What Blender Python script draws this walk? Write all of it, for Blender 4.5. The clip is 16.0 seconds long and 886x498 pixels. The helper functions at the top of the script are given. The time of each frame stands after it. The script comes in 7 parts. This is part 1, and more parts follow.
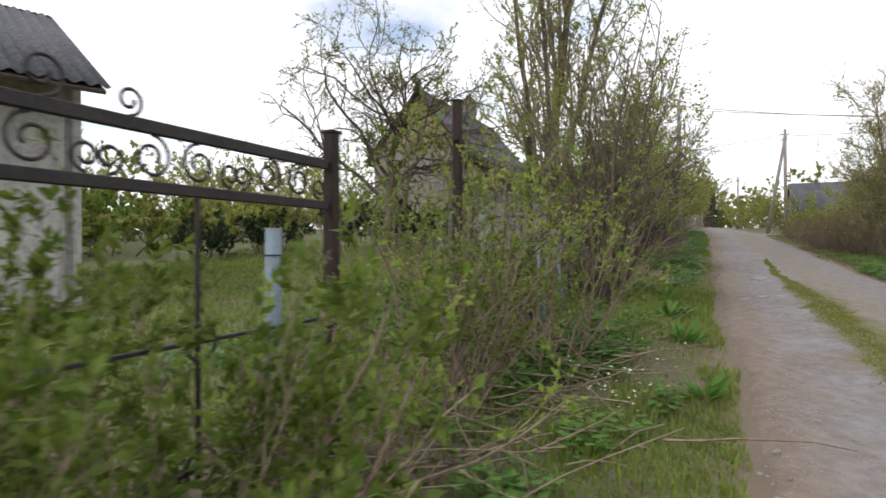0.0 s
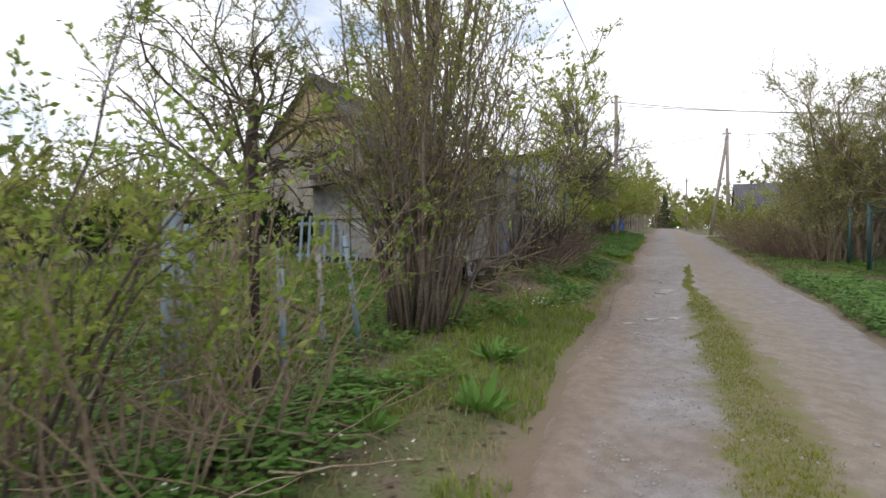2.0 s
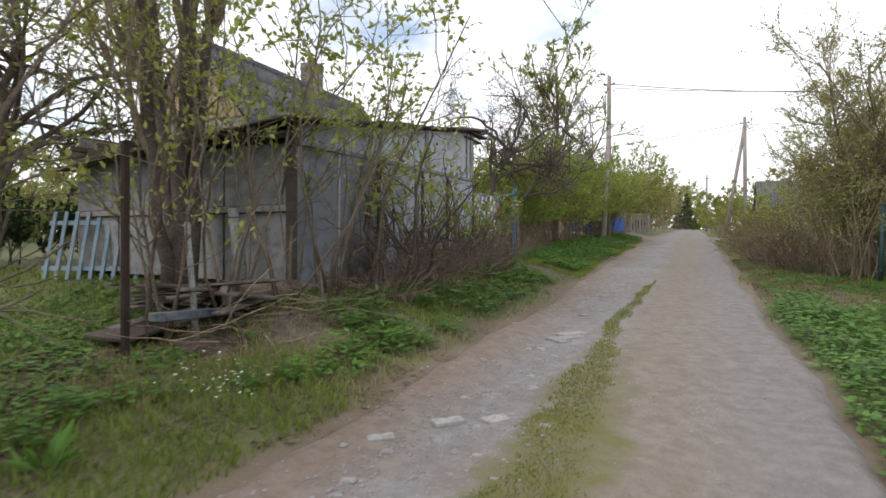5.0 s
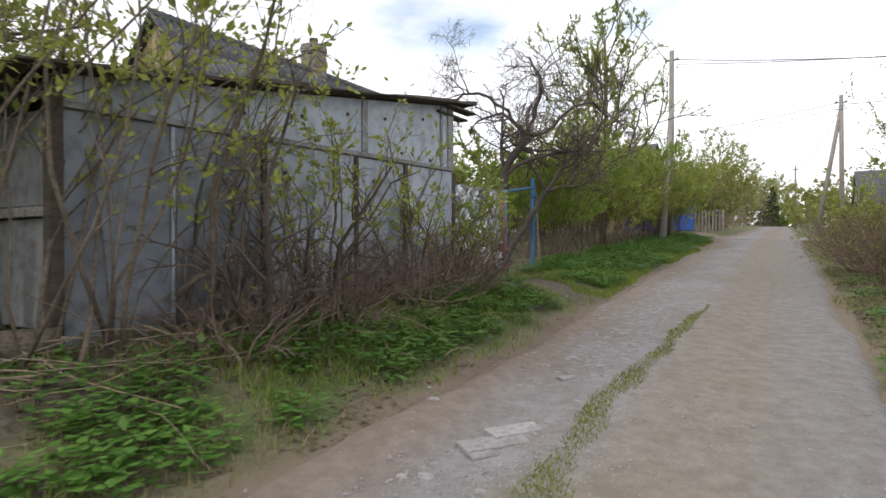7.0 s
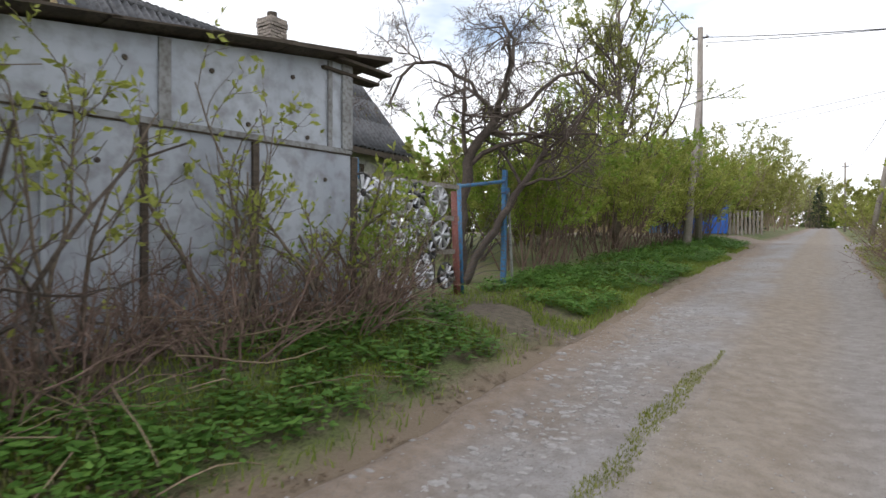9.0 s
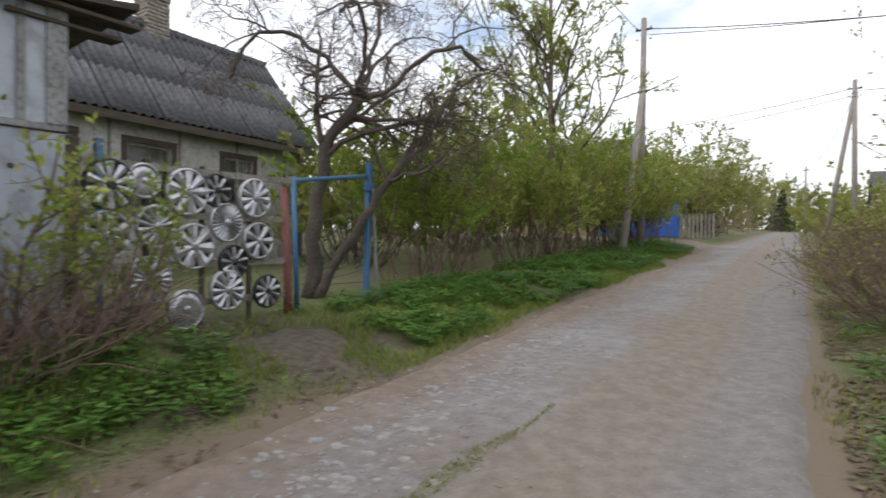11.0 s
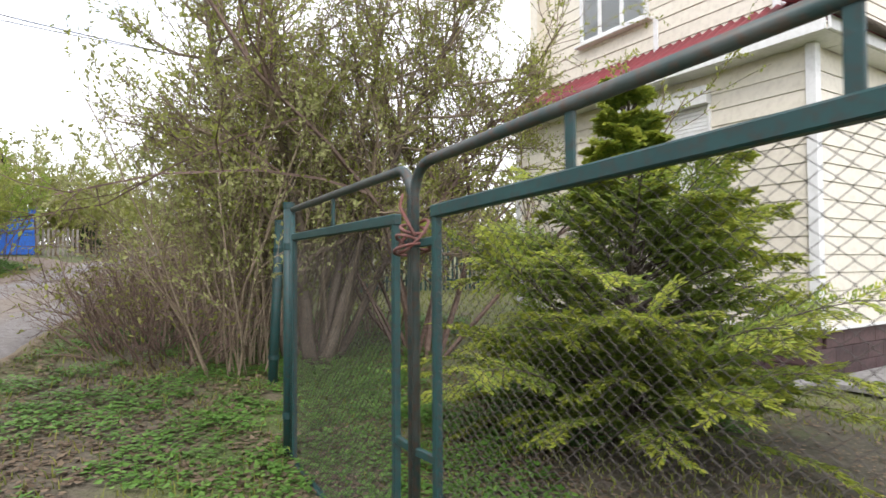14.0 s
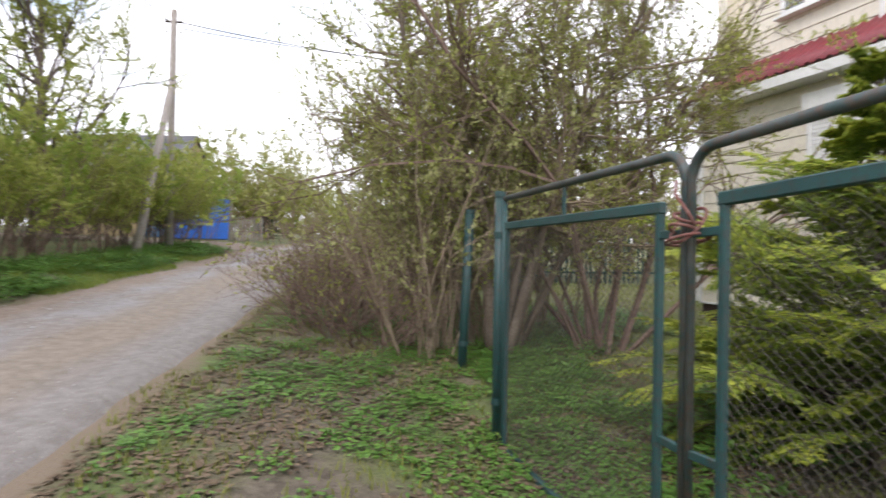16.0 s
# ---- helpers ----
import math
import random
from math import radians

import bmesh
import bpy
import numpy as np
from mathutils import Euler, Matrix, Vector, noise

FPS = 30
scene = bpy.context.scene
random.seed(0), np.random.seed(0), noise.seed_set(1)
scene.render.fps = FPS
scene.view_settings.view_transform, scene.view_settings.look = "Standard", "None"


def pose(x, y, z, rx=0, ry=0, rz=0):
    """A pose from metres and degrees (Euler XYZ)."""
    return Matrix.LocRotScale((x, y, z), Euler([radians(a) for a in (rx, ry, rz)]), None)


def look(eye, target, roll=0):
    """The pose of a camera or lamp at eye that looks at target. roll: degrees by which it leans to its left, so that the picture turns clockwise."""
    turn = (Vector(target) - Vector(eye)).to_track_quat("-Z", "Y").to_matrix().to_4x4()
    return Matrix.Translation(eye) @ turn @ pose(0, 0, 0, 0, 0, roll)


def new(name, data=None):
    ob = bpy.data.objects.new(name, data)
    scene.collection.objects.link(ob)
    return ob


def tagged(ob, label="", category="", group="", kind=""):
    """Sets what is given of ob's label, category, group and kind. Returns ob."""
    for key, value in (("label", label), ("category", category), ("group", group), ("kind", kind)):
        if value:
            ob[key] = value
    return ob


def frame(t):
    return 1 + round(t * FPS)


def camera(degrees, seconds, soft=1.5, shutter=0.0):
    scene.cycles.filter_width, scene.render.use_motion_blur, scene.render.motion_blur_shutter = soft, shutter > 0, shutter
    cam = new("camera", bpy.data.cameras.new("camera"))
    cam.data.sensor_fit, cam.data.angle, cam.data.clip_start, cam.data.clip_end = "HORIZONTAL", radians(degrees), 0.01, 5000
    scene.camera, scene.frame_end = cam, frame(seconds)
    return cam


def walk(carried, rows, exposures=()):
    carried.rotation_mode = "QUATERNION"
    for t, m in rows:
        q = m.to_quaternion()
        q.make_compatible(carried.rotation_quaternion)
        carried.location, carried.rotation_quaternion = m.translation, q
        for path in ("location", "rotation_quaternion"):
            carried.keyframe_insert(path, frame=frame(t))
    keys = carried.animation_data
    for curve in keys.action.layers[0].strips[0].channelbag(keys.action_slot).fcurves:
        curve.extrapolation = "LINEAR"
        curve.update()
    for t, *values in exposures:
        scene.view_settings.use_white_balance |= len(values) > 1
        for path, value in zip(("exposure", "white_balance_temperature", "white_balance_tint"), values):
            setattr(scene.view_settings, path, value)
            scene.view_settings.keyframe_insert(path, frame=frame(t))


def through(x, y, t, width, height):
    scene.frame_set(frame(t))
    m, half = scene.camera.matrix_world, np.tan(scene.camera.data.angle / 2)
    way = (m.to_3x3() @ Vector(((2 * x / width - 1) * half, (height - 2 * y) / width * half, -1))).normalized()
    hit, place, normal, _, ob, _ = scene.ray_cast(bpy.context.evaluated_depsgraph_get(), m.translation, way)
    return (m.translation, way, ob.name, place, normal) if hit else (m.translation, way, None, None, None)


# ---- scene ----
cam = camera(74.75, 16.0, shutter=0.3)
PATH = [
    (0, (0.0, 0.0, 1.316), (-0.8174, 1.8252, 1.3032), -0.06),
    (0.5, (0.27, 0.589, 1.321), (-0.4648, 2.4488, 1.3139), -0.29),
    (1, (0.525, 1.275, 1.342), (-0.1856, 3.1446, 1.3354), -0.39),
    (1.5, (0.766, 1.916, 1.399), (0.0625, 3.7882, 1.393), -0.39),
    (2, (0.971, 2.631, 1.431), (0.2648, 4.5022, 1.4217), -0.31),
    (2.5, (1.176, 3.282, 1.503), (0.4532, 5.1467, 1.4913), -0.09),
    (3, (1.34, 4.018, 1.545), (0.5994, 5.8759, 1.5239), 0.30),
    (3.5, (1.58, 4.707, 1.54), (0.8324, 6.5618, 1.5253), 0.31),
    (4, (1.825, 5.465, 1.543), (1.0716, 7.3173, 1.5272), 0.25),
    (4.2, (1.925, 5.761, 1.513), (1.1703, 7.6136, 1.4967), 0.32),
    (6.3, (2.409, 8.968, 1.752), (1.4721, 10.7355, 1.7429), -0.34),
    (6.5, (2.409, 9.24, 1.746), (1.4457, 10.9927, 1.7341), -0.28),
    (7, (2.432, 10.015, 1.766), (1.424, 11.7426, 1.7474), -0.04),
    (7.5, (2.411, 10.689, 1.791), (1.3722, 12.3976, 1.7751), -0.06),
    (8, (2.383, 11.405, 1.808), (1.3068, 13.0906, 1.7907), -0.06),
    (8.5, (2.374, 12.082, 1.843), (1.2803, 13.7562, 1.8298), -0.05),
    (8.7, (2.369, 12.369, 1.866), (1.2653, 14.0373, 1.8498), 0.07),
    (10.8, (2.836, 14.649, 1.979), (1.732, 16.3167, 1.9626), 0.63),
    (11.0, (2.957, 14.833, 1.999), (1.9155, 16.5404, 1.9817), 0.68),
    (11.5, (3.213, 15.162, 2.116), (2.4449, 17.0086, 2.1221), 0.86),
    (12.0, (3.395, 15.447, 2.05), (2.9941, 17.406, 2.0745), 0.09),
    (12.5, (3.765, 15.499, 2.022), (3.8122, 17.4982, 2.0645), 0.32),
    (13.0, (4.271, 15.473, 1.981), (4.6513, 17.4358, 2.0384), 0.10),
    (13.5, (4.791, 15.466, 1.97), (5.4829, 17.3419, 2.0174), -0.45),
    (14.0, (5.156, 15.244, 2.003), (5.8755, 17.1097, 2.0529), -0.30),
    (14.5, (5.267, 15.177, 2.005), (5.9366, 17.0613, 2.0472), 0.28),
    (15.0, (5.201, 15.229, 1.987), (5.8514, 17.1197, 2.0242), 0.85),
    (15.5, (4.879, 15.346, 1.957), (5.4691, 17.2569, 1.9925), 1.45),
    (16.0, (4.736, 15.391, 1.993), (4.9828, 17.3755, 2.0075), 1.04),
]
walk(cam, [(t, look(eye, target, roll)) for t, eye, target, roll in PATH],
     exposures=[(0, -0.1, 6350, 13), (4.2, 0.0, 6350, 13), (6.3, 0.0, 6300, 12), (8.5, 0.1, 6300, 12), (11, -0.06, 6300, 12), (12.5, 0.1, 6350, 13), (13.5, 0.63, 6300, 14), (15.3, 0.65, 6300, 15), (16, 0.57, 6300, 16)])

# ---- world and light ----
world = bpy.data.worlds.new("overcast_sky")
scene.world = world
world.use_nodes = True
wn, wl = world.node_tree.nodes, world.node_tree.links
wn.clear()
w_out = wn.new("ShaderNodeOutputWorld")
w_bg = wn.new("ShaderNodeBackground")
w_sky = wn.new("ShaderNodeTexSky")
w_sky.sky_type = "NISHITA"
w_sky.sun_disc = False
w_sky.sun_elevation = radians(42)
w_sky.sun_rotation = radians(-149)
w_dim = wn.new("ShaderNodeMix")
w_dim.data_type = "RGBA"
w_dim.blend_type = "MULTIPLY"
w_dim.inputs[0].default_value = 1.0
w_dim.inputs[7].default_value = (0.21, 0.195, 0.175, 1)
w_co = wn.new("ShaderNodeTexCoord")
w_map = wn.new("ShaderNodeMapping")
w_map.inputs["Scale"].default_value = (1.0, 1.0, 2.6)
w_map.inputs["Location"].default_value = (1.35, 0.6, 0.2)
w_noise = wn.new("ShaderNodeTexNoise")
w_noise.inputs["Scale"].default_value = 2.3
w_noise.inputs["Detail"].default_value = 5.0
w_noise.inputs["Roughness"].default_value = 0.55
w_ramp = wn.new("ShaderNodeValToRGB")
w_ramp.color_ramp.elements[0].position = 0.26
w_ramp.color_ramp.elements[1].position = 0.46
w_mix = wn.new("ShaderNodeMix")
w_mix.data_type = "RGBA"
w_mix.inputs[7].default_value = (1.08, 1.09, 1.11, 1)
wl.new(w_sky.outputs[0], w_dim.inputs[6])
wl.new(w_co.outputs["Generated"], w_map.inputs[0])
wl.new(w_map.outputs[0], w_noise.inputs["Vector"])
wl.new(w_noise.outputs["Fac"], w_ramp.inputs[0])
wl.new(w_ramp.outputs[0], w_mix.inputs[0])
wl.new(w_dim.outputs[2], w_mix.inputs[6])
wl.new(w_mix.outputs[2], w_bg.inputs[0])
w_bg.inputs[1].default_value = 1.2
wl.new(w_bg.outputs[0], w_out.inputs[0])

sun_data = bpy.data.lights.new("sun", "SUN")
sun_data.energy = 1.25
sun_data.angle = radians(14)
sun_data.color = (1.0, 0.96, 0.9)
sun = new("sun", sun_data)
sun.matrix_world = look((0, 0, 30), (9, 15, 11), 0)

# ---- materials ----


def nodes_of(name):
    m = bpy.data.materials.new(name)
    m.use_nodes = True
    nt = m.node_tree
    return m, nt, nt.nodes["Principled BSDF"]


def noise_fac(nt, scale, detail=4.0, lo=0.4, hi=0.6, vec=None, rough=0.55):
    tex = nt.nodes.new("ShaderNodeTexNoise")
    tex.inputs["Scale"].default_value = scale
    tex.inputs["Detail"].default_value = detail
    tex.inputs["Roughness"].default_value = rough
    if vec is None:
        co = nt.nodes.new("ShaderNodeTexCoord")
        vec = co.outputs["Object"]
    nt.links.new(vec, tex.inputs["Vector"])
    ramp = nt.nodes.new("ShaderNodeMapRange")
    ramp.inputs["From Min"].default_value = lo
    ramp.inputs["From Max"].default_value = hi
    nt.links.new(tex.outputs["Fac"], ramp.inputs["Value"])
    return ramp.outputs["Result"], tex.outputs["Fac"]


def mixed(nt, fac, a, b, blend="MIX"):
    mx = nt.nodes.new("ShaderNodeMix")
    mx.data_type = "RGBA"
    mx.blend_type = blend
    for sock, v in ((mx.inputs[0], fac), (mx.inputs[6], a), (mx.inputs[7], b)):
        if isinstance(v, (int, float)):
            sock.default_value = v
        elif isinstance(v, tuple):
            sock.default_value = (*v, 1.0)
        else:
            nt.links.new(v, sock)
    return mx.outputs[2]


def bumped(nt, bsdf, height, strength, distance):
    bp = nt.nodes.new("ShaderNodeBump")
    bp.inputs["Strength"].default_value = strength
    bp.inputs["Distance"].default_value = distance
    nt.links.new(height, bp.inputs["Height"])
    nt.links.new(bp.outputs[0], bsdf.inputs["Normal"])


def surface(name, a, b, c=None, big=1.5, small=25.0, rough=0.75, metal=0.0, bump=0.3, depth=0.01, stretch=None, vary=0.0):
    """Two colours mixed in large patches, a third in fine specks, with fine relief."""
    m, nt, bsdf = nodes_of(name)
    vec = None
    co = nt.nodes.new("ShaderNodeTexCoord")
    vec = co.outputs["Object"]
    if stretch:
        mp = nt.nodes.new("ShaderNodeMapping")
        mp.inputs["Scale"].default_value = stretch
        nt.links.new(vec, mp.inputs[0])
        vec = mp.outputs[0]
    f1, _ = noise_fac(nt, big, 5.0, 0.35, 0.65, vec)
    col = mixed(nt, f1, a, b)
    f2, raw = noise_fac(nt, small, 6.0, 0.45, 0.72, vec)
    col = mixed(nt, f2, col, c if c else tuple(0.6 * x for x in a))
    if vary:
        info = nt.nodes.new("ShaderNodeObjectInfo")
        hsv = nt.nodes.new("ShaderNodeHueSaturation")
        mr = nt.nodes.new("ShaderNodeMapRange")
        mr.inputs["To Min"].default_value = 1 - vary
        mr.inputs["To Max"].default_value = 1 + vary
        nt.links.new(info.outputs["Random"], mr.inputs["Value"])
        nt.links.new(mr.outputs[0], hsv.inputs["Value"])
        nt.links.new(col, hsv.inputs["Color"])
        col = hsv.outputs[0]
    nt.links.new(col, bsdf.inputs["Base Color"])
    bsdf.inputs["Roughness"].default_value = rough
    bsdf.inputs["Metallic"].default_value = metal
    if bump:
        bumped(nt, bsdf, raw, bump, depth)
    return m


def leaf_material(name, a, b, through=0.45, rough=0.55):
    """Leaf colours that vary from leaf to leaf, partly lit through."""
    m, nt, bsdf = nodes_of(name)
    geo = nt.nodes.new("ShaderNodeNewGeometry")
    col = mixed(nt, geo.outputs["Random Per Island"], a, b)
    f, _ = noise_fac(nt, 1.3, 3.0, 0.35, 0.65)
    col = mixed(nt, f, col, mixed(nt, 0.35, col, tuple(0.5 * x for x in a)))
    nt.links.new(col, bsdf.inputs["Base Color"])
    bsdf.inputs["Roughness"].default_value = rough
    bsdf.inputs["Specular IOR Level"].default_value = 0.25
    tr = nt.nodes.new("ShaderNodeBsdfTranslucent")
    nt.links.new(col, tr.inputs["Color"])
    mx = nt.nodes.new("ShaderNodeMixShader")
    mx.inputs[0].default_value = through
    out = nt.nodes["Material Output"]
    nt.links.new(bsdf.outputs[0], mx.inputs[1])
    nt.links.new(tr.outputs[0], mx.inputs[2])
    nt.links.new(mx.outputs[0], out.inputs["Surface"])
    return m


M_BARK = surface("bark_grey_brown", (0.12, 0.09, 0.065), (0.2, 0.165, 0.125), (0.06, 0.045, 0.035), 3, 40, 0.9, bump=0.5, depth=0.01)
M_BARK_DARK = surface("bark_dark_apple", (0.075, 0.058, 0.048), (0.13, 0.105, 0.085), (0.035, 0.028, 0.024), 3, 40, 0.9, bump=0.6, depth=0.012)
M_TARP = surface("faded_blue_timber_paint", (0.09, 0.115, 0.14), (0.15, 0.17, 0.18), (0.03, 0.032, 0.04), 3, 20, 0.6, bump=0.3, depth=0.006)
M_TWIG = surface("twig_brown", (0.2, 0.15, 0.1), (0.31, 0.25, 0.175), (0.12, 0.085, 0.06), 2, 30, 0.85, bump=0)
M_TWIG_DARK = surface("twig_dark", (0.075, 0.055, 0.045), (0.14, 0.11, 0.09), (0.04, 0.03, 0.025), 2, 30, 0.85, bump=0)
M_TWIG_RED = surface("cane_red_brown", (0.14, 0.09, 0.07), (0.235, 0.165, 0.13), (0.08, 0.052, 0.042), 2, 30, 0.85, bump=0)
M_DRY = surface("dry_stalk", (0.3, 0.235, 0.15), (0.2, 0.15, 0.1), (0.12, 0.09, 0.06), 2, 30, 0.9, bump=0)
M_LEAF_SPRING = leaf_material("leaf_spring_green", (0.28, 0.325, 0.065), (0.44, 0.465, 0.12))
M_LEAF_FRESH = leaf_material("leaf_fresh_green", (0.2, 0.3, 0.045), (0.34, 0.43, 0.08))
M_LEAF_GREEN = leaf_material("leaf_mid_green", (0.1, 0.16, 0.025), (0.2, 0.26, 0.045))
M_LEAF_OLIVE = leaf_material("leaf_olive", (0.21, 0.235, 0.055), (0.34, 0.34, 0.1))
M_LEAF_PALE = leaf_material("leaf_pale_bud", (0.31, 0.34, 0.12), (0.46, 0.46, 0.2))
M_LEAF_HERB = leaf_material("leaf_ground_elder", (0.085, 0.19, 0.035), (0.17, 0.31, 0.06), 0.3, 0.5)
M_GRASS = leaf_material("grass_blades", (0.15, 0.19, 0.035), (0.27, 0.28, 0.065), 0.3)
M_GRASS_VERGE = leaf_material("verge_grass_blades", (0.14, 0.21, 0.035), (0.28, 0.33, 0.065), 0.32)
M_GRASS_TRACK = leaf_material("trodden_track_grass", (0.14, 0.175, 0.022), (0.27, 0.28, 0.045), 0.25)
M_GRASS_DRY = leaf_material("grass_straw", (0.26, 0.22, 0.1), (0.36, 0.31, 0.17), 0.25)
M_LITTER = leaf_material("leaf_litter_brown", (0.1, 0.07, 0.045), (0.24, 0.18, 0.12), 0.1, 0.85)
M_JUNIPER = leaf_material("juniper_scale_leaf", (0.16, 0.25, 0.045), (0.38, 0.47, 0.09), 0.45, 0.5)
M_JUNIPER_TIP = leaf_material("juniper_new_growth", (0.28, 0.36, 0.05), (0.52, 0.53, 0.09), 0.42, 0.5)
M_CONIFER = leaf_material("conifer_needles", (0.02, 0.04, 0.015), (0.04, 0.07, 0.02), 0.15, 0.6)
M_PETAL = leaf_material("white_petals", (0.7, 0.72, 0.62), (0.8, 0.8, 0.75), 0.3)
M_RUST = surface("rusty_iron", (0.025, 0.018, 0.016), (0.055, 0.032, 0.024), (0.02, 0.014, 0.012), 4, 40, 0.8, 0.3, 0.5, 0.004)
M_BLACK_IRON = surface("black_iron", (0.016, 0.015, 0.016), (0.03, 0.026, 0.026), (0.05, 0.035, 0.03), 4, 40, 0.6, 0.3, 0.3, 0.003)
M_BLUE_POST = surface("faded_blue_paint", (0.13, 0.22, 0.3), (0.22, 0.29, 0.33), (0.2, 0.19, 0.17), 4, 35, 0.75, bump=0.4, depth=0.004)
M_GREY_POST = surface("weathered_grey_post", (0.28, 0.29, 0.28), (0.2, 0.2, 0.19), (0.12, 0.11, 0.1), 5, 30, 0.85, bump=0.4, depth=0.004)
M_BLUE_METAL = surface("bright_blue_metal", (0.015, 0.11, 0.5), (0.02, 0.15, 0.58), (0.04, 0.08, 0.2), 0.8, 18, 0.45, bump=0.1)
M_BLUE_OLD = surface("old_blue_metal", (0.03, 0.14, 0.32), (0.06, 0.2, 0.36), (0.12, 0.08, 0.06), 3, 28, 0.6, bump=0.2)
M_GREEN = surface("dark_green_paint", (0.009, 0.044, 0.045), (0.014, 0.062, 0.06), (0.03, 0.038, 0.034), 4, 45, 0.5, bump=0.25, depth=0.003)
M_PIPE = surface("worn_green_pipe", (0.03, 0.06, 0.06), (0.09, 0.1, 0.095), (0.1, 0.065, 0.05), 6, 40, 0.5, 0.3, 0.2, 0.003)
M_RED_RUST = surface("red_brown_rust", (0.2, 0.06, 0.05), (0.13, 0.055, 0.045), (0.26, 0.14, 0.12), 8, 50, 0.75, bump=0.3, depth=0.003)
M_WIRE = surface("mesh_wire", (0.07, 0.06, 0.05), (0.1, 0.085, 0.07), (0.04, 0.03, 0.03), 8, 40, 0.6, 0.5, 0)
M_CABLE = surface("black_cable", (0.03, 0.03, 0.033), (0.05, 0.05, 0.055), None, 3, 30, 0.6, bump=0)
M_SHEET = surface("grey_blue_sheet", (0.34, 0.375, 0.43), (0.45, 0.485, 0.54), (0.25, 0.26, 0.28), 0.9, 7, 0.65, bump=0.15, depth=0.01, vary=0.07)
M_SHEET_LOW = surface("mid_blue_grey_sheet", (0.3, 0.33, 0.385), (0.41, 0.44, 0.495), (0.22, 0.225, 0.24), 0.8, 7, 0.7, bump=0.15, depth=0.01, vary=0.07)
# older sheets, with the shade of the nearby trees put into the colour
M_SHEET_SHADED = surface("shaded_weathered_blue_grey_sheet", (0.17, 0.19, 0.22), (0.25, 0.27, 0.3), (0.12, 0.12, 0.13), 0.8, 7, 0.75, bump=0.15, depth=0.01, vary=0.07)
M_SHEET_OLD = surface("weathered_grey_sheet", (0.2, 0.2, 0.2), (0.29, 0.29, 0.285), (0.13, 0.12, 0.11), 1.3, 9, 0.8, bump=0.25, depth=0.01, vary=0.1)
M_BATTEN = surface("grey_batten", (0.3, 0.31, 0.32), (0.2, 0.2, 0.2), (0.12, 0.11, 0.1), 3, 25, 0.85, bump=0.4, depth=0.006)
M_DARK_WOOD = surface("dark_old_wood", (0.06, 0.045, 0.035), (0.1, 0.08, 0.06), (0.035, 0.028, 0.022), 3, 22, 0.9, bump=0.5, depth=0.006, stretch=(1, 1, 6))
M_GREY_WOOD = surface("weathered_grey_wood", (0.2, 0.18, 0.155), (0.28, 0.26, 0.23), (0.1, 0.085, 0.07), 3, 22, 0.9, bump=0.5, depth=0.006, vary=0.2)
M_PLANK = surface("rotting_plank", (0.13, 0.105, 0.085), (0.19, 0.165, 0.145), (0.07, 0.055, 0.045), 3, 22, 0.9, bump=0.5, depth=0.006, vary=0.25)
M_YELLOW_WOOD = surface("ochre_boards", (0.36, 0.28, 0.15), (0.28, 0.22, 0.12), (0.2, 0.15, 0.09), 1, 14, 0.85, bump=0.3, vary=0.15)
M_ROOF = surface("grey_corrugated_cement", (0.085, 0.09, 0.1), (0.14, 0.14, 0.15), (0.05, 0.05, 0.05), 1.1, 12, 0.9, bump=0.4, depth=0.01, vary=0.16)
M_RED_ROOF = surface("wine_red_roof", (0.2, 0.025, 0.035), (0.24, 0.04, 0.05), (0.14, 0.03, 0.035), 2, 30, 0.55, bump=0.1)
M_SIDING = surface("cream_vinyl_siding", (0.7, 0.65, 0.54), (0.74, 0.69, 0.585), (0.62, 0.57, 0.475), 0.8, 12, 0.5, bump=0.04, vary=0.03)
M_WHITE = surface("white_plastic_trim", (0.78, 0.78, 0.77), (0.74, 0.74, 0.73), (0.66, 0.66, 0.64), 1.5, 15, 0.45, bump=0.03)
M_PLASTER = surface("dirty_white_plaster", (0.46, 0.45, 0.42), (0.36, 0.35, 0.33), (0.24, 0.23, 0.21), 1.2, 9, 0.9, bump=0.3, vary=0.06)
M_PLINTH = surface("dark_brown_stone", (0.055, 0.03, 0.03), (0.08, 0.045, 0.042), (0.035, 0.02, 0.02), 3, 20, 0.8, bump=0.5, vary=0.25)
M_CONCRETE = surface("grey_concrete", (0.34, 0.33, 0.31), (0.26, 0.25, 0.235), (0.17, 0.16, 0.15), 1.4, 20, 0.9, bump=0.4, depth=0.01)
M_BRICK = surface("pale_chimney_brick", (0.36, 0.31, 0.27), (0.28, 0.24, 0.21), (0.16, 0.14, 0.12), 6, 25, 0.9, bump=0.4, vary=0.2)
M_SILVER = surface("silver_plastic", (0.56, 0.57, 0.6), (0.46, 0.47, 0.5), (0.3, 0.3, 0.31), 4, 30, 0.28, 0.75, 0.06, vary=0.12)
M_BLACK_PLASTIC = surface("black_plastic", (0.02, 0.02, 0.021), (0.035, 0.035, 0.036), None, 4, 30, 0.5, bump=0)
M_STONE = surface("pale_stone_chips", (0.37, 0.355, 0.345), (0.28, 0.265, 0.255), (0.2, 0.185, 0.175), 3, 30, 0.85, bump=0.3, vary=0.2)
# dark tone that stands in for unlit rooms behind glass
M_ROOM_DARK = surface("window_dark_inside", (0.1, 0.1, 0.1), (0.22, 0.22, 0.21), None, 3, 12, 0.9, bump=0)
M_POLE = surface("weathered_pole_wood", (0.27, 0.24, 0.21), (0.34, 0.31, 0.28), (0.16, 0.13, 0.11), 1.5, 14, 0.9, bump=0.5, depth=0.01, stretch=(4, 4, 0.6))
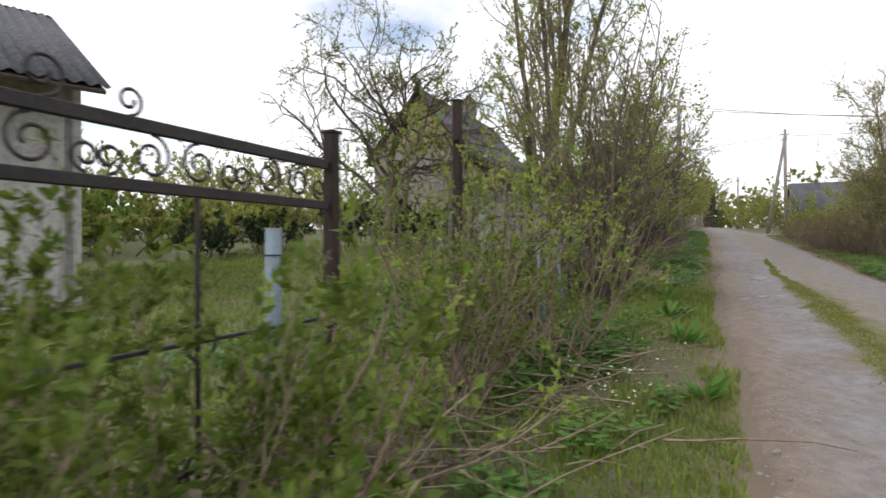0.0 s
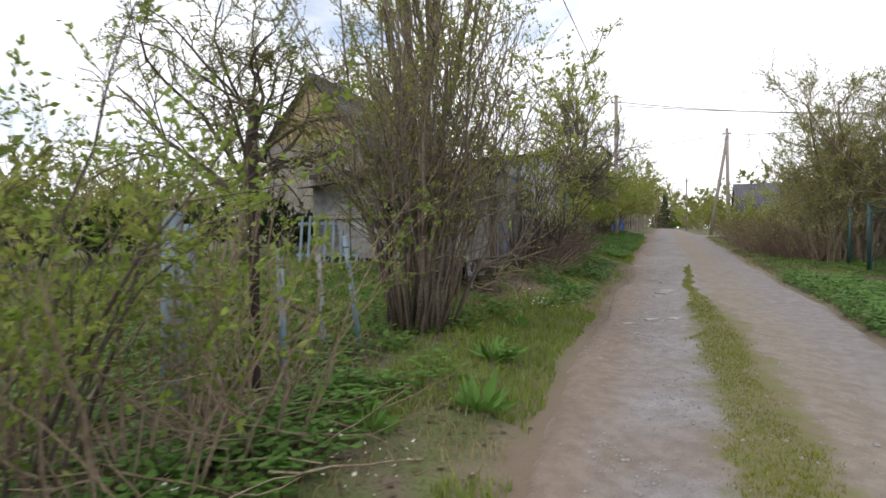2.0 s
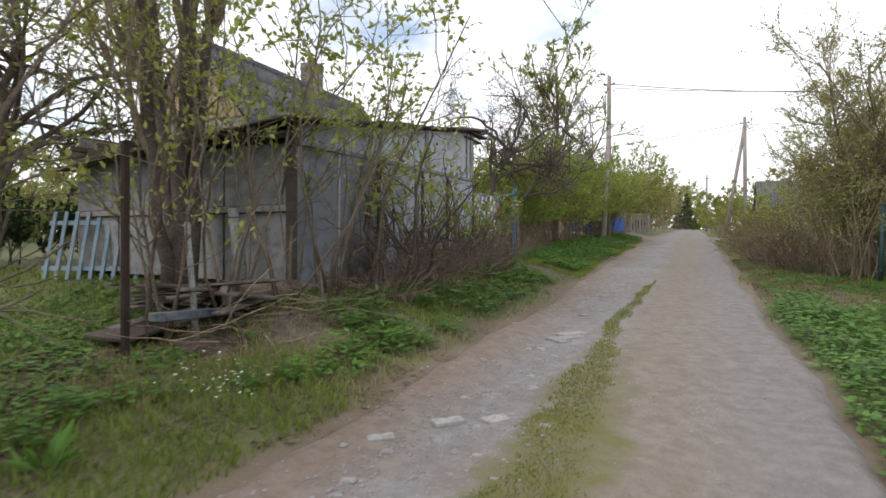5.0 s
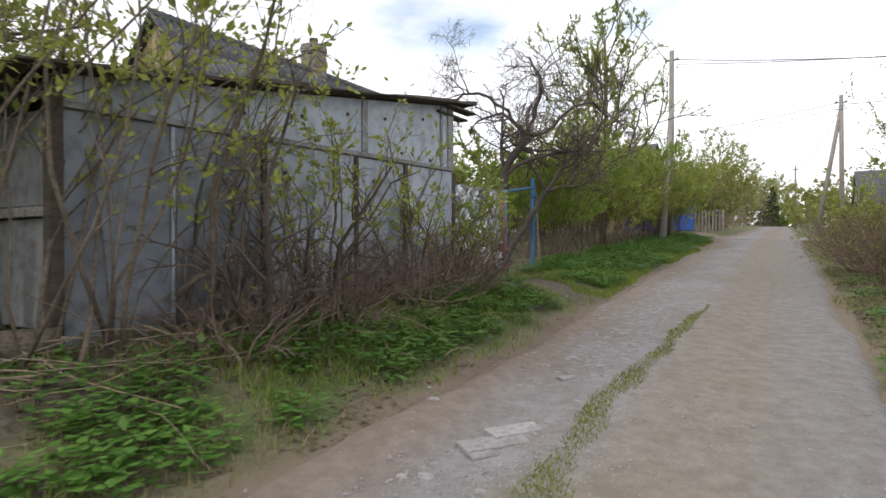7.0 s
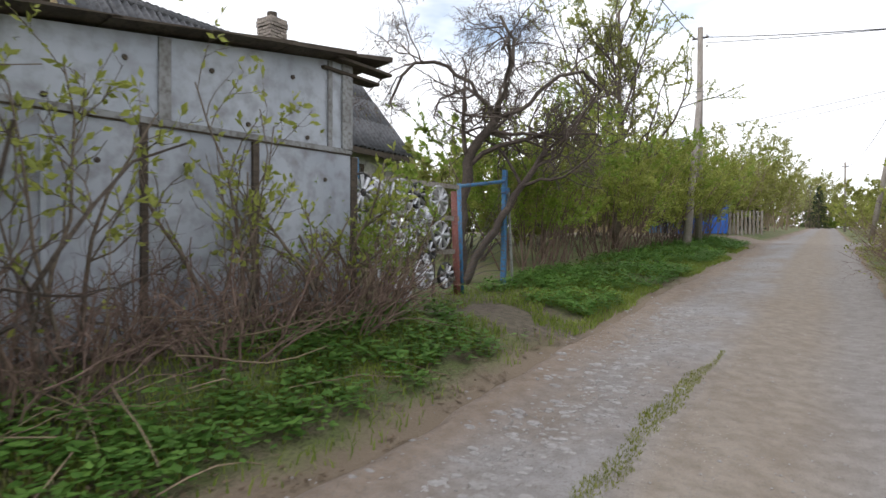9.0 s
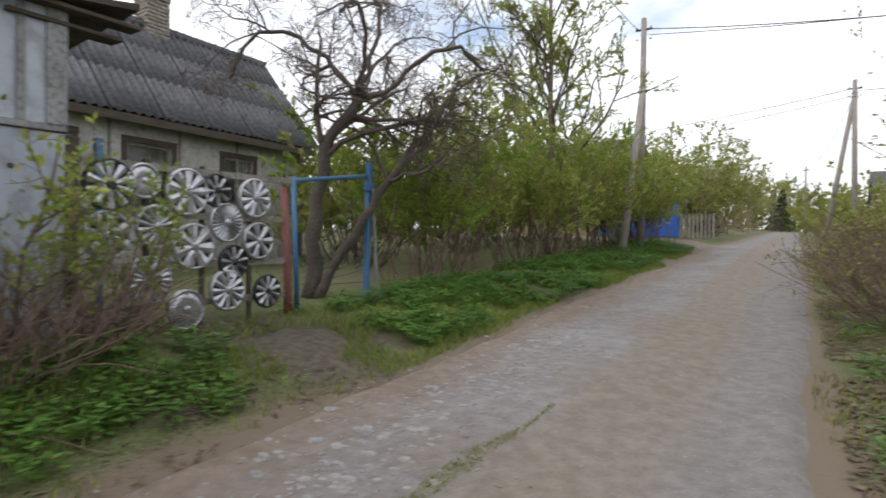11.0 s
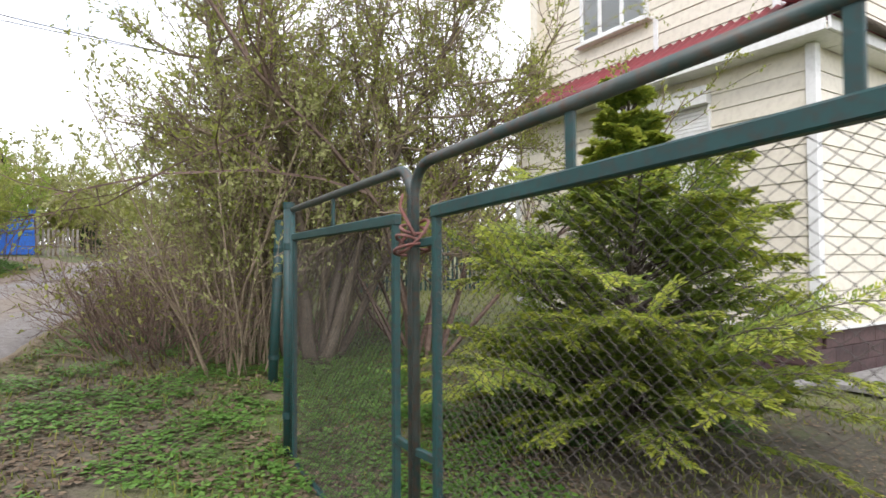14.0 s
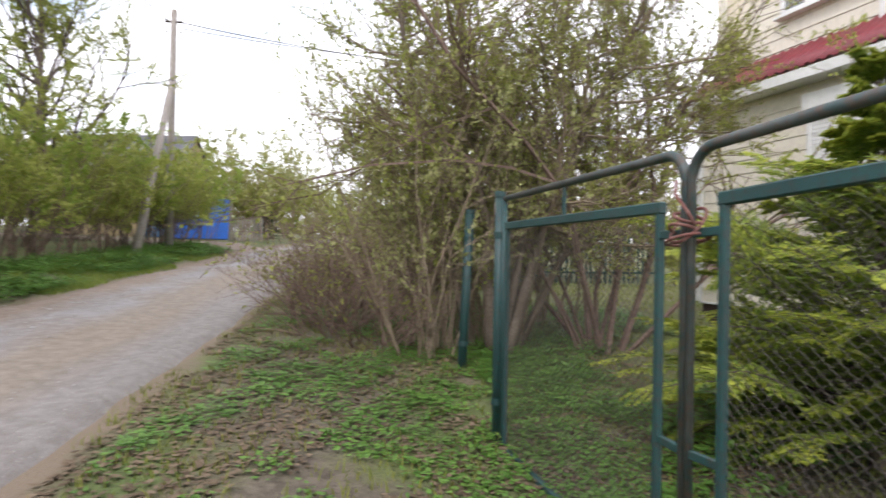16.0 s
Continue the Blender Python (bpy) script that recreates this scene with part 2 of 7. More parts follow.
M_PINK = surface("faded_pink_wall", (0.5, 0.3, 0.3), (0.42, 0.25, 0.25), None, 1, 12, 0.85, bump=0.1)

M_GLASS, g_nt, g_bsdf = nodes_of("window_glass")
g_bsdf.inputs["Roughness"].default_value = 0.05
g_bsdf.inputs["Transmission Weight"].default_value = 1.0
g_bsdf.inputs["Base Color"].default_value = (0.9, 0.95, 0.95, 1)


def ground_material(name, is_road):
    m, nt, bsdf = nodes_of(name)
    co = nt.nodes.new("ShaderNodeTexCoord")
    vec = co.outputs["Object"]
    sep = nt.nodes.new("ShaderNodeSeparateXYZ")
    nt.links.new(vec, sep.inputs[0])
    if is_road:
        mp = nt.nodes.new("ShaderNodeMapping")
        mp.inputs["Scale"].default_value = (1.0, 0.28, 1.0)
        nt.links.new(vec, mp.inputs[0])
        streak, _ = noise_fac(nt, 1.7, 6.0, 0.4, 0.62, mp.outputs[0])
        col = mixed(nt, streak, (0.225, 0.212, 0.208), (0.195, 0.158, 0.128))
        patch, _ = noise_fac(nt, 0.8, 5.0, 0.42, 0.66, vec)
        col = mixed(nt, patch, col, (0.255, 0.252, 0.258))
        wav, wv = noise_fac(nt, 0.9, 4.0, 0.3, 0.7, mp.outputs[0])
        sx = nt.nodes.new("ShaderNodeMath")
        sx.operation = "MULTIPLY_ADD"
        sx.inputs[1].default_value = 0.5
        nt.links.new(wv, sx.inputs[0])
        nt.links.new(sep.outputs[0], sx.inputs[2])
        for lo, hi, tone in ((1.15, 0.75, (0.2, 0.14, 0.092)), (1.75, 1.98, (0.215, 0.172, 0.125)), (2.45, 2.85, (0.2, 0.188, 0.182))):
            bandr = nt.nodes.new("ShaderNodeMapRange")
            bandr.inputs["From Min"].default_value = lo
            bandr.inputs["From Max"].default_value = hi
            bandr.inputs["To Max"].default_value = 0.85
            nt.links.new(sx.outputs[0], bandr.inputs["Value"])
            col = mixed(nt, bandr.outputs[0], col, tone)
        grit, graw = noise_fac(nt, 55, 4.0, 0.52, 0.72, vec)
        col = mixed(nt, grit, col, (0.155, 0.135, 0.118))
        mot, mraw = noise_fac(nt, 8, 6.0, 0.38, 0.62, vec, 0.65)
        col = mixed(nt, mot, mixed(nt, 0.3, col, (0.12, 0.1, 0.085)), mixed(nt, 0.14, col, (0.42, 0.4, 0.38)))
        vor = nt.nodes.new("ShaderNodeTexVoronoi")
        vor.inputs["Scale"].default_value = 32
        nt.links.new(vec, vor.inputs["Vector"])
        chip = nt.nodes.new("ShaderNodeMapRange")
        chip.inputs["From Min"].default_value = 0.17
        chip.inputs["From Max"].default_value = 0.1
        nt.links.new(vor.outputs["Distance"], chip.inputs["Value"])
        band, _ = noise_fac(nt, 0.9, 4.0, 0.52, 0.66, mp.outputs[0])
        mul = nt.nodes.new("ShaderNodeMath")
        mul.operation = "MULTIPLY"
        nt.links.new(chip.outputs[0], mul.inputs[0])
        nt.links.new(band, mul.inputs[1])
        col = mixed(nt, mul.outputs[0], col, (0.5, 0.49, 0.48))
        # worn grass between the wheel tracks, thinning out uphill
        _, wraw = noise_fac(nt, 2.2, 6.0, 0.3, 0.7, vec)
        off = nt.nodes.new("ShaderNodeMath")
        off.operation = "MULTIPLY_ADD"
        off.inputs[1].default_value = 0.7
        nt.links.new(wraw, off.inputs[0])
        nt.links.new(sep.outputs[0], off.inputs[2])
        near = nt.nodes.new("ShaderNodeMath")
        near.operation = "SUBTRACT"
        near.inputs[1].default_value = 1.92
        nt.links.new(off.outputs[0], near.inputs[0])
        dist = nt.nodes.new("ShaderNodeMath")
        dist.operation = "ABSOLUTE"
        nt.links.new(near.outputs[0], dist.inputs[0])
        strip = nt.nodes.new("ShaderNodeMapRange")
        strip.inputs["From Min"].default_value = 0.34
        strip.inputs["From Max"].default_value = 0.2
        strip.inputs["To Max"].default_value = 0.9
        nt.links.new(dist.outputs[0], strip.inputs["Value"])
        fade = nt.nodes.new("ShaderNodeMapRange")
        fade.inputs["From Min"].default_value = 13.0
        fade.inputs["From Max"].default_value = 10.5
        fade.inputs["To Min"].default_value = 0.0
        nt.links.new(sep.outputs[1], fade.inputs["Value"])
        mul2 = nt.nodes.new("ShaderNodeMath")
        mul2.operation = "MULTIPLY"
        nt.links.new(strip.outputs[0], mul2.inputs[0])
        nt.links.new(fade.outputs[0], mul2.inputs[1])
        fs, _ = noise_fac(nt, 7, 5.0, 0.4, 0.62, vec)
        col = mixed(nt, mul2.outputs[0], col, mixed(nt, fs, (0.125, 0.13, 0.035), (0.165, 0.135, 0.08)))
        bumped(nt, bsdf, mixed(nt, 0.5, graw, mraw), 0.8, 0.03)
    else:
        f1, _ = noise_fac(nt, 0.55, 6.0, 0.38, 0.6, vec)
        col = mixed(nt, f1, (0.085, 0.12, 0.032), (0.135, 0.145, 0.052))
        f2, _ = noise_fac(nt, 2.4, 6.0, 0.5, 0.68, vec)
        col = mixed(nt, f2, col, (0.15, 0.115, 0.082))
        f3, graw = noise_fac(nt, 38, 5.0, 0.48, 0.7, vec)
        col = mixed(nt, f3, col, (0.05, 0.055, 0.02))
        # bare trodden soil beside the carriageway
        wob, wraw = noise_fac(nt, 1.8, 5.0, 0.3, 0.7, vec)
        add = nt.nodes.new("ShaderNodeMath")
        add.operation = "MULTIPLY_ADD"
        add.inputs[1].default_value = 0.55
        nt.links.new(wraw, add.inputs[0])
        nt.links.new(sep.outputs[0], add.inputs[2])
        left = nt.nodes.new("ShaderNodeMapRange")
        left.inputs["From Min"].default_value = 0.22
        left.inputs["From Max"].default_value = 0.5
        nt.links.new(add.outputs[0], left.inputs["Value"])
        right = nt.nodes.new("ShaderNodeMapRange")
        right.inputs["From Min"].default_value = 3.62
        right.inputs["From Max"].default_value = 3.4
        nt.links.new(add.outputs[0], right.inputs["Value"])
        both = nt.nodes.new("ShaderNodeMath")
        both.operation = "MULTIPLY"
        nt.links.new(left.outputs[0], both.inputs[0])
        nt.links.new(right.outputs[0], both.inputs[1])
        col = mixed(nt, both.outputs[0], col, (0.175, 0.135, 0.095))
        # trodden bare patch in front of the gate, bare litter soil under the canes, and shade-darkened soil round the
        # juniper
        for cx, cy, rx, ry in ((8.2, 17.0, 2.8, 2.4), (4.9, 16.9, 1.0, 1.6), (-1.35, 12.6, 0.75, 3.2), (-1.7, 11.0, 0.9, 1.5), (-1.0, 18.6, 1.3, 0.9), (-1.7, 4.0, 0.9, 5.5), (4.3, 20.5, 0.7, 2.6)):
            px = nt.nodes.new("ShaderNodeMapRange")
            px.clamp = False
            px.inputs["From Min"].default_value = cx
            px.inputs["From Max"].default_value = cx + rx
            nt.links.new(sep.outputs[0], px.inputs["Value"])
            py = nt.nodes.new("ShaderNodeMapRange")
            py.clamp = False
            py.inputs["From Min"].default_value = cy
            py.inputs["From Max"].default_value = cy + ry
            nt.links.new(sep.outputs[1], py.inputs["Value"])
            hyp = nt.nodes.new("ShaderNodeMath")
            hyp.operation = "MULTIPLY"
            nt.links.new(px.outputs[0], hyp.inputs[0])
            nt.links.new(px.outputs[0], hyp.inputs[1])
            hyp2 = nt.nodes.new("ShaderNodeMath")
            hyp2.operation = "MULTIPLY_ADD"
            nt.links.new(py.outputs[0], hyp2.inputs[0])
            nt.links.new(py.outputs[0], hyp2.inputs[1])
            nt.links.new(hyp.outputs[0], hyp2.inputs[2])
            rag = nt.nodes.new("ShaderNodeMath")
            rag.operation = "MULTIPLY_ADD"
            rag.inputs[1].default_value = 2.6
            nt.links.new(wraw, rag.inputs[0])
            nt.links.new(hyp2.outputs[0], rag.inputs[2])
            soil = nt.nodes.new("ShaderNodeMapRange")
            soil.inputs["From Min"].default_value = 2.6
            soil.inputs["From Max"].default_value = 1.9
            soil.inputs["To Max"].default_value = 0.85
            nt.links.new(rag.outputs[0], soil.inputs["Value"])
            fs, _ = noise_fac(nt, 14, 5.0, 0.4, 0.62, vec)
            # beyond x = 8 the soil colour also holds the juniper's and house's shade
            col = mixed(nt, soil.outputs[0], col, mixed(nt, fs, (0.075, 0.06, 0.046) if cx > 8 else (0.14, 0.112, 0.086), (0.04, 0.032, 0.025) if cx > 8 else (0.075, 0.058, 0.045)))
        bumped(nt, bsdf, graw, 0.7, 0.03)
    nt.links.new(col, bsdf.inputs["Base Color"])
    bsdf.inputs["Roughness"].default_value = 0.95
    return m


M_GROUND = ground_material("grass_and_soil", False)
M_ROAD = ground_material("dusty_gravel_road", True)

# ---- mesh helpers ----


def smooth01(v, a, b):
    t = np.clip((v - a) / (b - a), 0, 1)
    return t * t * (3 - 2 * t)


def bumps(x, y):
    return (0.5 * np.sin(1.9 * x + 0.7 * y) * np.sin(1.3 * y - 0.6 * x) + 0.3 * np.sin(4.1 * x - 2.3 * y + 1) + 0.2 * np.sin(7.3 * y + 5.1 * x))


def plane_z(x, y):
    """The lie of the land without verges."""
    yy = np.clip(y, -15, 37)
    return 0.0518 * yy + 0.000041 * yy * yy + 0.033 * (np.clip(y, 37, 140) - 37) - 0.0279 * 15 * np.tanh(x / 15)


def ground_z(x, y):
    x, y = np.asarray(x, float), np.asarray(y, float)
    z = plane_z(x, y)
    bank = 0.16 * smooth01(-x, -0.15, 0.9) * smooth01(y, 3, 9) - 0.07 * smooth01(x, 3.6, 5.2)
    bank = bank + 0.24 * smooth01(-x, 0.35, 1.45) * smooth01(y, 10.4, 12.2) * (1 - smooth01(y, 16.9, 18.2))
    inside = smooth01(x, 0.1, 0.45) * smooth01(-x, -3.3, -2.95)
    rough = 0.022 * bumps(x, y) * (1 - inside)
    return z + bank + rough - 0.05 * inside


def gz(x, y):
    return float(ground_z(x, y))


class Geo:
    """Collects vertices and faces as arrays."""

    def __init__(self):
        self.v, self.q, self.t, self.n = [], [], [], 0

    def add(self, v, quads=None, tris=None):
        v = np.asarray(v, float).reshape(-1, 3)
        if quads is not None and len(quads):
            self.q.append(np.asarray(quads, int).reshape(-1, 4) + self.n)
        if tris is not None and len(tris):
            self.t.append(np.asarray(tris, int).reshape(-1, 3) + self.n)
        self.v.append(v)
        self.n += len(v)
        return self

    def tubes(self, P, R, sides=4, cap=True):
        """P (m, n, 3) lines with radii R (m, n)."""
        P, R = np.asarray(P, float), np.asarray(R, float)
        if P.ndim == 2:
            P, R = P[None], R[None]
        m, n, _ = P.shape
        T = np.gradient(P, axis=1)
        T /= np.linalg.norm(T, axis=2, keepdims=True) + 1e-9
        ref = np.eye(3)[np.argmin(np.abs(T).max(axis=1), axis=1)][:, None, :]
        A = np.cross(T, np.broadcast_to(ref, T.shape))
        A /= np.linalg.norm(A, axis=2, keepdims=True) + 1e-9
        B = np.cross(T, A)
        ang = np.arange(sides) * 2 * math.pi / sides
        ring = P[:, :, None] + R[:, :, None, None] * (A[:, :, None] * np.cos(ang)[:, None] + B[:, :, None] * np.sin(ang)[:, None])
        base = (np.arange(m) * n * sides)[:, None, None]
        i = np.arange(n - 1)[None, :, None] * sides
        k = np.arange(sides)[None, None, :]
        k2 = (k + 1) % sides
        q = np.stack([base + i + k, base + i + k2, base + i + sides + k2, base + i + sides + k], -1)
        tris = None
        if cap and sides >= 3:
            tr = []
            for a in range(1, sides - 1):
                tr.append(np.stack([base[:, 0, 0] + 0, base[:, 0, 0] + a + 1, base[:, 0, 0] + a], -1))
                e = base[:, 0, 0] + (n - 1) * sides
                tr.append(np.stack([e, e + a, e + a + 1], -1))
            tris = np.concatenate(tr)
        return self.add(ring.reshape(-1, 3), q.reshape(-1, 4), tris)

    def pipe(self, pts, r, sides=8):
        pts = np.array(pts, float)
        return self.tubes(pts[None], np.full((1, len(pts)), r), sides)

    def box(self, c, s, rz=0.0, tilt=0.0):
        """A box with chamfered edges: centre, size, turn about z and lean, in degrees."""
        h = np.array(s, float) / 2
        b = min(0.006, h.min() * 0.3)
        pts = []
        for sx in (-1, 1):
            for sy in (-1, 1):
                for sz in (-1, 1):
                    d = np.array([sx, sy, sz])
                    for ax in range(3):
                        inset = np.full(3, b)
                        inset[ax] = 0
                        pts.append(d * (h - inset))
        bm = bmesh.new()
        for p in pts:
            bm.verts.new(p)
        bmesh.ops.convex_hull(bm, input=bm.verts[:])
        bm.verts.index_update()
        v = np.array([p.co[:] for p in bm.verts])
        tr = [[w.index for w in f.verts] for f in bm.faces]
        bm.free()
        rot = np.array(Euler((radians(tilt), 0, radians(rz))).to_matrix())
        return self.add(v @ rot.T + np.array(c, float), None, [t for t in tr if len(t) == 3])

    def mesh(self, name, smooth=False):
        me = bpy.data.meshes.new(name)
        V = np.concatenate(self.v) if self.v else np.zeros((0, 3))
        q = np.concatenate(self.q) if self.q else np.zeros((0, 4), int)
        t = np.concatenate(self.t) if self.t else np.zeros((0, 3), int)
        me.vertices.add(len(V))
        me.vertices.foreach_set("co", V.ravel())
        me.loops.add(q.size + t.size)
        me.loops.foreach_set("vertex_index", np.concatenate([q.ravel(), t.ravel()]).astype(np.int32))
        me.polygons.add(len(q) + len(t))
        me.polygons.foreach_set("loop_start", np.concatenate([np.arange(len(q)) * 4, q.size + np.arange(len(t)) * 3]).astype(np.int32))
        me.update(calc_edges=True)
        me.polygons.foreach_set("use_smooth", np.full(len(me.polygons), smooth))
        return me


def part(name, geo, material, parent, label="", smooth=False):
    """Links collected geometry, or a finished mesh, as one mesh object under a thing or a part."""
    me = geo.mesh(name, smooth) if isinstance(geo, Geo) else geo
    if not me.materials:
        me.materials.append(material)
    ob = new(name, me)
    ob.parent = parent
    if label:
        tagged(ob, label)
    return ob


def thing(name, label, category, m=None, group="", kind=""):
    ob = new(name)
    ob.empty_display_size = 0.2
    if m is not None:
        ob.matrix_world = m
    return tagged(ob, label, category, group, kind)


def solo(name, geo, material, label, category, m=None, group="", kind="", smooth=False):
    me = geo.mesh(name, smooth)
    me.materials.append(material)
    ob = new(name, me)
    if m is not None:
        ob.matrix_world = m
    return tagged(ob, label, category, group, kind)


# ---- plants: growth helpers ----


def unit(v):
    return v / (np.linalg.norm(v, axis=-1, keepdims=True) + 1e-9)


def grow(rng, base, dirs, length, radius, n=6, wobble=0.15, lift=0.05, taper=0.25):
    """Lines that wander from base along dirs: points (m, n, 3) and radii (m, n)."""
    m = len(base)
    P = np.zeros((m, n, 3))
    d = unit(dirs)
    P[:, 0] = base
    for i in range(1, n):
        d = unit(d + rng.normal(0, wobble, (m, 3)) + np.array([0, 0, lift]))
        P[:, i] = P[:, i - 1] + d * (length / (n - 1))[:, None]
    R = radius[:, None] * (1 - (1 - taper) * np.linspace(0, 1, n))[None]
    return P, R


def fork(rng, P, R, k, lo, hi, angle, ratio, shrink=0.6, rmin=0.0025):
    """k side shoots on each line: bases, directions, lengths, radii."""
    m, n, _ = P.shape
    idx = np.repeat(np.arange(m), k)
    t = rng.uniform(lo, hi, m * k) * (n - 1)
    i = np.minimum(t.astype(int), n - 2)
    f = (t - i)[:, None]
    base = P[idx, i] * (1 - f) + P[idx, i + 1] * f
    along = unit(P[idx, i + 1] - P[idx, i])
    side = unit(np.cross(along, rng.normal(0, 1, (m * k, 3))))
    a = np.radians(rng.normal(angle, angle * 0.25, m * k))[:, None]
    d = along * np.cos(a) + side * np.sin(a)
    L = np.linalg.norm(P[:, -1] - P[:, 0], axis=1)[idx] * ratio * rng.uniform(0.55, 1.25, m * k) * (1.15 - 0.5 * t / (n - 1))
    rad = np.maximum(R[idx, i] * shrink, rmin)
    return base, d, L, rad


def along_lines(rng, P, count, lo=0.2, hi=1.0):
    m, n, _ = P.shape
    idx = rng.integers(0, m, count)
    t = rng.uniform(lo, hi, count) * (n - 1)
    i = np.minimum(t.astype(int), n - 2)
    f = (t - i)[:, None]
    return P[idx, i] * (1 - f) + P[idx, i + 1] * f, unit(P[idx, i + 1] - P[idx, i])


def leaves(geo, rng, pos, size, along=None, flat=0.0, wide=0.5):
    """Pointed leaves, each two triangles folded along the midrib."""
    n = len(pos)
    d = rng.normal(0, 1, (n, 3))
    if along is not None:
        d = d * 0.7 + along
    d[:, 2] *= 1 - flat
    d = unit(d)
    s = np.cross(d, rng.normal(0, 1, (n, 3)) * (1 - flat) + np.array([0, 0, 1.0]) * (0.15 + 2.5 * flat))
    s = unit(s)
    up = np.cross(s, d)
    L = (size * rng.uniform(0.6, 1.35, n))[:, None]
    w = L * wide
    tip = pos + d * L
    mid = pos + d * L * 0.45 - up * L * 0.06
    V = np.stack([pos, mid + s * w * 0.5, tip, mid - s * w * 0.5], 1)
    k = np.arange(n)[:, None] * 4
    geo.add(V.reshape(-1, 3), None, np.concatenate([k + [0, 1, 2], k + [0, 2, 3]]))


def bush(name, label, x, y, stems=30, height=2.0, spread=0.5, base_r=0.25, r=0.012, lean=0.35, twigs=(5, 3), leaf_n=2500, leaf=0.045,
         leaf_mat=None, bark=None, seed=1, curve=0.05, leaf_lo=0.35, category="shrub", group="", wob=0.12, droop=0.0, twig_ratio=0.4, lean_dir=(0, 0), split=False):
    """A many-stemmed shrub: stems with two orders of twigs, and small leaves on them."""
    rng = np.random.default_rng(seed)
    ob = thing(name, label, category, pose(x, y, gz(x, y) - 0.04), group)
    a = rng.uniform(0, 2 * math.pi, stems)
    rr = base_r * np.sqrt(rng.uniform(0, 1, stems))
    base = np.stack([rr * np.cos(a), rr * np.sin(a), np.zeros(stems)], 1)
    dirs = np.stack([np.cos(a) * lean * (0.25 + rr / max(base_r, 0.01)) + lean_dir[0], np.sin(a) * lean * (0.25 + rr / max(base_r, 0.01)) + lean_dir[1], np.ones(stems)], 1)
    dirs += rng.normal(0, spread * 0.25, dirs.shape)
    L = height * rng.uniform(0.6, 1.08, stems)
    P, R = grow(rng, base, dirs, L, r * rng.uniform(0.5, 1.3, stems), 7, wob, curve - droop, 0.3)
    g = Geo()
    if split:
        for i in range(stems):
            part("stem", Geo().tubes(P[i], R[i], 6), bark or M_TWIG, ob, smooth=True)
    else:
        g.tubes(P, R, 5)
    lines = [P]
    b1 = fork(rng, P, R, twigs[0], 0.25, 1.0, 38, twig_ratio)
    P1, R1 = grow(rng, *b1, 5, wob * 1.3, curve * 1.2 - droop, 0.4)
    g.tubes(P1, R1, 3, False)
    lines.append(P1)
    if twigs[1]:
        b2 = fork(rng, P1, R1, twigs[1], 0.2, 1.0, 42, 0.5, 0.65, 0.0018)
        P2, R2 = grow(rng, *b2, 4, wob * 1.5, curve, 0.5)
        g.tubes(P2, R2, 3, False)
        lines.append(P2)
    wood = part("wood", g, bark or M_TWIG, ob)
    if split:
        tagged(wood, kind="stuff")
    if leaf_n:
        lg = Geo()
        for ln, share in zip(lines[1:], ((0.35, 0.65) if twigs[1] else (1.0,))):
            pos, al = along_lines(rng, ln, int(leaf_n * share), 0.15)
            keep = pos[:, 2] > height * leaf_lo * rng.uniform(0.5, 1.3, len(pos))
            leaves(lg, rng, pos[keep], leaf, al[keep])
        tagged(part("foliage", lg, leaf_mat or M_LEAF_SPRING, ob), kind="stuff")
    return ob


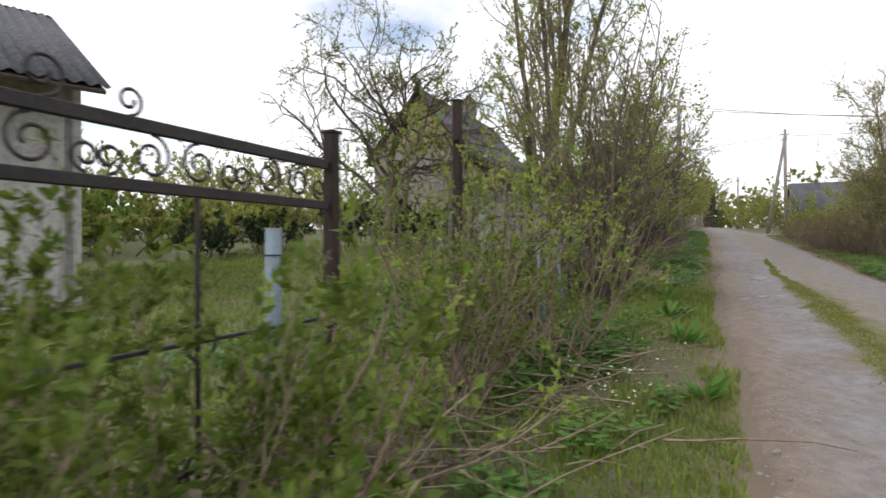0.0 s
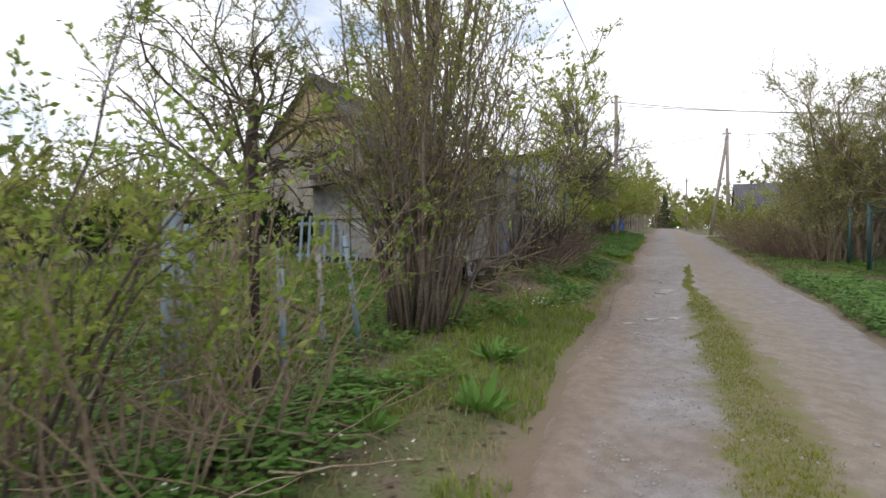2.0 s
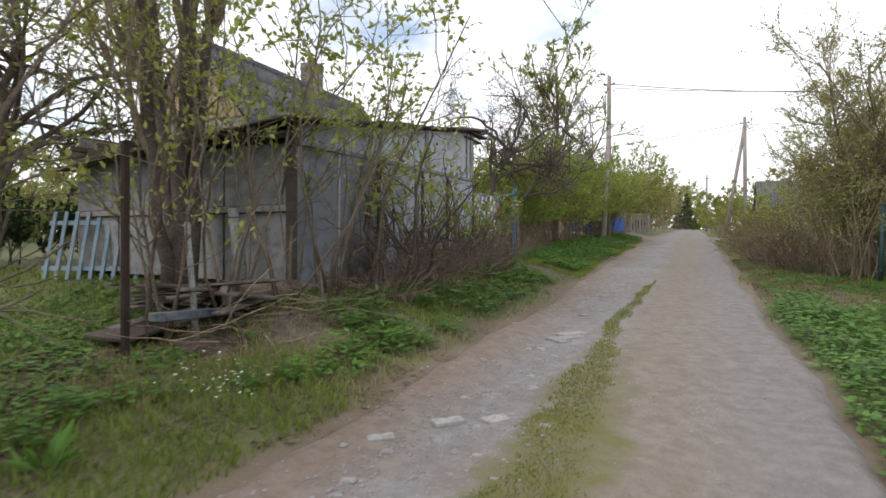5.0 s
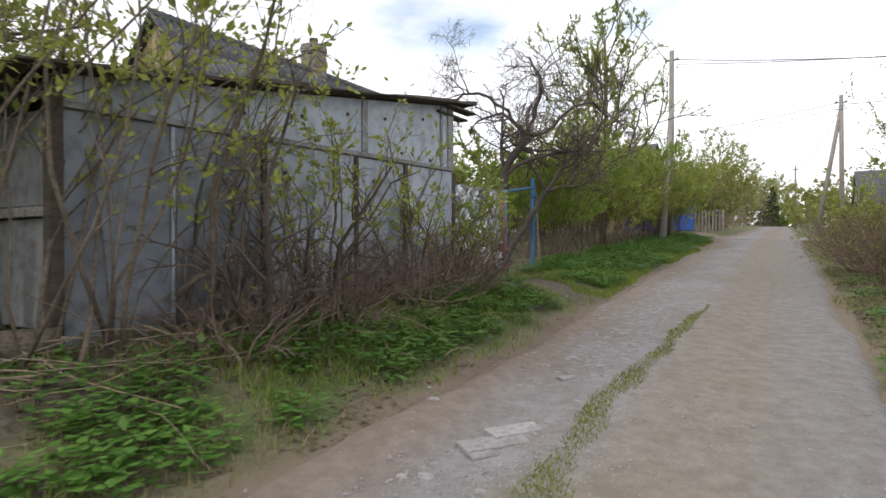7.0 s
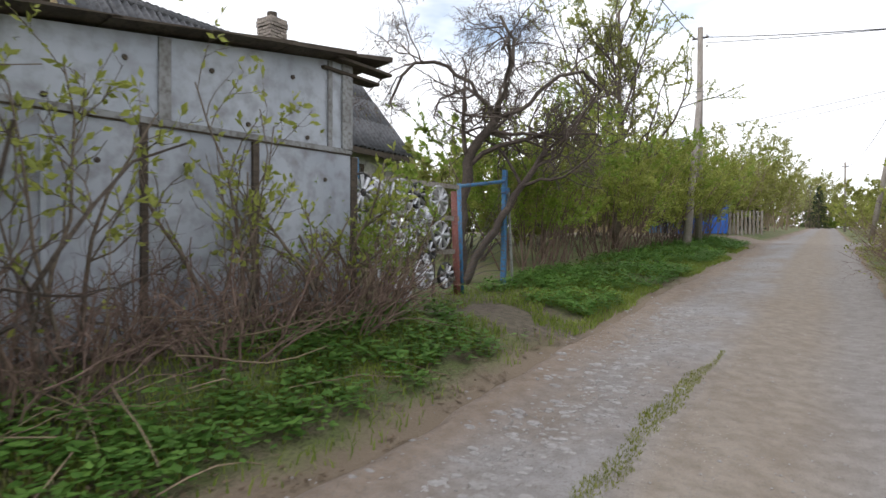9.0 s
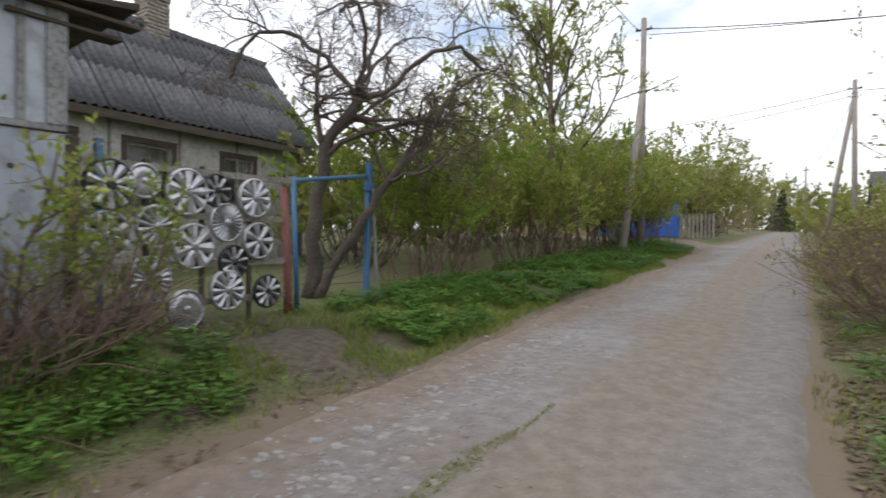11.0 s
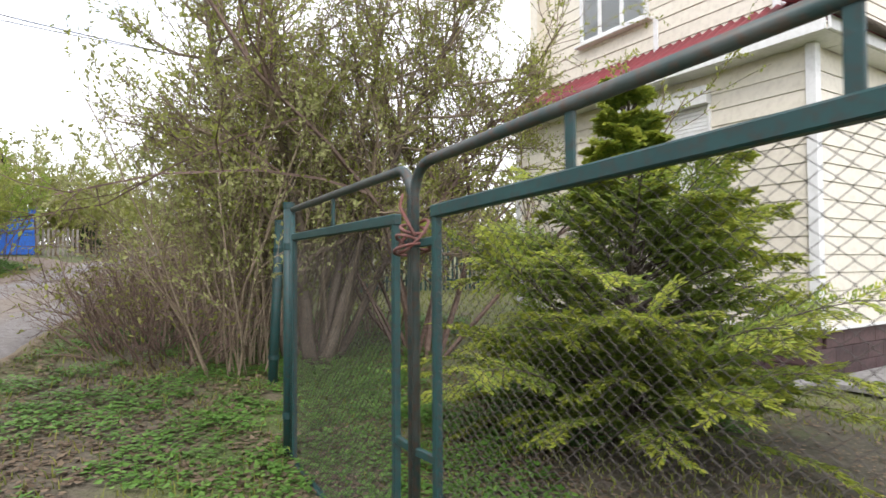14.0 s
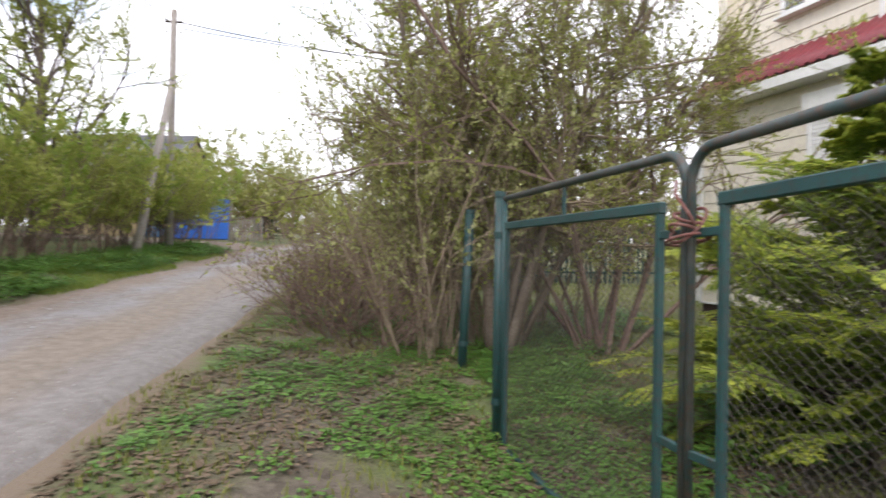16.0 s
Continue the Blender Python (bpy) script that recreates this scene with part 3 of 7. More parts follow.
def tree(name, label, x, y, trunk, radius, limbs=10, limb_ratio=0.6, limb_angle=50, orders=(5, 4, 3), ratios=(0.5, 0.5), leaf_n=6000, leaf=0.05,
         leaf_mat=None, bark=None, twig=None, seed=1, wob=0.14, lift=0.05, lo=0.35, category="tree", trunks=None, twig_angle=45, taper=0.35):
    """A tree: tapered trunk or trunks along given points above its base, limbs, three orders of branches, and leaves."""
    rng = np.random.default_rng(seed)
    ob = thing(name, label, category, pose(x, y, gz(x, y) - 0.08))
    main = []
    for line, rad in [(trunk, radius)] + list(trunks or []):
        line = np.array(line, float)
        s = np.linspace(0, len(line) - 1, 12)
        P = np.stack([np.interp(s, np.arange(len(line)), line[:, j]) for j in range(3)], 1)
        P[1:-1] += rng.normal(0, 0.025, (10, 3))
        main.append((P, rad * (1 - (1 - taper) * np.linspace(0, 1, 12))))
    P = np.stack([p for p, _ in main])
    R = np.stack([q for _, q in main])
    g = Geo()
    R0 = R.copy()
    R0[:, 0] *= 1.35
    g.tubes(P, R0, 9)
    part("trunk", g, bark or M_BARK, ob, smooth=True)
    bg = Geo()
    b = fork(rng, P, R, limbs, lo, 1.0, limb_angle, limb_ratio, 0.55)
    P1, R1 = grow(rng, *b, 8, wob, lift, 0.3)
    bg.tubes(P1, R1, 6)
    b = fork(rng, P1, R1, orders[0], 0.2, 1.0, twig_angle, ratios[0], 0.55, 0.005)
    P2, R2 = grow(rng, *b, 6, wob * 1.2, lift, 0.35)
    bg.tubes(P2, R2, 4, False)
    b = fork(rng, P2, R2, orders[1], 0.15, 1.0, twig_angle, ratios[1], 0.6, 0.0035)
    P3, R3 = grow(rng, *b, 4, wob * 1.3, lift, 0.5)
    bg.tubes(P3, R3, 3, False)
    lines = [P2, P3]
    if orders[2]:
        b = fork(rng, P3, R3, orders[2], 0.2, 1.0, twig_angle, 0.55, 0.65, 0.0025)
        P4, R4 = grow(rng, *b, 4, wob * 1.3, lift, 0.6)
        bg.tubes(P4, R4, 3, False)
        lines.append(P4)
    part("branchwork", bg, twig or M_TWIG_DARK, ob)
    if leaf_n:
        lg = Geo()
        share = [1.0 / len(lines)] * len(lines)
        for ln, sh in zip(lines, share):
            pos, al = along_lines(rng, ln, int(leaf_n * sh), 0.2)
            leaves(lg, rng, pos, leaf, al)
        tagged(part("crown", lg, leaf_mat or M_LEAF_SPRING, ob), kind="stuff")
    return ob


# ---- ground and road ----
def axis(near_lo, near_hi, step, far):
    mid = np.arange(near_lo, near_hi + step / 2, step)
    out = step * np.cumsum(1.25 ** np.arange(1, 60))
    out = out[out < far]
    return np.concatenate([near_lo - out[::-1], mid, near_hi + out])


def sheet(xs, ys, zfun):
    X, Y = np.meshgrid(xs, ys)
    Z = zfun(X, Y)
    nx, ny = len(xs), len(ys)
    i = (np.arange(ny - 1)[:, None] * nx + np.arange(nx - 1)[None]).ravel()
    return Geo().add(np.stack([X, Y, Z], -1).reshape(-1, 3), np.stack([i, i + 1, i + nx + 1, i + nx], 1))


solo("ground", sheet(axis(-6, 9, 0.17, 900), axis(-2, 42, 0.19, 900), ground_z), M_GROUND,
     "rough spring grass over brown soil with leaf litter", "ground", kind="structure", smooth=True)


def road_edge(y, s):
    return 0.05 * np.sin(0.47 * y + s) + 0.04 * np.sin(1.31 * y + 2 * s) + 0.02 * np.sin(3.7 * y + 3 * s) + 0.012 * np.sin(9.7 * y + s)


def road_sheet():
    ys = np.concatenate([np.arange(-14, 40, 0.1), np.arange(40, 130, 0.6)])
    us = np.linspace(0, 1, 42)
    U, Y = np.meshgrid(us, ys)
    lo = 0.24 + road_edge(Y, 0.3)
    hi = 3.12 + road_edge(Y, 2.1)
    X = lo + (hi - lo) * U
    rut = -0.035 * np.exp(-((X - 0.85) / 0.3) ** 2) - 0.03 * np.exp(-((X - 2.45) / 0.35) ** 2)
    Z = plane_z(X, Y) + 0.015 + rut + 0.005 * bumps(1.3 * X, 0.9 * Y)
    Z -= 0.075 * (smooth01(np.abs(U - 0.5), 0.455, 0.5))
    nx, ny = len(us), len(ys)
    i = (np.arange(ny - 1)[:, None] * nx + np.arange(nx - 1)[None]).ravel()
    return Geo().add(np.stack([X, Y, Z], -1).reshape(-1, 3), np.stack([i, i + 1, i + nx + 1, i + nx], 1))


solo("road", road_sheet(), M_ROAD, "dusty gravel and sand village road with wheel ruts", "road", kind="structure", smooth=True)
xs_side = np.arange(-16, 6.01, 0.2)
solo("road_side", sheet(xs_side, np.arange(36.6, 40.6, 0.2), lambda x, y: np.maximum(plane_z(x, y), ground_z(x, y)) + 0.02 + 0.01 * bumps(x, y) - 0.09 * smooth01(np.abs(y - 38.5), 1.6, 2.0)),
     M_ROAD, "pale gravel side road crossing the village road", "road", kind="structure", smooth=True)

# ---- trees and shrubs ----
bush("shrub", "large many-stemmed shrub with bare brown stems and few leaves", -1.27, 8.0, stems=60, height=3.5, spread=0.22, base_r=0.3, r=0.019, lean=0.15, twigs=(8, 4),
     leaf_n=9500, leaf=0.04, leaf_mat=M_LEAF_OLIVE, bark=M_BARK, seed=3, twig_ratio=0.3, leaf_lo=0.25, split=True)
for k, (x, y, h, n, ln) in enumerate([(-1.5, 2.2, 1.0, 26, 1500), (-1.45, 1.3, 1.2, 24, 3600), (-1.35, 0.45, 1.15, 26, 4000), (-1.25, 4.5, 1.45, 22, 1100), (-1.1, 5.2, 1.3, 22, 900),
                                      (-1.6, 3.3, 1.35, 16, 1000), (-2.3, 6.6, 2.0, 9, 700), (-2.6, 4.9, 2.3, 10, 1000), (-1.6, 3.7, 1.5, 14, 700)]):
    bush("shrub", "waist-high shrub with fresh green leaves by the fence", x, y, stems=n, height=h, spread=0.6, base_r=0.3, r=0.011, lean=0.5, twigs=(5, 3), leaf_n=int(1.6 * ln), leaf=0.045,
         leaf_mat=M_LEAF_GREEN if k % 3 else M_LEAF_FRESH, bark=M_TWIG, seed=20 + k, group="shrubs along the old fence", leaf_lo=0.3)
tree("tree", "tall young willow with several pale trunks and light green leaves", -2.85, 11.6, [(0, 0, 0), (0.15, 0.0, 2.6), (0.5, 0.1, 6.8)], 0.13, limbs=9, limb_ratio=0.42, limb_angle=32, orders=(6, 4, 2),
     leaf_n=24000, leaf=0.05, leaf_mat=M_LEAF_SPRING, bark=M_BARK_DARK, twig=M_TWIG, seed=5, lift=0.12, lo=0.26,
     trunks=[([(0.1, 0, 0), (-0.3, 0, 2.5), (-0.9, 0.2, 6.2)], 0.09), ([(0, 0.1, 0), (0.5, -0.1, 2.5), (1.2, 0.1, 5.6)], 0.08), ([(0, -0.1, 0), (0.1, -0.5, 2.5), (0, -0.9, 6.8)], 0.08)])
tree("apple_tree", "old apple tree with crooked limbs and small budding leaves", -6.9, 11.9, [(0, 0, 0), (0.2, 0, 1.0), (0.1, 0.2, 2.2), (0.6, 0.1, 3.2)], 0.13, limbs=18, limb_ratio=1.1, limb_angle=64, orders=(8, 7, 3),
     leaf_n=26000, leaf=0.045, leaf_mat=M_LEAF_OLIVE, seed=6, lift=0.0, lo=0.3, wob=0.22)
tree("apple_tree", "gnarled bare apple tree with a leaning trunk by the gate", -2.35, 20.3, [(0, 0, 0), (0.03, 0.02, 1.0), (0.12, 0.08, 2.0), (0.5, 0.33, 2.65)], 0.11, limbs=6, limb_ratio=0.95, limb_angle=52, ratios=(0.6, 0.6),
     orders=(8, 7, 3), leaf_n=900, leaf=0.026, leaf_mat=M_LEAF_OLIVE, bark=M_BARK_DARK, twig=M_TWIG_DARK, seed=12, lift=-0.03, lo=0.6, wob=0.24, twig_angle=55, taper=0.6,
     trunks=[([(0.05, 0, 0), (0.42, 0.26, 0.85), (0.75, 0.48, 1.5), (1.12, 0.72, 2.1)], 0.07), ([(0.48, 0.32, 2.6), (0.62, 0.4, 3.1), (0.74, 0.45, 3.7), (0.5, 0.4, 4.2)], 0.036),
             ([(0.48, 0.32, 2.6), (0.9, 0.5, 2.8), (1.25, 0.75, 3.2), (1.6, 1.0, 3.3), (1.85, 1.15, 3.0)], 0.036), ([(0.5, 0.32, 2.62), (0.2, 0.05, 3.1), (-0.2, -0.2, 3.45), (-0.55, -0.45, 3.4), (-0.85, -0.6, 2.85)], 0.034),
             ([(0.48, 0.32, 2.6), (0.3, 0.75, 3.1), (0.2, 1.25, 3.5), (0.0, 1.65, 3.3)], 0.032), ([(0.5, 0.33, 2.65), (0.85, 0.0, 3.2), (1.1, -0.45, 3.55), (1.2, -0.85, 3.2)], 0.032)])
tree("tree", "slender fruit tree with fresh yellow-green leaves above the hedge", -2.6, 29.1, [(0, 0, 0), (0.1, 0, 2.5), (0.0, 0.1, 6.8)], 0.11, limbs=24, limb_ratio=0.55, limb_angle=46, orders=(6, 4, 2),
     leaf_n=38000, leaf=0.06, leaf_mat=M_LEAF_SPRING, seed=8, lift=0.1, lo=0.3)
for k in range(13):
    y = 22.4 + k * 1.25
    bush("shrub", "dense roadside shrub, bare below and bright green above", -2.3 + 0.06 * (y - 22) - 0.22 * (k % 3), y, stems=18, height=3.0 + 0.35 * math.sin(k * 1.7), spread=0.5, base_r=0.55, r=0.014, lean=0.3, twigs=(6, 3),
         leaf_n=11000, leaf=0.068, leaf_mat=M_LEAF_SPRING if k % 4 else M_LEAF_FRESH, bark=M_TWIG_RED, seed=60 + k, leaf_lo=0.27, group="hedge shrubs")
for k, (x, y, h) in enumerate([(-3.6, 42.5, 4.2), (-1.6, 44.5, 3.6), (-3.0, 47, 5.0), (-1.2, 49, 4.4), (-2.6, 53, 6.0), (-1.0, 57, 5.2), (-1.8, 62, 5.5), (-0.8, 69, 5.5), (-2.0, 77, 6.5), (-0.6, 86, 6.0), (0.4, 98, 6.5), (1.2, 112, 7.0)]):
    bush("tree", "roadside tree with thin pale-green spring leaves", x, y, stems=14, height=h, spread=0.4, base_r=0.5, r=0.03, lean=0.22, twigs=(6, 2), leaf_n=3000, leaf=0.18,
         leaf_mat=M_LEAF_OLIVE if k % 2 else M_LEAF_PALE, bark=M_TWIG, seed=90 + k, leaf_lo=0.15, category="tree", group="far roadside trees")
for k, (x, y, h) in enumerate([(4.3, 23.0, 1.35), (4.35, 24.3, 1.45), (4.7, 22.3, 1.2), (4.3, 26.2, 1.3), (4.0, 28.5, 1.2), (4.3, 31, 1.4), (4.6, 34, 1.3), (5.1, 25.2, 1.8)]):
    bush("shrub", "low tangled shrub with red-brown twigs and sparse leaves", x, y, stems=70, height=h, spread=0.8, base_r=0.7, r=0.009, lean=0.7, twigs=(5, 3), leaf_n=900, leaf=0.05,
         leaf_mat=M_LEAF_OLIVE, bark=M_TWIG_RED, seed=120 + k, leaf_lo=0.35, group="low roadside shrubs", droop=0.06)
tree("tree", "spreading bird cherry with dark twigs and small fresh leaves", 6.1, 21.6, [(0, 0, 0), (-0.1, 0.1, 1.3), (-0.35, 0.2, 2.8), (-0.45, 0.3, 4.6)], 0.075, limbs=26, limb_ratio=0.37, limb_angle=60, orders=(9, 7, 3), ratios=(0.55, 0.5),
     leaf_n=60000, leaf=0.042, leaf_mat=M_LEAF_SPRING, twig=M_TWIG, seed=15, lift=0.05, lo=0.25, wob=0.2,
     trunks=[([(0.1, 0, 0), (0.5, 0.2, 1.3), (1.1, 0.3, 2.7), (1.9, 0.5, 4.2)], 0.065), ([(0.1, 0.1, 0), (0.35, 0.3, 1.5), (0.75, 0.5, 3.2), (1.0, 0.4, 4.7)], 0.055), ([(0.2, 0.2, 0), (0.9, 0.6, 1.1), (1.9, 0.7, 2.3), (2.7, 0.5, 3.5)], 0.055), ([(-0.2, 0.2, 0), (-0.5, 0.5, 1.6), (-0.95, 0.5, 3.2), (-1.15, 0.4, 4.6)], 0.06)])
for k, (x, y, h, n) in enumerate([(5.35, 21.6, 3.0, 30), (5.6, 22.4, 3.6, 32), (6.2, 23.4, 3.4, 22), (5.5, 24.2, 3.4, 20), (6.7, 24.5, 3.4, 18), (7.3, 23.6, 3.2, 20), (6.2, 22.1, 3.3, 26)]):
    bush("shrub", "tall shrub with thin upright stems and small yellow-green leaves", x, y, stems=n, height=h, spread=0.4, base_r=0.4, r=0.012, lean=0.25, twigs=(6, 3), leaf_n=6000, leaf=0.052,
         leaf_mat=M_LEAF_SPRING if k % 3 else M_LEAF_PALE, bark=M_TWIG, seed=140 + k, leaf_lo=0.2, group="thicket behind the gate")
for k, (x, y, h) in enumerate([(5.3, 36, 1.3), (6.0, 38.6, 1.4), (6.4, 43, 1.5), (6.6, 47, 1.4), (4.9, 55, 2.8), (4.8, 60, 3.0), (5.0, 70, 3.2), (5.0, 82, 3.6), (4.8, 95, 4)]):
    bush("shrub", "roadside shrub with yellow-green spring leaves", x, y, stems=14, height=h, spread=0.6, base_r=0.9, r=0.018, lean=0.45, twigs=(5, 1), leaf_n=2800, leaf=0.14,
         leaf_mat=M_LEAF_SPRING if k % 2 else M_LEAF_OLIVE, bark=M_TWIG, seed=160 + k, leaf_lo=0.1, group="far roadside shrubs")
for k in range(12):
    bush("shrub", "dense green undergrowth behind the hedge", -4.6 - 0.7 * (k % 3), 23.5 + k * 1.3, stems=20, height=2.4 + 0.5 * math.sin(k * 2.1), spread=0.7, base_r=0.8, r=0.014, lean=0.4, twigs=(4, 1),
         leaf_n=2400, leaf=0.15, leaf_mat=M_LEAF_FRESH if k % 2 else M_LEAF_OLIVE, bark=M_TWIG_DARK, seed=400 + k, leaf_lo=0.03, group="undergrowth behind the hedge")
for k, (x, y) in enumerate([(7.5, 29), (9.2, 30.8), (11.5, 31.5), (13.5, 30), (6.2, 30), (5.8, 33), (15, 27)]):
    bush("shrub", "dense garden shrub in fresh leaf behind the lawn", x, y, stems=20, height=2.2 + 0.6 * math.sin(k * 2.1) ** 2, spread=0.7, base_r=0.9, r=0.014, lean=0.4, twigs=(5, 2),
         leaf_n=3500, leaf=0.12, leaf_mat=M_LEAF_SPRING if k % 2 else M_LEAF_OLIVE, bark=M_TWIG_DARK, seed=430 + k, leaf_lo=0.03, group="shrubs at the back of the lawn")
bush("sapling", "tall thin sapling with sparse fresh leaves by the fence", -2.05, 4.65, stems=8, height=2.5, spread=0.5, base_r=0.25, r=0.012, lean=0.3, twigs=(6, 3), leaf_n=1800, leaf=0.045,
     leaf_mat=M_LEAF_FRESH, bark=M_TWIG_DARK, seed=450, leaf_lo=0.35, category="sapling")
bush("sapling", "bushy sapling with fresh yellow-green leaves by the iron posts", -1.65, 4.2, stems=9, height=1.6, spread=0.5, base_r=0.22, r=0.012, lean=0.3, twigs=(6, 3), leaf_n=1900, leaf=0.042,
     leaf_mat=M_LEAF_SPRING, bark=M_TWIG_DARK, seed=451, leaf_lo=0.3, category="sapling")
for k in range(16):
    bush("tree", "far woodland tree in thin spring leaf", -52 + k * 6.4 + 2 * math.sin(k * 5), 128 + 9 * math.sin(k * 2.7), stems=12, height=8 + 2 * math.sin(k * 1.9), spread=0.6, base_r=2.2, r=0.06, lean=0.25, twigs=(5, 1),
         leaf_n=1700, leaf=0.6, leaf_mat=M_LEAF_OLIVE if k % 2 else M_LEAF_PALE, bark=M_TWIG, seed=460 + k, leaf_lo=0.02, category="tree", group="far woodland trees")
for k in range(14):
    bush("tree", "distant tree line beyond the gardens", -44 - 3 * math.sin(k * 3.1), -6 + k * 5.5, stems=12, height=6 + 1.5 * math.sin(k * 1.9), spread=0.6, base_r=2.0, r=0.05, lean=0.28, twigs=(5, 1),
         leaf_n=1600, leaf=0.42, leaf_mat=M_LEAF_OLIVE if k % 2 else M_LEAF_PALE, bark=M_TWIG, seed=480 + k, leaf_lo=0.02, category="tree", group="distant tree line")
for k in range(14):
    bush("shrub", "distant low shrubs beyond the gardens", -40 - 3 * math.sin(k * 2.1), -8 + k * 5.5, stems=14, height=2.6, spread=0.9, base_r=2.4, r=0.03, lean=0.5, twigs=(5, 0),
         leaf_n=1600, leaf=0.34, leaf_mat=M_LEAF_OLIVE if k % 2 else M_LEAF_GREEN, bark=M_TWIG, seed=500 + k, leaf_lo=0.0, group="distant low shrubs")
bush("tree", "thin many-stemmed garden tree with dark twigs and tiny leaves", 7.4, 21.8, stems=12, height=5.6, spread=0.5, base_r=0.35, r=0.034, lean=0.4, twigs=(11, 7), leaf_n=20000, leaf=0.048,
     leaf_mat=M_LEAF_SPRING, bark=M_TWIG_RED, seed=520, leaf_lo=0.2, category="tree", wob=0.18, twig_ratio=0.5)
for k, (x, y) in enumerate([(-1.75, 32.0), (-1.9, 34.6), (-1.95, 35.9)]):
    bush("shrub", "dense roadside shrub, bare below and bright green above", x, y, stems=18, height=2.7, spread=0.4, base_r=0.3, r=0.014, lean=0.18, twigs=(6, 3),
         leaf_n=6000, leaf=0.075, leaf_mat=M_LEAF_SPRING, bark=M_TWIG_DARK, seed=540 + k, leaf_lo=0.2, group="hedge shrubs")
for k, (x, y, h) in enumerate([(-6.6, 13.6, 1.0), (-8.0, 12.6, 1.05), (-9.6, 11.4, 1.0), (-7.4, 14.6, 1.2), (-11, 10.5, 1.0)]):
    bush("shrub", "dark evergreen garden shrub behind the lawn", x, y, stems=20, height=h, spread=0.6, base_r=0.6, r=0.012, lean=0.35, twigs=(5, 3),
         leaf_n=5000, leaf=0.07, leaf_mat=M_CONIFER, bark=M_TWIG_DARK, seed=550 + k, leaf_lo=0.0, group="dark garden shrubs")

for k in range(22):
    bush("shrub", "low woodland undergrowth at the end of the road", -30 + k * 2.6 + math.sin(k * 3.3), 116 + 6 * math.sin(k * 2.3), stems=12, height=3.2 + 0.8 * math.sin(k * 1.3), spread=0.9, base_r=1.8, r=0.03, lean=0.5, twigs=(5, 0),
         leaf_n=1500, leaf=0.36, leaf_mat=M_LEAF_OLIVE if k % 2 else M_LEAF_GREEN, bark=M_TWIG, seed=570 + k, leaf_lo=0.0, group="far woodland undergrowth")

for k in range(18):
    bush("shrub", "low garden hedge plants along the far side of the field", -15 - 0.9 * k + 2 * math.sin(k * 2.7), 9 + 1.6 * k, stems=16, height=1.5 + 0.3 * math.sin(k * 1.9), spread=0.9, base_r=1.5, r=0.02, lean=0.5, twigs=(5, 0),
         leaf_n=1500, leaf=0.2, leaf_mat=M_LEAF_GREEN if k % 3 else M_LEAF_OLIVE, bark=M_TWIG_DARK, seed=600 + k, leaf_lo=0.0, group="hedge across the field")
for k in range(18):
    bush("shrub", "low scrub at the foot of the far woodland", -14 + k * 1.7 + 0.4 * math.sin(k * 3.3), 109 + 3 * math.sin(k * 2.3), stems=14, height=1.2, spread=1.2, base_r=1.1, r=0.02, lean=0.9, twigs=(4, 0),
         leaf_n=700, leaf=0.3, leaf_mat=M_LEAF_OLIVE if k % 2 else M_LEAF_GREEN, bark=M_TWIG, seed=640 + k, leaf_lo=0.0, group="low far scrub", droop=0.1)

# ---- old fence along the garden ----


def spiral(cx, cz, r0, r1, turns, start, n=26, sign=1):
    a = start + sign * np.linspace(0, 2 * math.pi * turns, n)
    r = np.linspace(r0, r1, n)
    return np.stack([np.zeros(n), cx + r * np.cos(a), cz + r * np.sin(a)], 1)


def iron_panel():
    ob = thing("iron_fence_panel", "black wrought-iron fence panel with scrolls between two rails", "fence", Matrix.Translation((-1.59, 0, 0.184)) @ Matrix.Scale(0.86, 4))
    for z, h in ((1.75, 0.05), (1.53, 0.045), (0.93, 0.016), (0.42, 0.016)):
        part("rail", Geo().box((0, 0.8, z), (0.03, 3.6, h)), M_BLACK_IRON, ob)
    for y in (1.72, 0.85, 0.0, -0.8):
        part("upright", Geo().box((0, y, 0.95), (0.018, 0.018, 1.14)), M_BLACK_IRON, ob)
        a = np.linspace(0, 2 * math.pi, 25)
        ring = np.stack([np.full(25, 0.018), y + 0.075 * np.cos(a), 0.93 + 0.075 * np.sin(a)], 1)
        part("ring", Geo().pipe(ring, 0.008, 6), M_BLACK_IRON, ob, smooth=True)
        ring2 = ring * np.array([1, 1, 1]) + np.array([0, 0, -0.5])
        part("ring", Geo().pipe(ring2, 0.008, 6), M_BLACK_IRON, ob, smooth=True)
    for y in (2.25, 1.62, 0.98, 0.34, -0.3):
        for s in (-1, 1):
            part("scroll", Geo().pipe(spiral(y + s * 0.11, 1.64, 0.085, 0.028, 1.35, math.pi / 2, sign=s), 0.007, 6), M_BLACK_IRON, ob, smooth=True)
            part("scroll", Geo().pipe(spiral(y + s * 0.28, 1.615, 0.055, 0.02, 1.2, -math.pi / 2, sign=-s), 0.007, 6), M_BLACK_IRON, ob, smooth=True)
    for y, r in ((1.42, 0.055), (1.12, 0.075), (0.75, 0.08), (0.3, 0.07)):
        part("crest_scroll", Geo().pipe(spiral(y, 1.775 + r, r, r * 0.3, 1.3, -math.pi / 2), 0.007, 6), M_BLACK_IRON, ob, smooth=True)
    return ob


iron_panel()


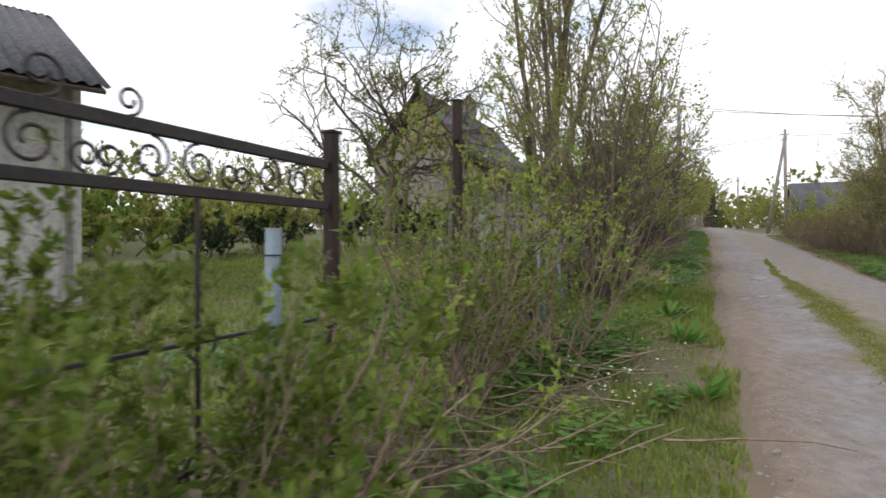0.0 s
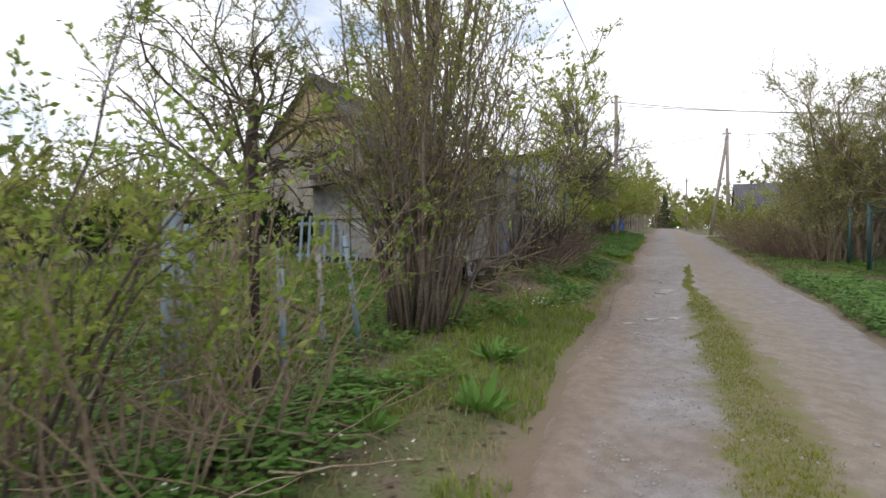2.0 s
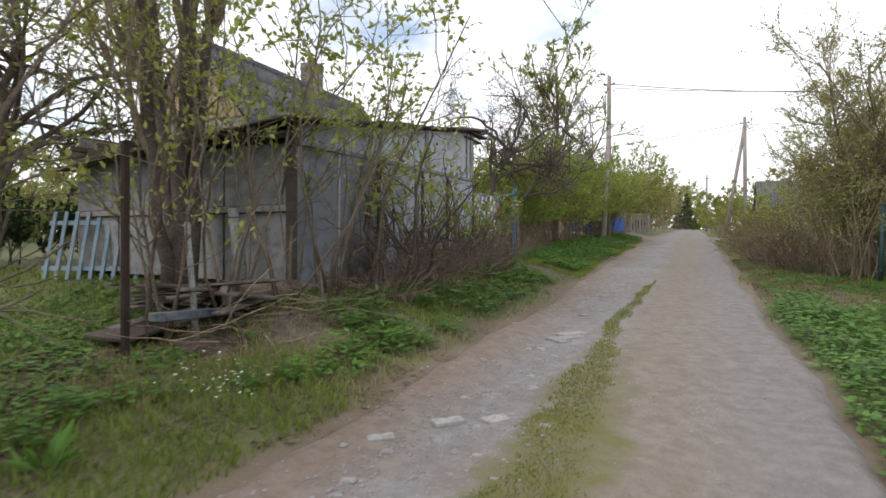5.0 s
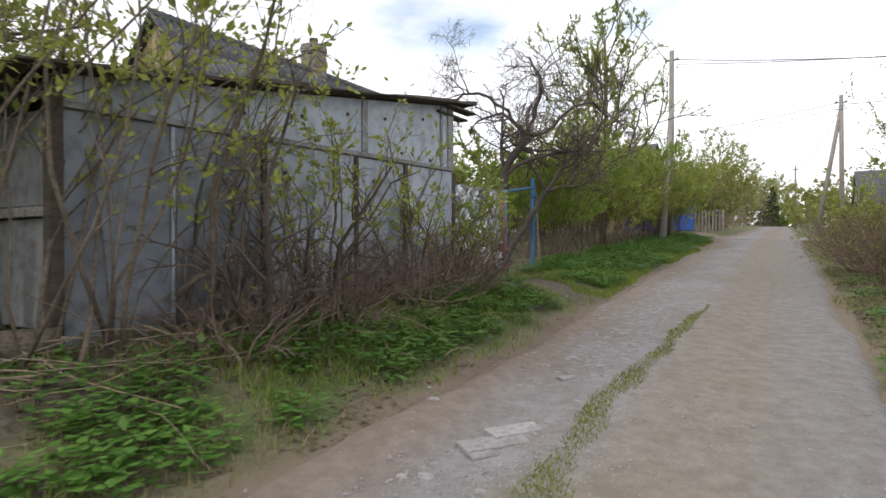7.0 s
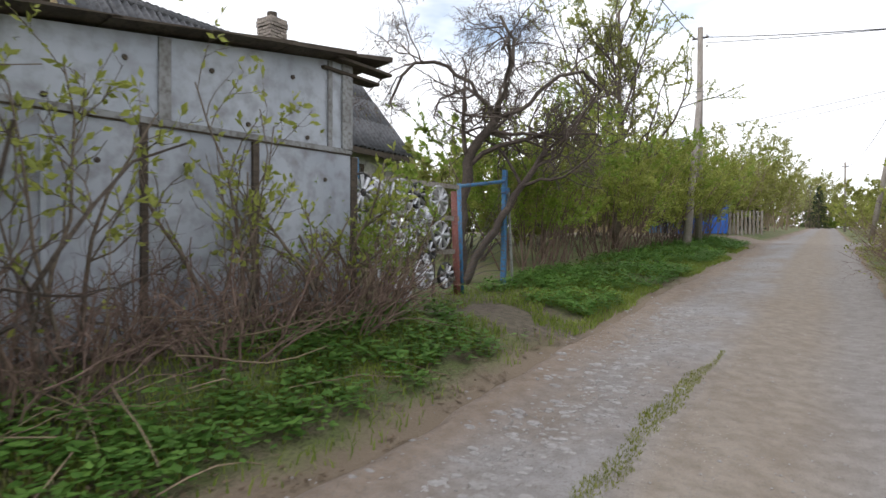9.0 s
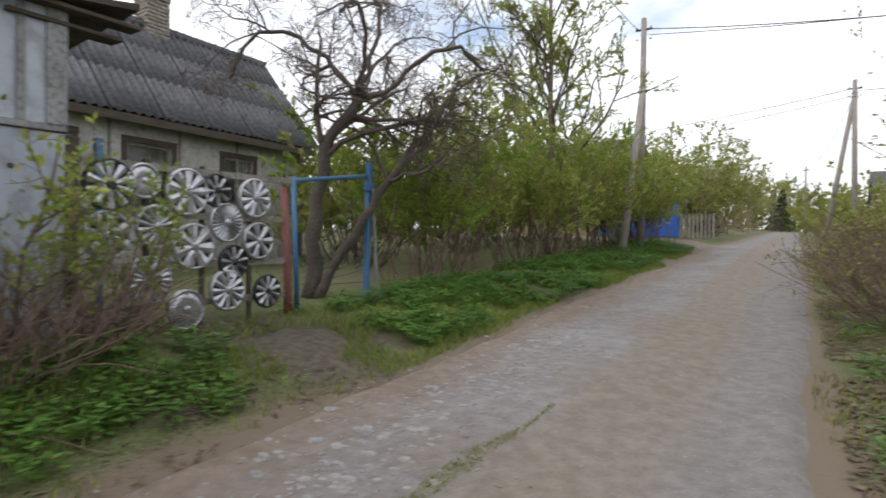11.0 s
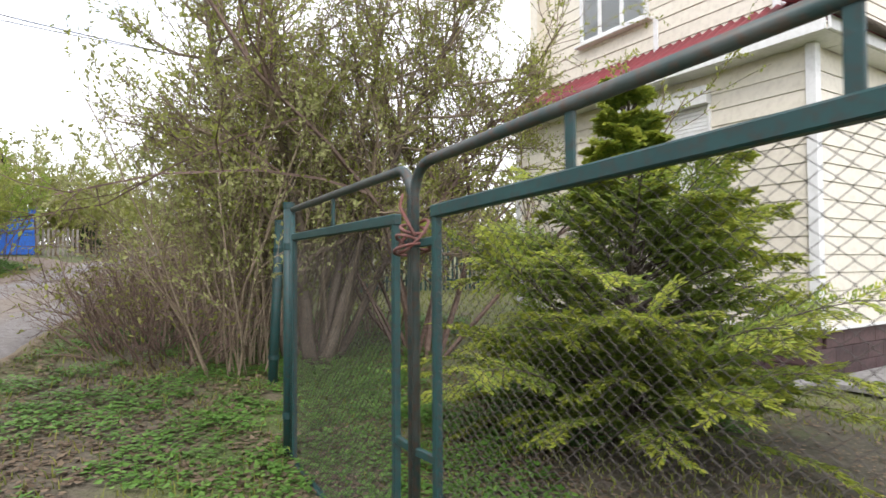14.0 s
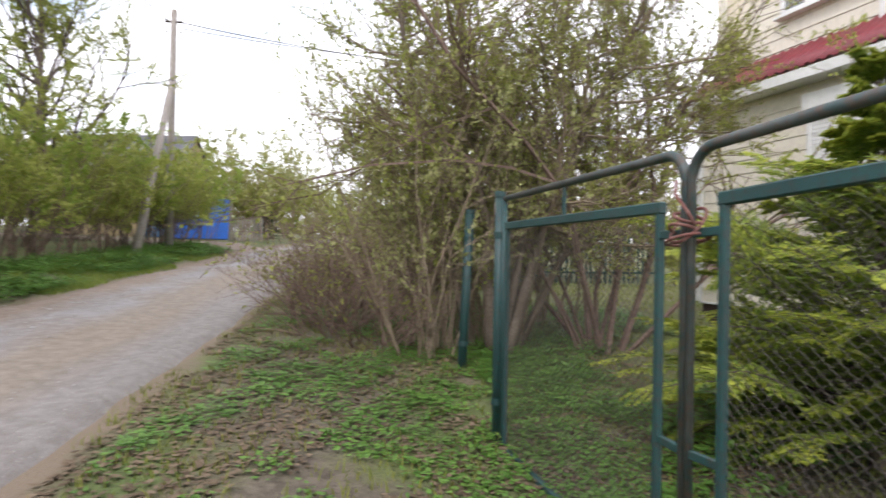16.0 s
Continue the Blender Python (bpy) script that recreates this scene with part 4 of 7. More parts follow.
def iron_post(x, y, top, w=0.06, cross=0.0, label="rusty square iron fence post"):
    z0 = gz(x, y) - 0.1
    ob = thing("fence_post", label, "post", pose(x, y, z0), "iron fence posts")
    h = top - z0
    part("shaft", Geo().box((0, 0, h / 2), (w, w, h)), M_RUST, ob)
    part("cap", Geo().box((0, 0, h + 0.006), (w * 1.15, w * 1.15, 0.014)), M_RUST, ob)
    if cross:
        part("bracket", Geo().box((0.0, 0.02, h - cross), (0.035, 0.17, 0.03)), M_RUST, ob)
    return ob


iron_post(-1.59, 2.27, 1.84, 0.06)
iron_post(-1.63, 3.9, 2.36, 0.06, 0.28, "tall rusty iron post with a short cross bracket")
iron_post(-1.65, 5.9, 2.43, 0.055, 0.22, "tall rusty iron post with a short cross bracket")
iron_post(-1.69, 8.1, 1.9, 0.05)
iron_post(-1.67, 10.05, 2.35, 0.05)
iron_post(-1.55, 0.73, 1.78, 0.055)


def round_post(x, y, h, r, lean, mat, label, sides=10):
    z0 = gz(x, y) - 0.08
    ob = thing("fence_post", label, "post", pose(x, y, z0), "blue fence posts")
    line = [(0, 0, 0), (lean[0] * 0.5, lean[1] * 0.5, h / 2), (lean[0], lean[1], h)]
    part("shaft", Geo().tubes(np.array(line)[None], np.array([[r, r, r * 0.95]]), sides), mat, ob, smooth=True)
    part("top_wire", Geo().pipe([(lean[0] * 0.9 + r * math.cos(a), lean[1] * 0.9 + r * math.sin(a), h * 0.9) for a in np.linspace(0, 6.28, 13)], 0.004, 4), M_WIRE, ob)


round_post(-1.89, 2.2, 1.3, 0.042, (0.0, 0.02), M_BLUE_POST, "faded light-blue pipe fence post")
round_post(-2.0, 5.5, 1.36, 0.06, (-0.02, 0.05), M_BLUE_POST, "thick faded blue fence post")
round_post(-2.08, 5.66, 1.26, 0.045, (0.03, 0.08), M_BLUE_POST, "faded blue fence post beside a thicker one")
round_post(-1.53, 6.08, 1.06, 0.026, (-0.12, 0.1), M_BLUE_POST, "thin pale-blue pipe fence post")
round_post(-1.59, 6.71, 1.24, 0.024, (-0.13, 0.06), M_GREY_POST, "thin grey leaning fence post")
round_post(-1.61, 7.32, 1.06, 0.026, (-0.1, -0.1), M_BLUE_POST, "thin blue leaning fence post")
round_post(-1.62, 10.69, 1.08, 0.026, (-0.15, 0.03), M_GREY_POST, "thin grey leaning fence post")
round_post(-2.2, 11.9, 0.98, 0.06, (-0.06, -0.12), M_GREY_POST, "pale weathered post leaning beside the shed")


def blue_pallet():
    ob = thing("old_picket_fence", "old blue picket panel leaning in the garden", "fence panel", pose(-4.6, 12.0, gz(-4.6, 12.0), -14, 0, 20))
    for i in range(11):
        part("picket", Geo().box((-0.75 + i * 0.15, 0, 0.45), (0.05, 0.02, 0.9)), M_BLUE_POST, ob)
    for z in (0.15, 0.75):
        part("rail", Geo().box((0, 0.025, z), (1.65, 0.025, 0.06)), M_BLUE_POST, ob)


blue_pallet()

# ---- grey shed ----
SX, SY0, SY1 = -1.66, 12.05, 16.95


def shed():
    """Local y runs north along the road side, from the south corner."""
    L = SY1 - SY0
    ob = thing("shed", "grey-blue sheet-clad shed with a flat ragged dark roof edge", "shed", pose(SX, SY0, 0, 0, 0, -2.1))

    def top_at(y):
        return 2.88 + y * 0.155

    def seam_at(y):
        return 2.69 + y * 0.018

    def slab(ya, yb, lo, hi, x, thick):
        """An upright plate between two heights that may differ at its ends."""
        v = [(x + thick / 2, ya, lo(ya)), (x + thick / 2, yb, lo(yb)), (x + thick / 2, yb, hi(yb)), (x + thick / 2, ya, hi(ya))]
        v += [(x - thick / 2, y, z) for _, y, z in v]
        return Geo().add(v, [(0, 1, 2, 3), (7, 6, 5, 4), (0, 4, 5, 1), (1, 5, 6, 2), (2, 6, 7, 3), (3, 7, 4, 0)])

    def base(y):
        return gz(SX, SY0 + y) - 0.08

    # lower and upper cladding sheets on the road side
    cuts = [0.0, 0.78, 1.65, 2.3, 2.9, 3.8, L]
    for k, (a, b) in enumerate(zip(cuts[:-1], cuts[1:])):
        # the two southern sheets use the tone darkened for tree shade
        part("sheet", slab(a + 0.006, b - 0.006, base, lambda y: seam_at(y) - 0.01, 0.004 * (k % 2), 0.012), M_SHEET_SHADED if k < 2 else M_SHEET_LOW, ob)
    cuts2 = [0.0, 1.5, 3.05, 4.62, L]
    for k, (a, b) in enumerate(zip(cuts2[:-1], cuts2[1:])):
        part("sheet", slab(a + 0.006, b - 0.006, lambda y: seam_at(y) + 0.01, top_at, 0.004 * (k % 2), 0.012), M_SHEET_LOW if k < 1 else M_SHEET, ob)
    part("seam_batten", slab(0.0, L, lambda y: seam_at(y) - 0.022, lambda y: seam_at(y) + 0.022, 0.018, 0.02), M_BATTEN, ob)
    part("seam_shadow_strip", slab(0.0, L, lambda y: seam_at(y) - 0.034, lambda y: seam_at(y) - 0.022, 0.014, 0.012), M_DARK_WOOD, ob)
    for y, w in ((1.65, 0.05), (2.9, 0.045), (3.8, 0.055)):
        part("post", slab(y - w / 2, y + w / 2, base, lambda q: seam_at(q) - 0.04, 0.028, 0.03), M_DARK_WOOD, ob)
    for y, w in ((3.05, 0.09), (4.62, 0.05)):
        part("batten", slab(y - w / 2, y + w / 2, lambda q: seam_at(q) + 0.024, lambda q: top_at(q) - 0.01, 0.02, 0.018), M_BATTEN, ob)
    for y in (0.78, 2.3):
        part("lap_strip", slab(y - 0.016, y + 0.016, base, lambda q: seam_at(q) - 0.04, 0.016, 0.008), M_SHEET, ob)
    part("corner_post", Geo().box((0.0, -0.05, (base(0) + 2.86) / 2), (0.09, 0.09, 2.86 - base(0))), M_DARK_WOOD, ob)
    part("corner_post", Geo().box((-0.02, L + 0.05, (base(L) + 2.74) / 2), (0.07, 0.09, 2.74 - base(L))), M_DARK_WOOD, ob)
    part("corner_board", slab(L - 0.13, L, lambda q: seam_at(q) + 0.02, lambda q: top_at(q) - 0.02, 0.024, 0.024), M_BATTEN, ob)
    # south wall: two rows of sheets over a dark gap at the ground
    for x0, x1 in ((-0.05, -1.0), (-1.02, -1.9), (-1.92, -2.8), (-2.82, -3.6)):
        zb = gz(SX + x0, SY0) + 0.1
        for lo, hi in ((zb, 1.94), (2.03, 2.68)):
            part("sheet", Geo().box(((x0 + x1) / 2, 0, (lo + hi) / 2), (abs(x1 - x0) - 0.01, 0.02, hi - lo)), M_SHEET_OLD, ob)
    part("rail", Geo().box((-1.8, -0.03, 1.985), (3.6, 0.05, 0.07)), M_GREY_WOOD, ob)
    # dark panel added behind the sheets so their gaps look unlit
    part("dark_gap_backing", Geo().box((-1.8, 0.12, 1.85), (3.5, 0.03, 1.95)), M_DARK_WOOD, ob)
    part("fascia", Geo().box((-1.8, -0.1, 2.76), (3.7, 0.035, 0.09)), M_DARK_WOOD, ob)
    for k in range(7):
        part("rafter_end", Geo().box((-0.3 - k * 0.5, -0.12, 2.8), (0.06, 0.36, 0.07)), M_DARK_WOOD, ob)
    part("back_wall", Geo().box((-3.62, L / 2, 1.9), (0.05, L, 2.2)), M_GREY_WOOD, ob)
    part("north_wall", Geo().box((-1.83, L + 0.02, 2.1), (3.5, 0.05, 2.7)), M_GREY_WOOD, ob)
    # ragged roofing sheets: front edge follows the wall's top
    rng = np.random.default_rng(4)
    y = -0.32
    while y < L + 0.3:
        y1 = min(y + rng.uniform(0.45, 0.95), L + 0.42)
        over = 0.1 + rng.uniform(0, 0.14)
        v = []
        for dz in (0, 0.028):
            for yy in (y - 0.03, y1 + 0.03):
                zz = top_at(yy) + 0.03 + dz + rng.uniform(-0.014, 0.016)
                v += [(over, yy, zz), (-3.75, yy, zz - 0.35)]
        part("roofing_sheet", Geo().add(v, [(0, 2, 3, 1), (4, 5, 7, 6), (0, 4, 6, 2), (1, 3, 7, 5), (0, 1, 5, 4), (2, 6, 7, 3)]), M_DARK_WOOD, ob)
        y = y1
    for k, (dy, dz) in enumerate(((0.3, -0.09), (0.2, -0.19))):
        part("eaves_board", Geo().box((0.05 - 0.08 * k, L - 0.2 + dy, top_at(L) + dz + 0.06), (0.16, 0.75, 0.03)), M_DARK_WOOD, ob)
    # dark bolt caps along the sheets
    for k in range(16):
        yy = 1.4 + 0.23 * k + rng.uniform(-0.06, 0.06)
        zz = (top_at(yy) - 0.2, seam_at(yy) + 0.07, seam_at(yy) - 0.3)[k % 3] + rng.uniform(-0.03, 0.03)
        part("bolt_cap", Geo().tubes(np.array([[(0.0, yy, zz), (0.022, yy, zz)]]), np.array([[0.022, 0.018]]), 8), M_DARK_WOOD, ob)
    return ob


shed()

# ---- old house behind the shed ----


def corrugated(width, length, waves, amp, thick=0.008, per=8):
    """A wavy sheet lying in x (across) and y (down the slope), with thickness."""
    nx = waves * per + 1
    x = np.linspace(-width / 2, width / 2, nx)
    z = amp * np.sin(np.linspace(0, 2 * math.pi * waves, nx))
    g = Geo()
    top = [np.stack([x, np.full(nx, y), z + thick], 1) for y in (0, length)]
    bot = [np.stack([x, np.full(nx, y), z], 1) for y in (0, length)]
    V = np.concatenate([*top, *bot])
    i = np.arange(nx - 1)
    q = np.concatenate([np.stack([i, i + 1, i + nx + 1, i + nx], 1), np.stack([i + 2 * nx, i + 3 * nx, i + 3 * nx + 1, i + 2 * nx + 1], 1),
                        np.stack([i, i + 2 * nx, i + 2 * nx + 1, i + 1], 1), np.stack([i + nx, i + nx + 1, i + 3 * nx + 1, i + 3 * nx], 1)])
    return g.add(V, q)


def wall_with_holes(x0, x1, z0, z1, holes, thick):
    """A wall along x with rectangular openings (a, b, lo, hi) through it, one closed shell."""
    xs = sorted({x0, x1, *[h[0] for h in holes], *[h[1] for h in holes]})
    zs = sorted({z0, z1, *[h[2] for h in holes], *[h[3] for h in holes]})
    nx, nz = len(xs), len(zs)
    v = [(x, y, z) for y in (0, thick) for z in zs for x in xs]

    def solid(i, j):
        if not (0 <= i < nx - 1 and 0 <= j < nz - 1):
            return False
        cx, cz = (xs[i] + xs[i + 1]) / 2, (zs[j] + zs[j + 1]) / 2
        return not any(h[0] < cx < h[1] and h[2] < cz < h[3] for h in holes)

    at = lambda i, j, k: k * nx * nz + j * nx + i
    q = []
    for i in range(nx - 1):
        for j in range(nz - 1):
            if not solid(i, j):
                continue
            c = [(i, j), (i + 1, j), (i + 1, j + 1), (i, j + 1)]
            q.append([at(*p, 0) for p in c])
            q.append([at(*p, 1) for p in reversed(c)])
            for (a, b), n in zip(zip(c, c[1:] + c[:1]), ((i, j - 1), (i + 1, j), (i, j + 1), (i - 1, j))):
                if not solid(*n):
                    q.append([at(*b, 0), at(*a, 0), at(*a, 1), at(*b, 1)])
    return Geo().add(v, q)


def window_unit(parent, a, b, lo, hi, y, frame_mat, bars=1, deep=0.05):
    """A casement window in a wall along x."""
    w = part("window", Geo().box(((a + b) / 2, y, lo + 0.025), (b - a, deep, 0.05)), frame_mat, parent)
    part("window_frame", Geo().box(((a + b) / 2, y, hi - 0.025), (b - a, deep, 0.05)), frame_mat, w)
    for x in (a + 0.025, b - 0.025):
        part("window_frame", Geo().box((x, y, (lo + hi) / 2), (0.05, deep, hi - lo - 0.1)), frame_mat, w)
    for k in range(bars):
        x = a + (b - a) * (k + 1) / (bars + 1)
        part("glazing_bar", Geo().box((x, y, (lo + hi) / 2), (0.04, deep * 0.8, hi - lo - 0.1)), frame_mat, w)
    glass = part("pane", Geo().box(((a + b) / 2, y + 0.012, (lo + hi) / 2), (b - a - 0.08, 0.006, hi - lo - 0.08)), M_GLASS, w)
    glass.visible_shadow = False
    # panel added behind the pane, coloured as the room's darkness
    part("dark_room_panel", Geo().box(((a + b) / 2, y + 0.12, (lo + hi) / 2), (b - a, 0.01, hi - lo)), M_ROOM_DARK, w)
    return w


def old_house():
    # local x runs north along the front, local y away from the road
    x_eave, y0, y1 = -6.75, 17.5, 24.75
    ob = thing("old_house", "old single-storey plastered house with a grey corrugated roof", "house", pose(x_eave - 0.3, y0, 0, 0, 0, 90))
    L, deep = y1 - y0, 3.3
    zf, zt, zr = 1.05, 4.5, 6.45
    holes = [(1.35, 2.2, 2.55, 3.72), (3.1, 3.95, 2.55, 3.72), (5.1, 5.85, 2.55, 3.72)]
    wl_ = tagged(part("front_wall", wall_with_holes(0, L, zf, zt, holes, 0.22), M_PLASTER, ob), "dirty white plastered front wall")
    for h in holes:
        window_unit(ob, *h, 0.05, M_GREY_WOOD)
        for x in (h[0] - 0.05, h[1] + 0.05):
            part("casing", Geo().box((x, -0.015, (h[2] + h[3]) / 2), (0.09, 0.03, h[3] - h[2] + 0.2)), M_DARK_WOOD, ob)
        part("casing", Geo().box(((h[0] + h[1]) / 2, -0.02, h[3] + 0.06), (h[1] - h[0] + 0.2, 0.03, 0.1)), M_DARK_WOOD, ob)
    for k in range(6):
        part("wall_strip", Geo().box((0.15 + k * 1.32, -0.012, (zf + zt) / 2), (0.05, 0.02, zt - zf)), M_GREY_WOOD, wl_)
    part("back_wall", Geo().box((L / 2, deep, (zf + zt) / 2), (L, 0.2, zt - zf)), M_PLASTER, ob)
    for x in (0.0, L):
        gw = Geo()
        v = [(x + dx, y, z) for dx in (-0.1, 0.1) for y, z in ((0.0, zf), (deep, zf), (deep, zt), (deep / 2, zr - 0.12), (0.0, zt))]
        gw.add(v, [(0, 1, 2, 4), (5, 9, 7, 6), (0, 5, 6, 1), (1, 6, 7, 2), (2, 7, 8, 3), (3, 8, 9, 4), (4, 9, 5, 0)], [(2, 3, 4), (7, 9, 8)])
        gable = part("gable_wall", gw, M_GREY_WOOD, ob)
        s = -1 if x == 0 else 1
        for k in range(18):
            yy = 0.15 + k * 0.172
            top = zt + (zr - 0.15 - zt) * (1 - abs(yy - deep / 2) / (deep / 2))
            part("gable_board", Geo().box((x + s * 0.115, yy, (zt + 0.05 + top) / 2), (0.025, 0.16, max(top - zt - 0.05, 0.06))), M_YELLOW_WOOD, gable)
    # roof of corrugated sheets, three courses a side
    run = deep / 2 + 0.3
    rise = (zr - zt) * run / (deep / 2)
    slope = math.hypot(run, rise)
    ang = math.degrees(math.atan2(rise, run))
    me = corrugated(1.02, slope / 3 + 0.12, 6, 0.034).mesh("roof_sheet", True)
    me.materials.append(M_ROOF)
    for side in (0, 1):
        rf = part("roof", Geo().box((L / 2, deep / 2 + (run / 2 - 0.02) * (-1 if side == 0 else 1), zr - rise / 2 - 0.07), (L + 0.4, slope, 0.04), 0, ang if side == 0 else -ang), M_DARK_WOOD, ob)
        for r in range(3):
            for c in range(8):
                sh = part("roof_sheet", me, M_ROOF, rf)
                d = (r + 0.0) * slope / 3
                y = (deep / 2 - run + d * run / slope) if side == 0 else (deep / 2 + run - d * run / slope)
                z = zr - rise + d * rise / slope + 0.012 * (2 - r) + 0.01
                m = pose(-0.28 + 0.5 + c * 0.985, y, z, ang + 0.8, 0, 0) if side == 0 else pose(-0.28 + 0.5 + c * 0.985, y, z, ang + 0.8, 0, 180)
                sh.matrix_local = m
    part("ridge_cap", Geo().pipe([(-0.25, deep / 2, zr + 0.03), (L + 0.25, deep / 2, zr + 0.03)], 0.08, 10), M_ROOF, ob)
    part("eaves_board", Geo().box((L / 2, -0.3, zt - 0.42), (L + 0.3, 0.03, 0.14)), M_DARK_WOOD, ob)
    # chimney
    ch = part("chimney", Geo().box((4.6, deep / 2 + 0.05, 6.7), (0.42, 0.42, 1.1)), M_CONCRETE, ob)
    bme = Geo().box((0, 0, 0), (0.2, 0.1, 0.066)).mesh("brick")
    bme.materials.append(M_BRICK)
    for row in range(14):
        for side in range(4):
            for k in range(2):
                b = part("brick", bme, M_BRICK, ch)
                off = (k - 0.5) * 0.215 + (0.05 if row % 2 else -0.05)
                grow_ = 0.03 if row in (11, 12) else 0.0
                b.matrix_local = Matrix.Translation((4.6, deep / 2 + 0.05, 6.22 + row * 0.077)) @ pose(0, 0, 0, 0, 0, 90 * side) @ Matrix.Translation((off, -0.19 - grow_, 0))
    part("flue", Geo().pipe([(4.6, deep / 2 + 0.05, 7.2), (4.6, deep / 2 + 0.05, 7.42)], 0.12, 12), M_DARK_WOOD, ob)
    return ob


old_house()


def hipped_hut(name, label, x, y, rz, w, d, h, rise, wall_mat, roof_mat, win=True, over=0.35, boards=0):
    """A plain house far off: walls with windows, gable roof with its ridge along local x."""
    z = gz(x, y) - 0.2
    ob = thing(name, label, "house", pose(x, y, z, 0, 0, rz))
    holes = [(-w * 0.3, -w * 0.3 + 0.9, 1.0, 2.1), (w * 0.12, w * 0.12 + 0.9, 1.0, 2.1)] if win else []
    part("wall", wall_with_holes(-w / 2, w / 2, 0, h, holes, 0.2), wall_mat, ob)
    for a in holes:
        window_unit(ob, *a, 0.06, M_WHITE)
    part("wall", Geo().box((0, d, h / 2), (w, 0.2, h)), wall_mat, ob)
    for sx in (-1, 1):
        v = [(sx * w / 2 + dx, yy, zz) for dx in (-0.1, 0.1) for yy, zz in ((0.0, 0), (d, 0), (d, h), (d / 2, h + rise - 0.1), (0.0, h))]
        gw = part("gable", Geo().add(v, [(0, 1, 2, 4), (5, 9, 7, 6), (0, 5, 6, 1), (1, 6, 7, 2), (2, 7, 8, 3), (3, 8, 9, 4), (4, 9, 5, 0)], [(2, 3, 4), (7, 9, 8)]), wall_mat, ob)
        for k in range(boards):
            yy = d * (k + 0.5) / boards
            top = h + (rise - 0.15) * (1 - abs(yy - d / 2) / (d / 2))
            part("board", Geo().box((sx * (w / 2 + 0.115), yy, top / 2), (0.02, d / boards - 0.015, top)), wall_mat, gw)
    run = d / 2 + over
    rr = rise * run / (d / 2)
    slope, ang = math.hypot(run, rr), math.degrees(math.atan2(rr, run))
    for s in (0, 1):
        n = max(int(w), 2)
        me = corrugated((w + 0.5) / n, slope, 6, 0.025, 0.01, 6).mesh("roof_sheet", True)
        me.materials.append(roof_mat)
        rf = part("roof", Geo().box((0, d / 2 + (-1 if s == 0 else 1) * run / 2, h + rise - rr / 2 - 0.06), (w + 0.4, slope, 0.05), 0, ang if s == 0 else -ang), M_DARK_WOOD, ob)
        for c in range(n):
            o = part("roof_sheet", me, roof_mat, rf)
            yy = d / 2 - run if s == 0 else d / 2 + run
            o.matrix_local = pose(-(w + 0.5) / 2 + (c + 0.5) * (w + 0.5) / n, yy, h + rise - rr + 0.02, ang, 0, 0 if s == 0 else 180)
    return ob


hipped_hut("ochre_house", "ochre board house with a grey roof beyond the side road", -7.2, 42.9, -8, 6.0, 4.6, 2.9, 7.4 - float(gz(-6.1, 42.9)) - 2.7, M_YELLOW_WOOD, M_ROOF, boards=24)
hipped_hut("grey_house", "grey-roofed house behind roadside shrubs", 9.8, 53.4, 0, 6.2, 4.2, 2.1, 6.35 - float(gz(9.8, 53.4)) - 1.9, M_GREY_WOOD, M_ROOF)
hipped_hut("garden_house", "plastered garden house with a grey corrugated roof", -8.6, 2.75, 70, 5.0, 4.6, 3.6, 1.31, M_PLASTER, M_ROOF, over=0.75)
hipped_hut("pink_cottage", "small faded pink cottage far across the garden", -23.5, 13.0, 80, 4.5, 4.0, 2.0, 1.4, M_PINK, M_ROOF)

# ---- fence hung with wheel covers ----
FX = -1.78


def cover_fence():
    ob = thing("board_fence", "open fence of grey wooden rails hung with wheel covers", "fence", pose(FX, 0, 0))
    for y0, y1, z0, z1 in ((17.2, 19.4, 2.62, 2.66), (17.2, 19.4, 2.22, 2.24), (17.2, 19.4, 1.78, 1.8), (17.2, 19.4, 1.42, 1.44)):
        part("rail", Geo().add([(sx * 0.012, y, z + sz * 0.03) for sx in (-1, 1) for y, z in ((y0, z0), (y1, z1)) for sz in (-1, 1)],
                               [(0, 1, 3, 2), (4, 6, 7, 5), (0, 4, 5, 1), (2, 3, 7, 6), (0, 2, 6, 4), (1, 5, 7, 3)]), M_GREY_WOOD, ob)
    for y in (17.75, 18.3, 18.85):
        part("stake", Geo().box((-0.03, y, 1.85), (0.03, 0.05, 1.7)), M_DARK_WOOD, ob)
    part("end_post", Geo().tubes(np.array([[(0.02, 19.36, 1.0), (0.0, 19.34, 1.8), (0.0, 19.28, 2.6)]]), np.array([[0.05, 0.045, 0.04]]), 9), M_RED_RUST, ob, "rust-red iron end post", True)
    part("end_post", Geo().box((0.03, 17.32, 1.9), (0.06, 0.06, 1.8)), M_BLUE_OLD, ob, "blue-painted end post")
    # net behind the covers
    for k in range(16):
        y = 17.3 + k * 0.13
        zz = np.linspace(1.3, 2.6, 14)
        pts = np.stack([np.full(14, -0.02), y + 0.045 * np.where(np.arange(14) % 2, 1, -1), zz], 1)
        part("net_wire", Geo().pipe(pts, 0.003, 3), M_WIRE, ob)


cover_fence()


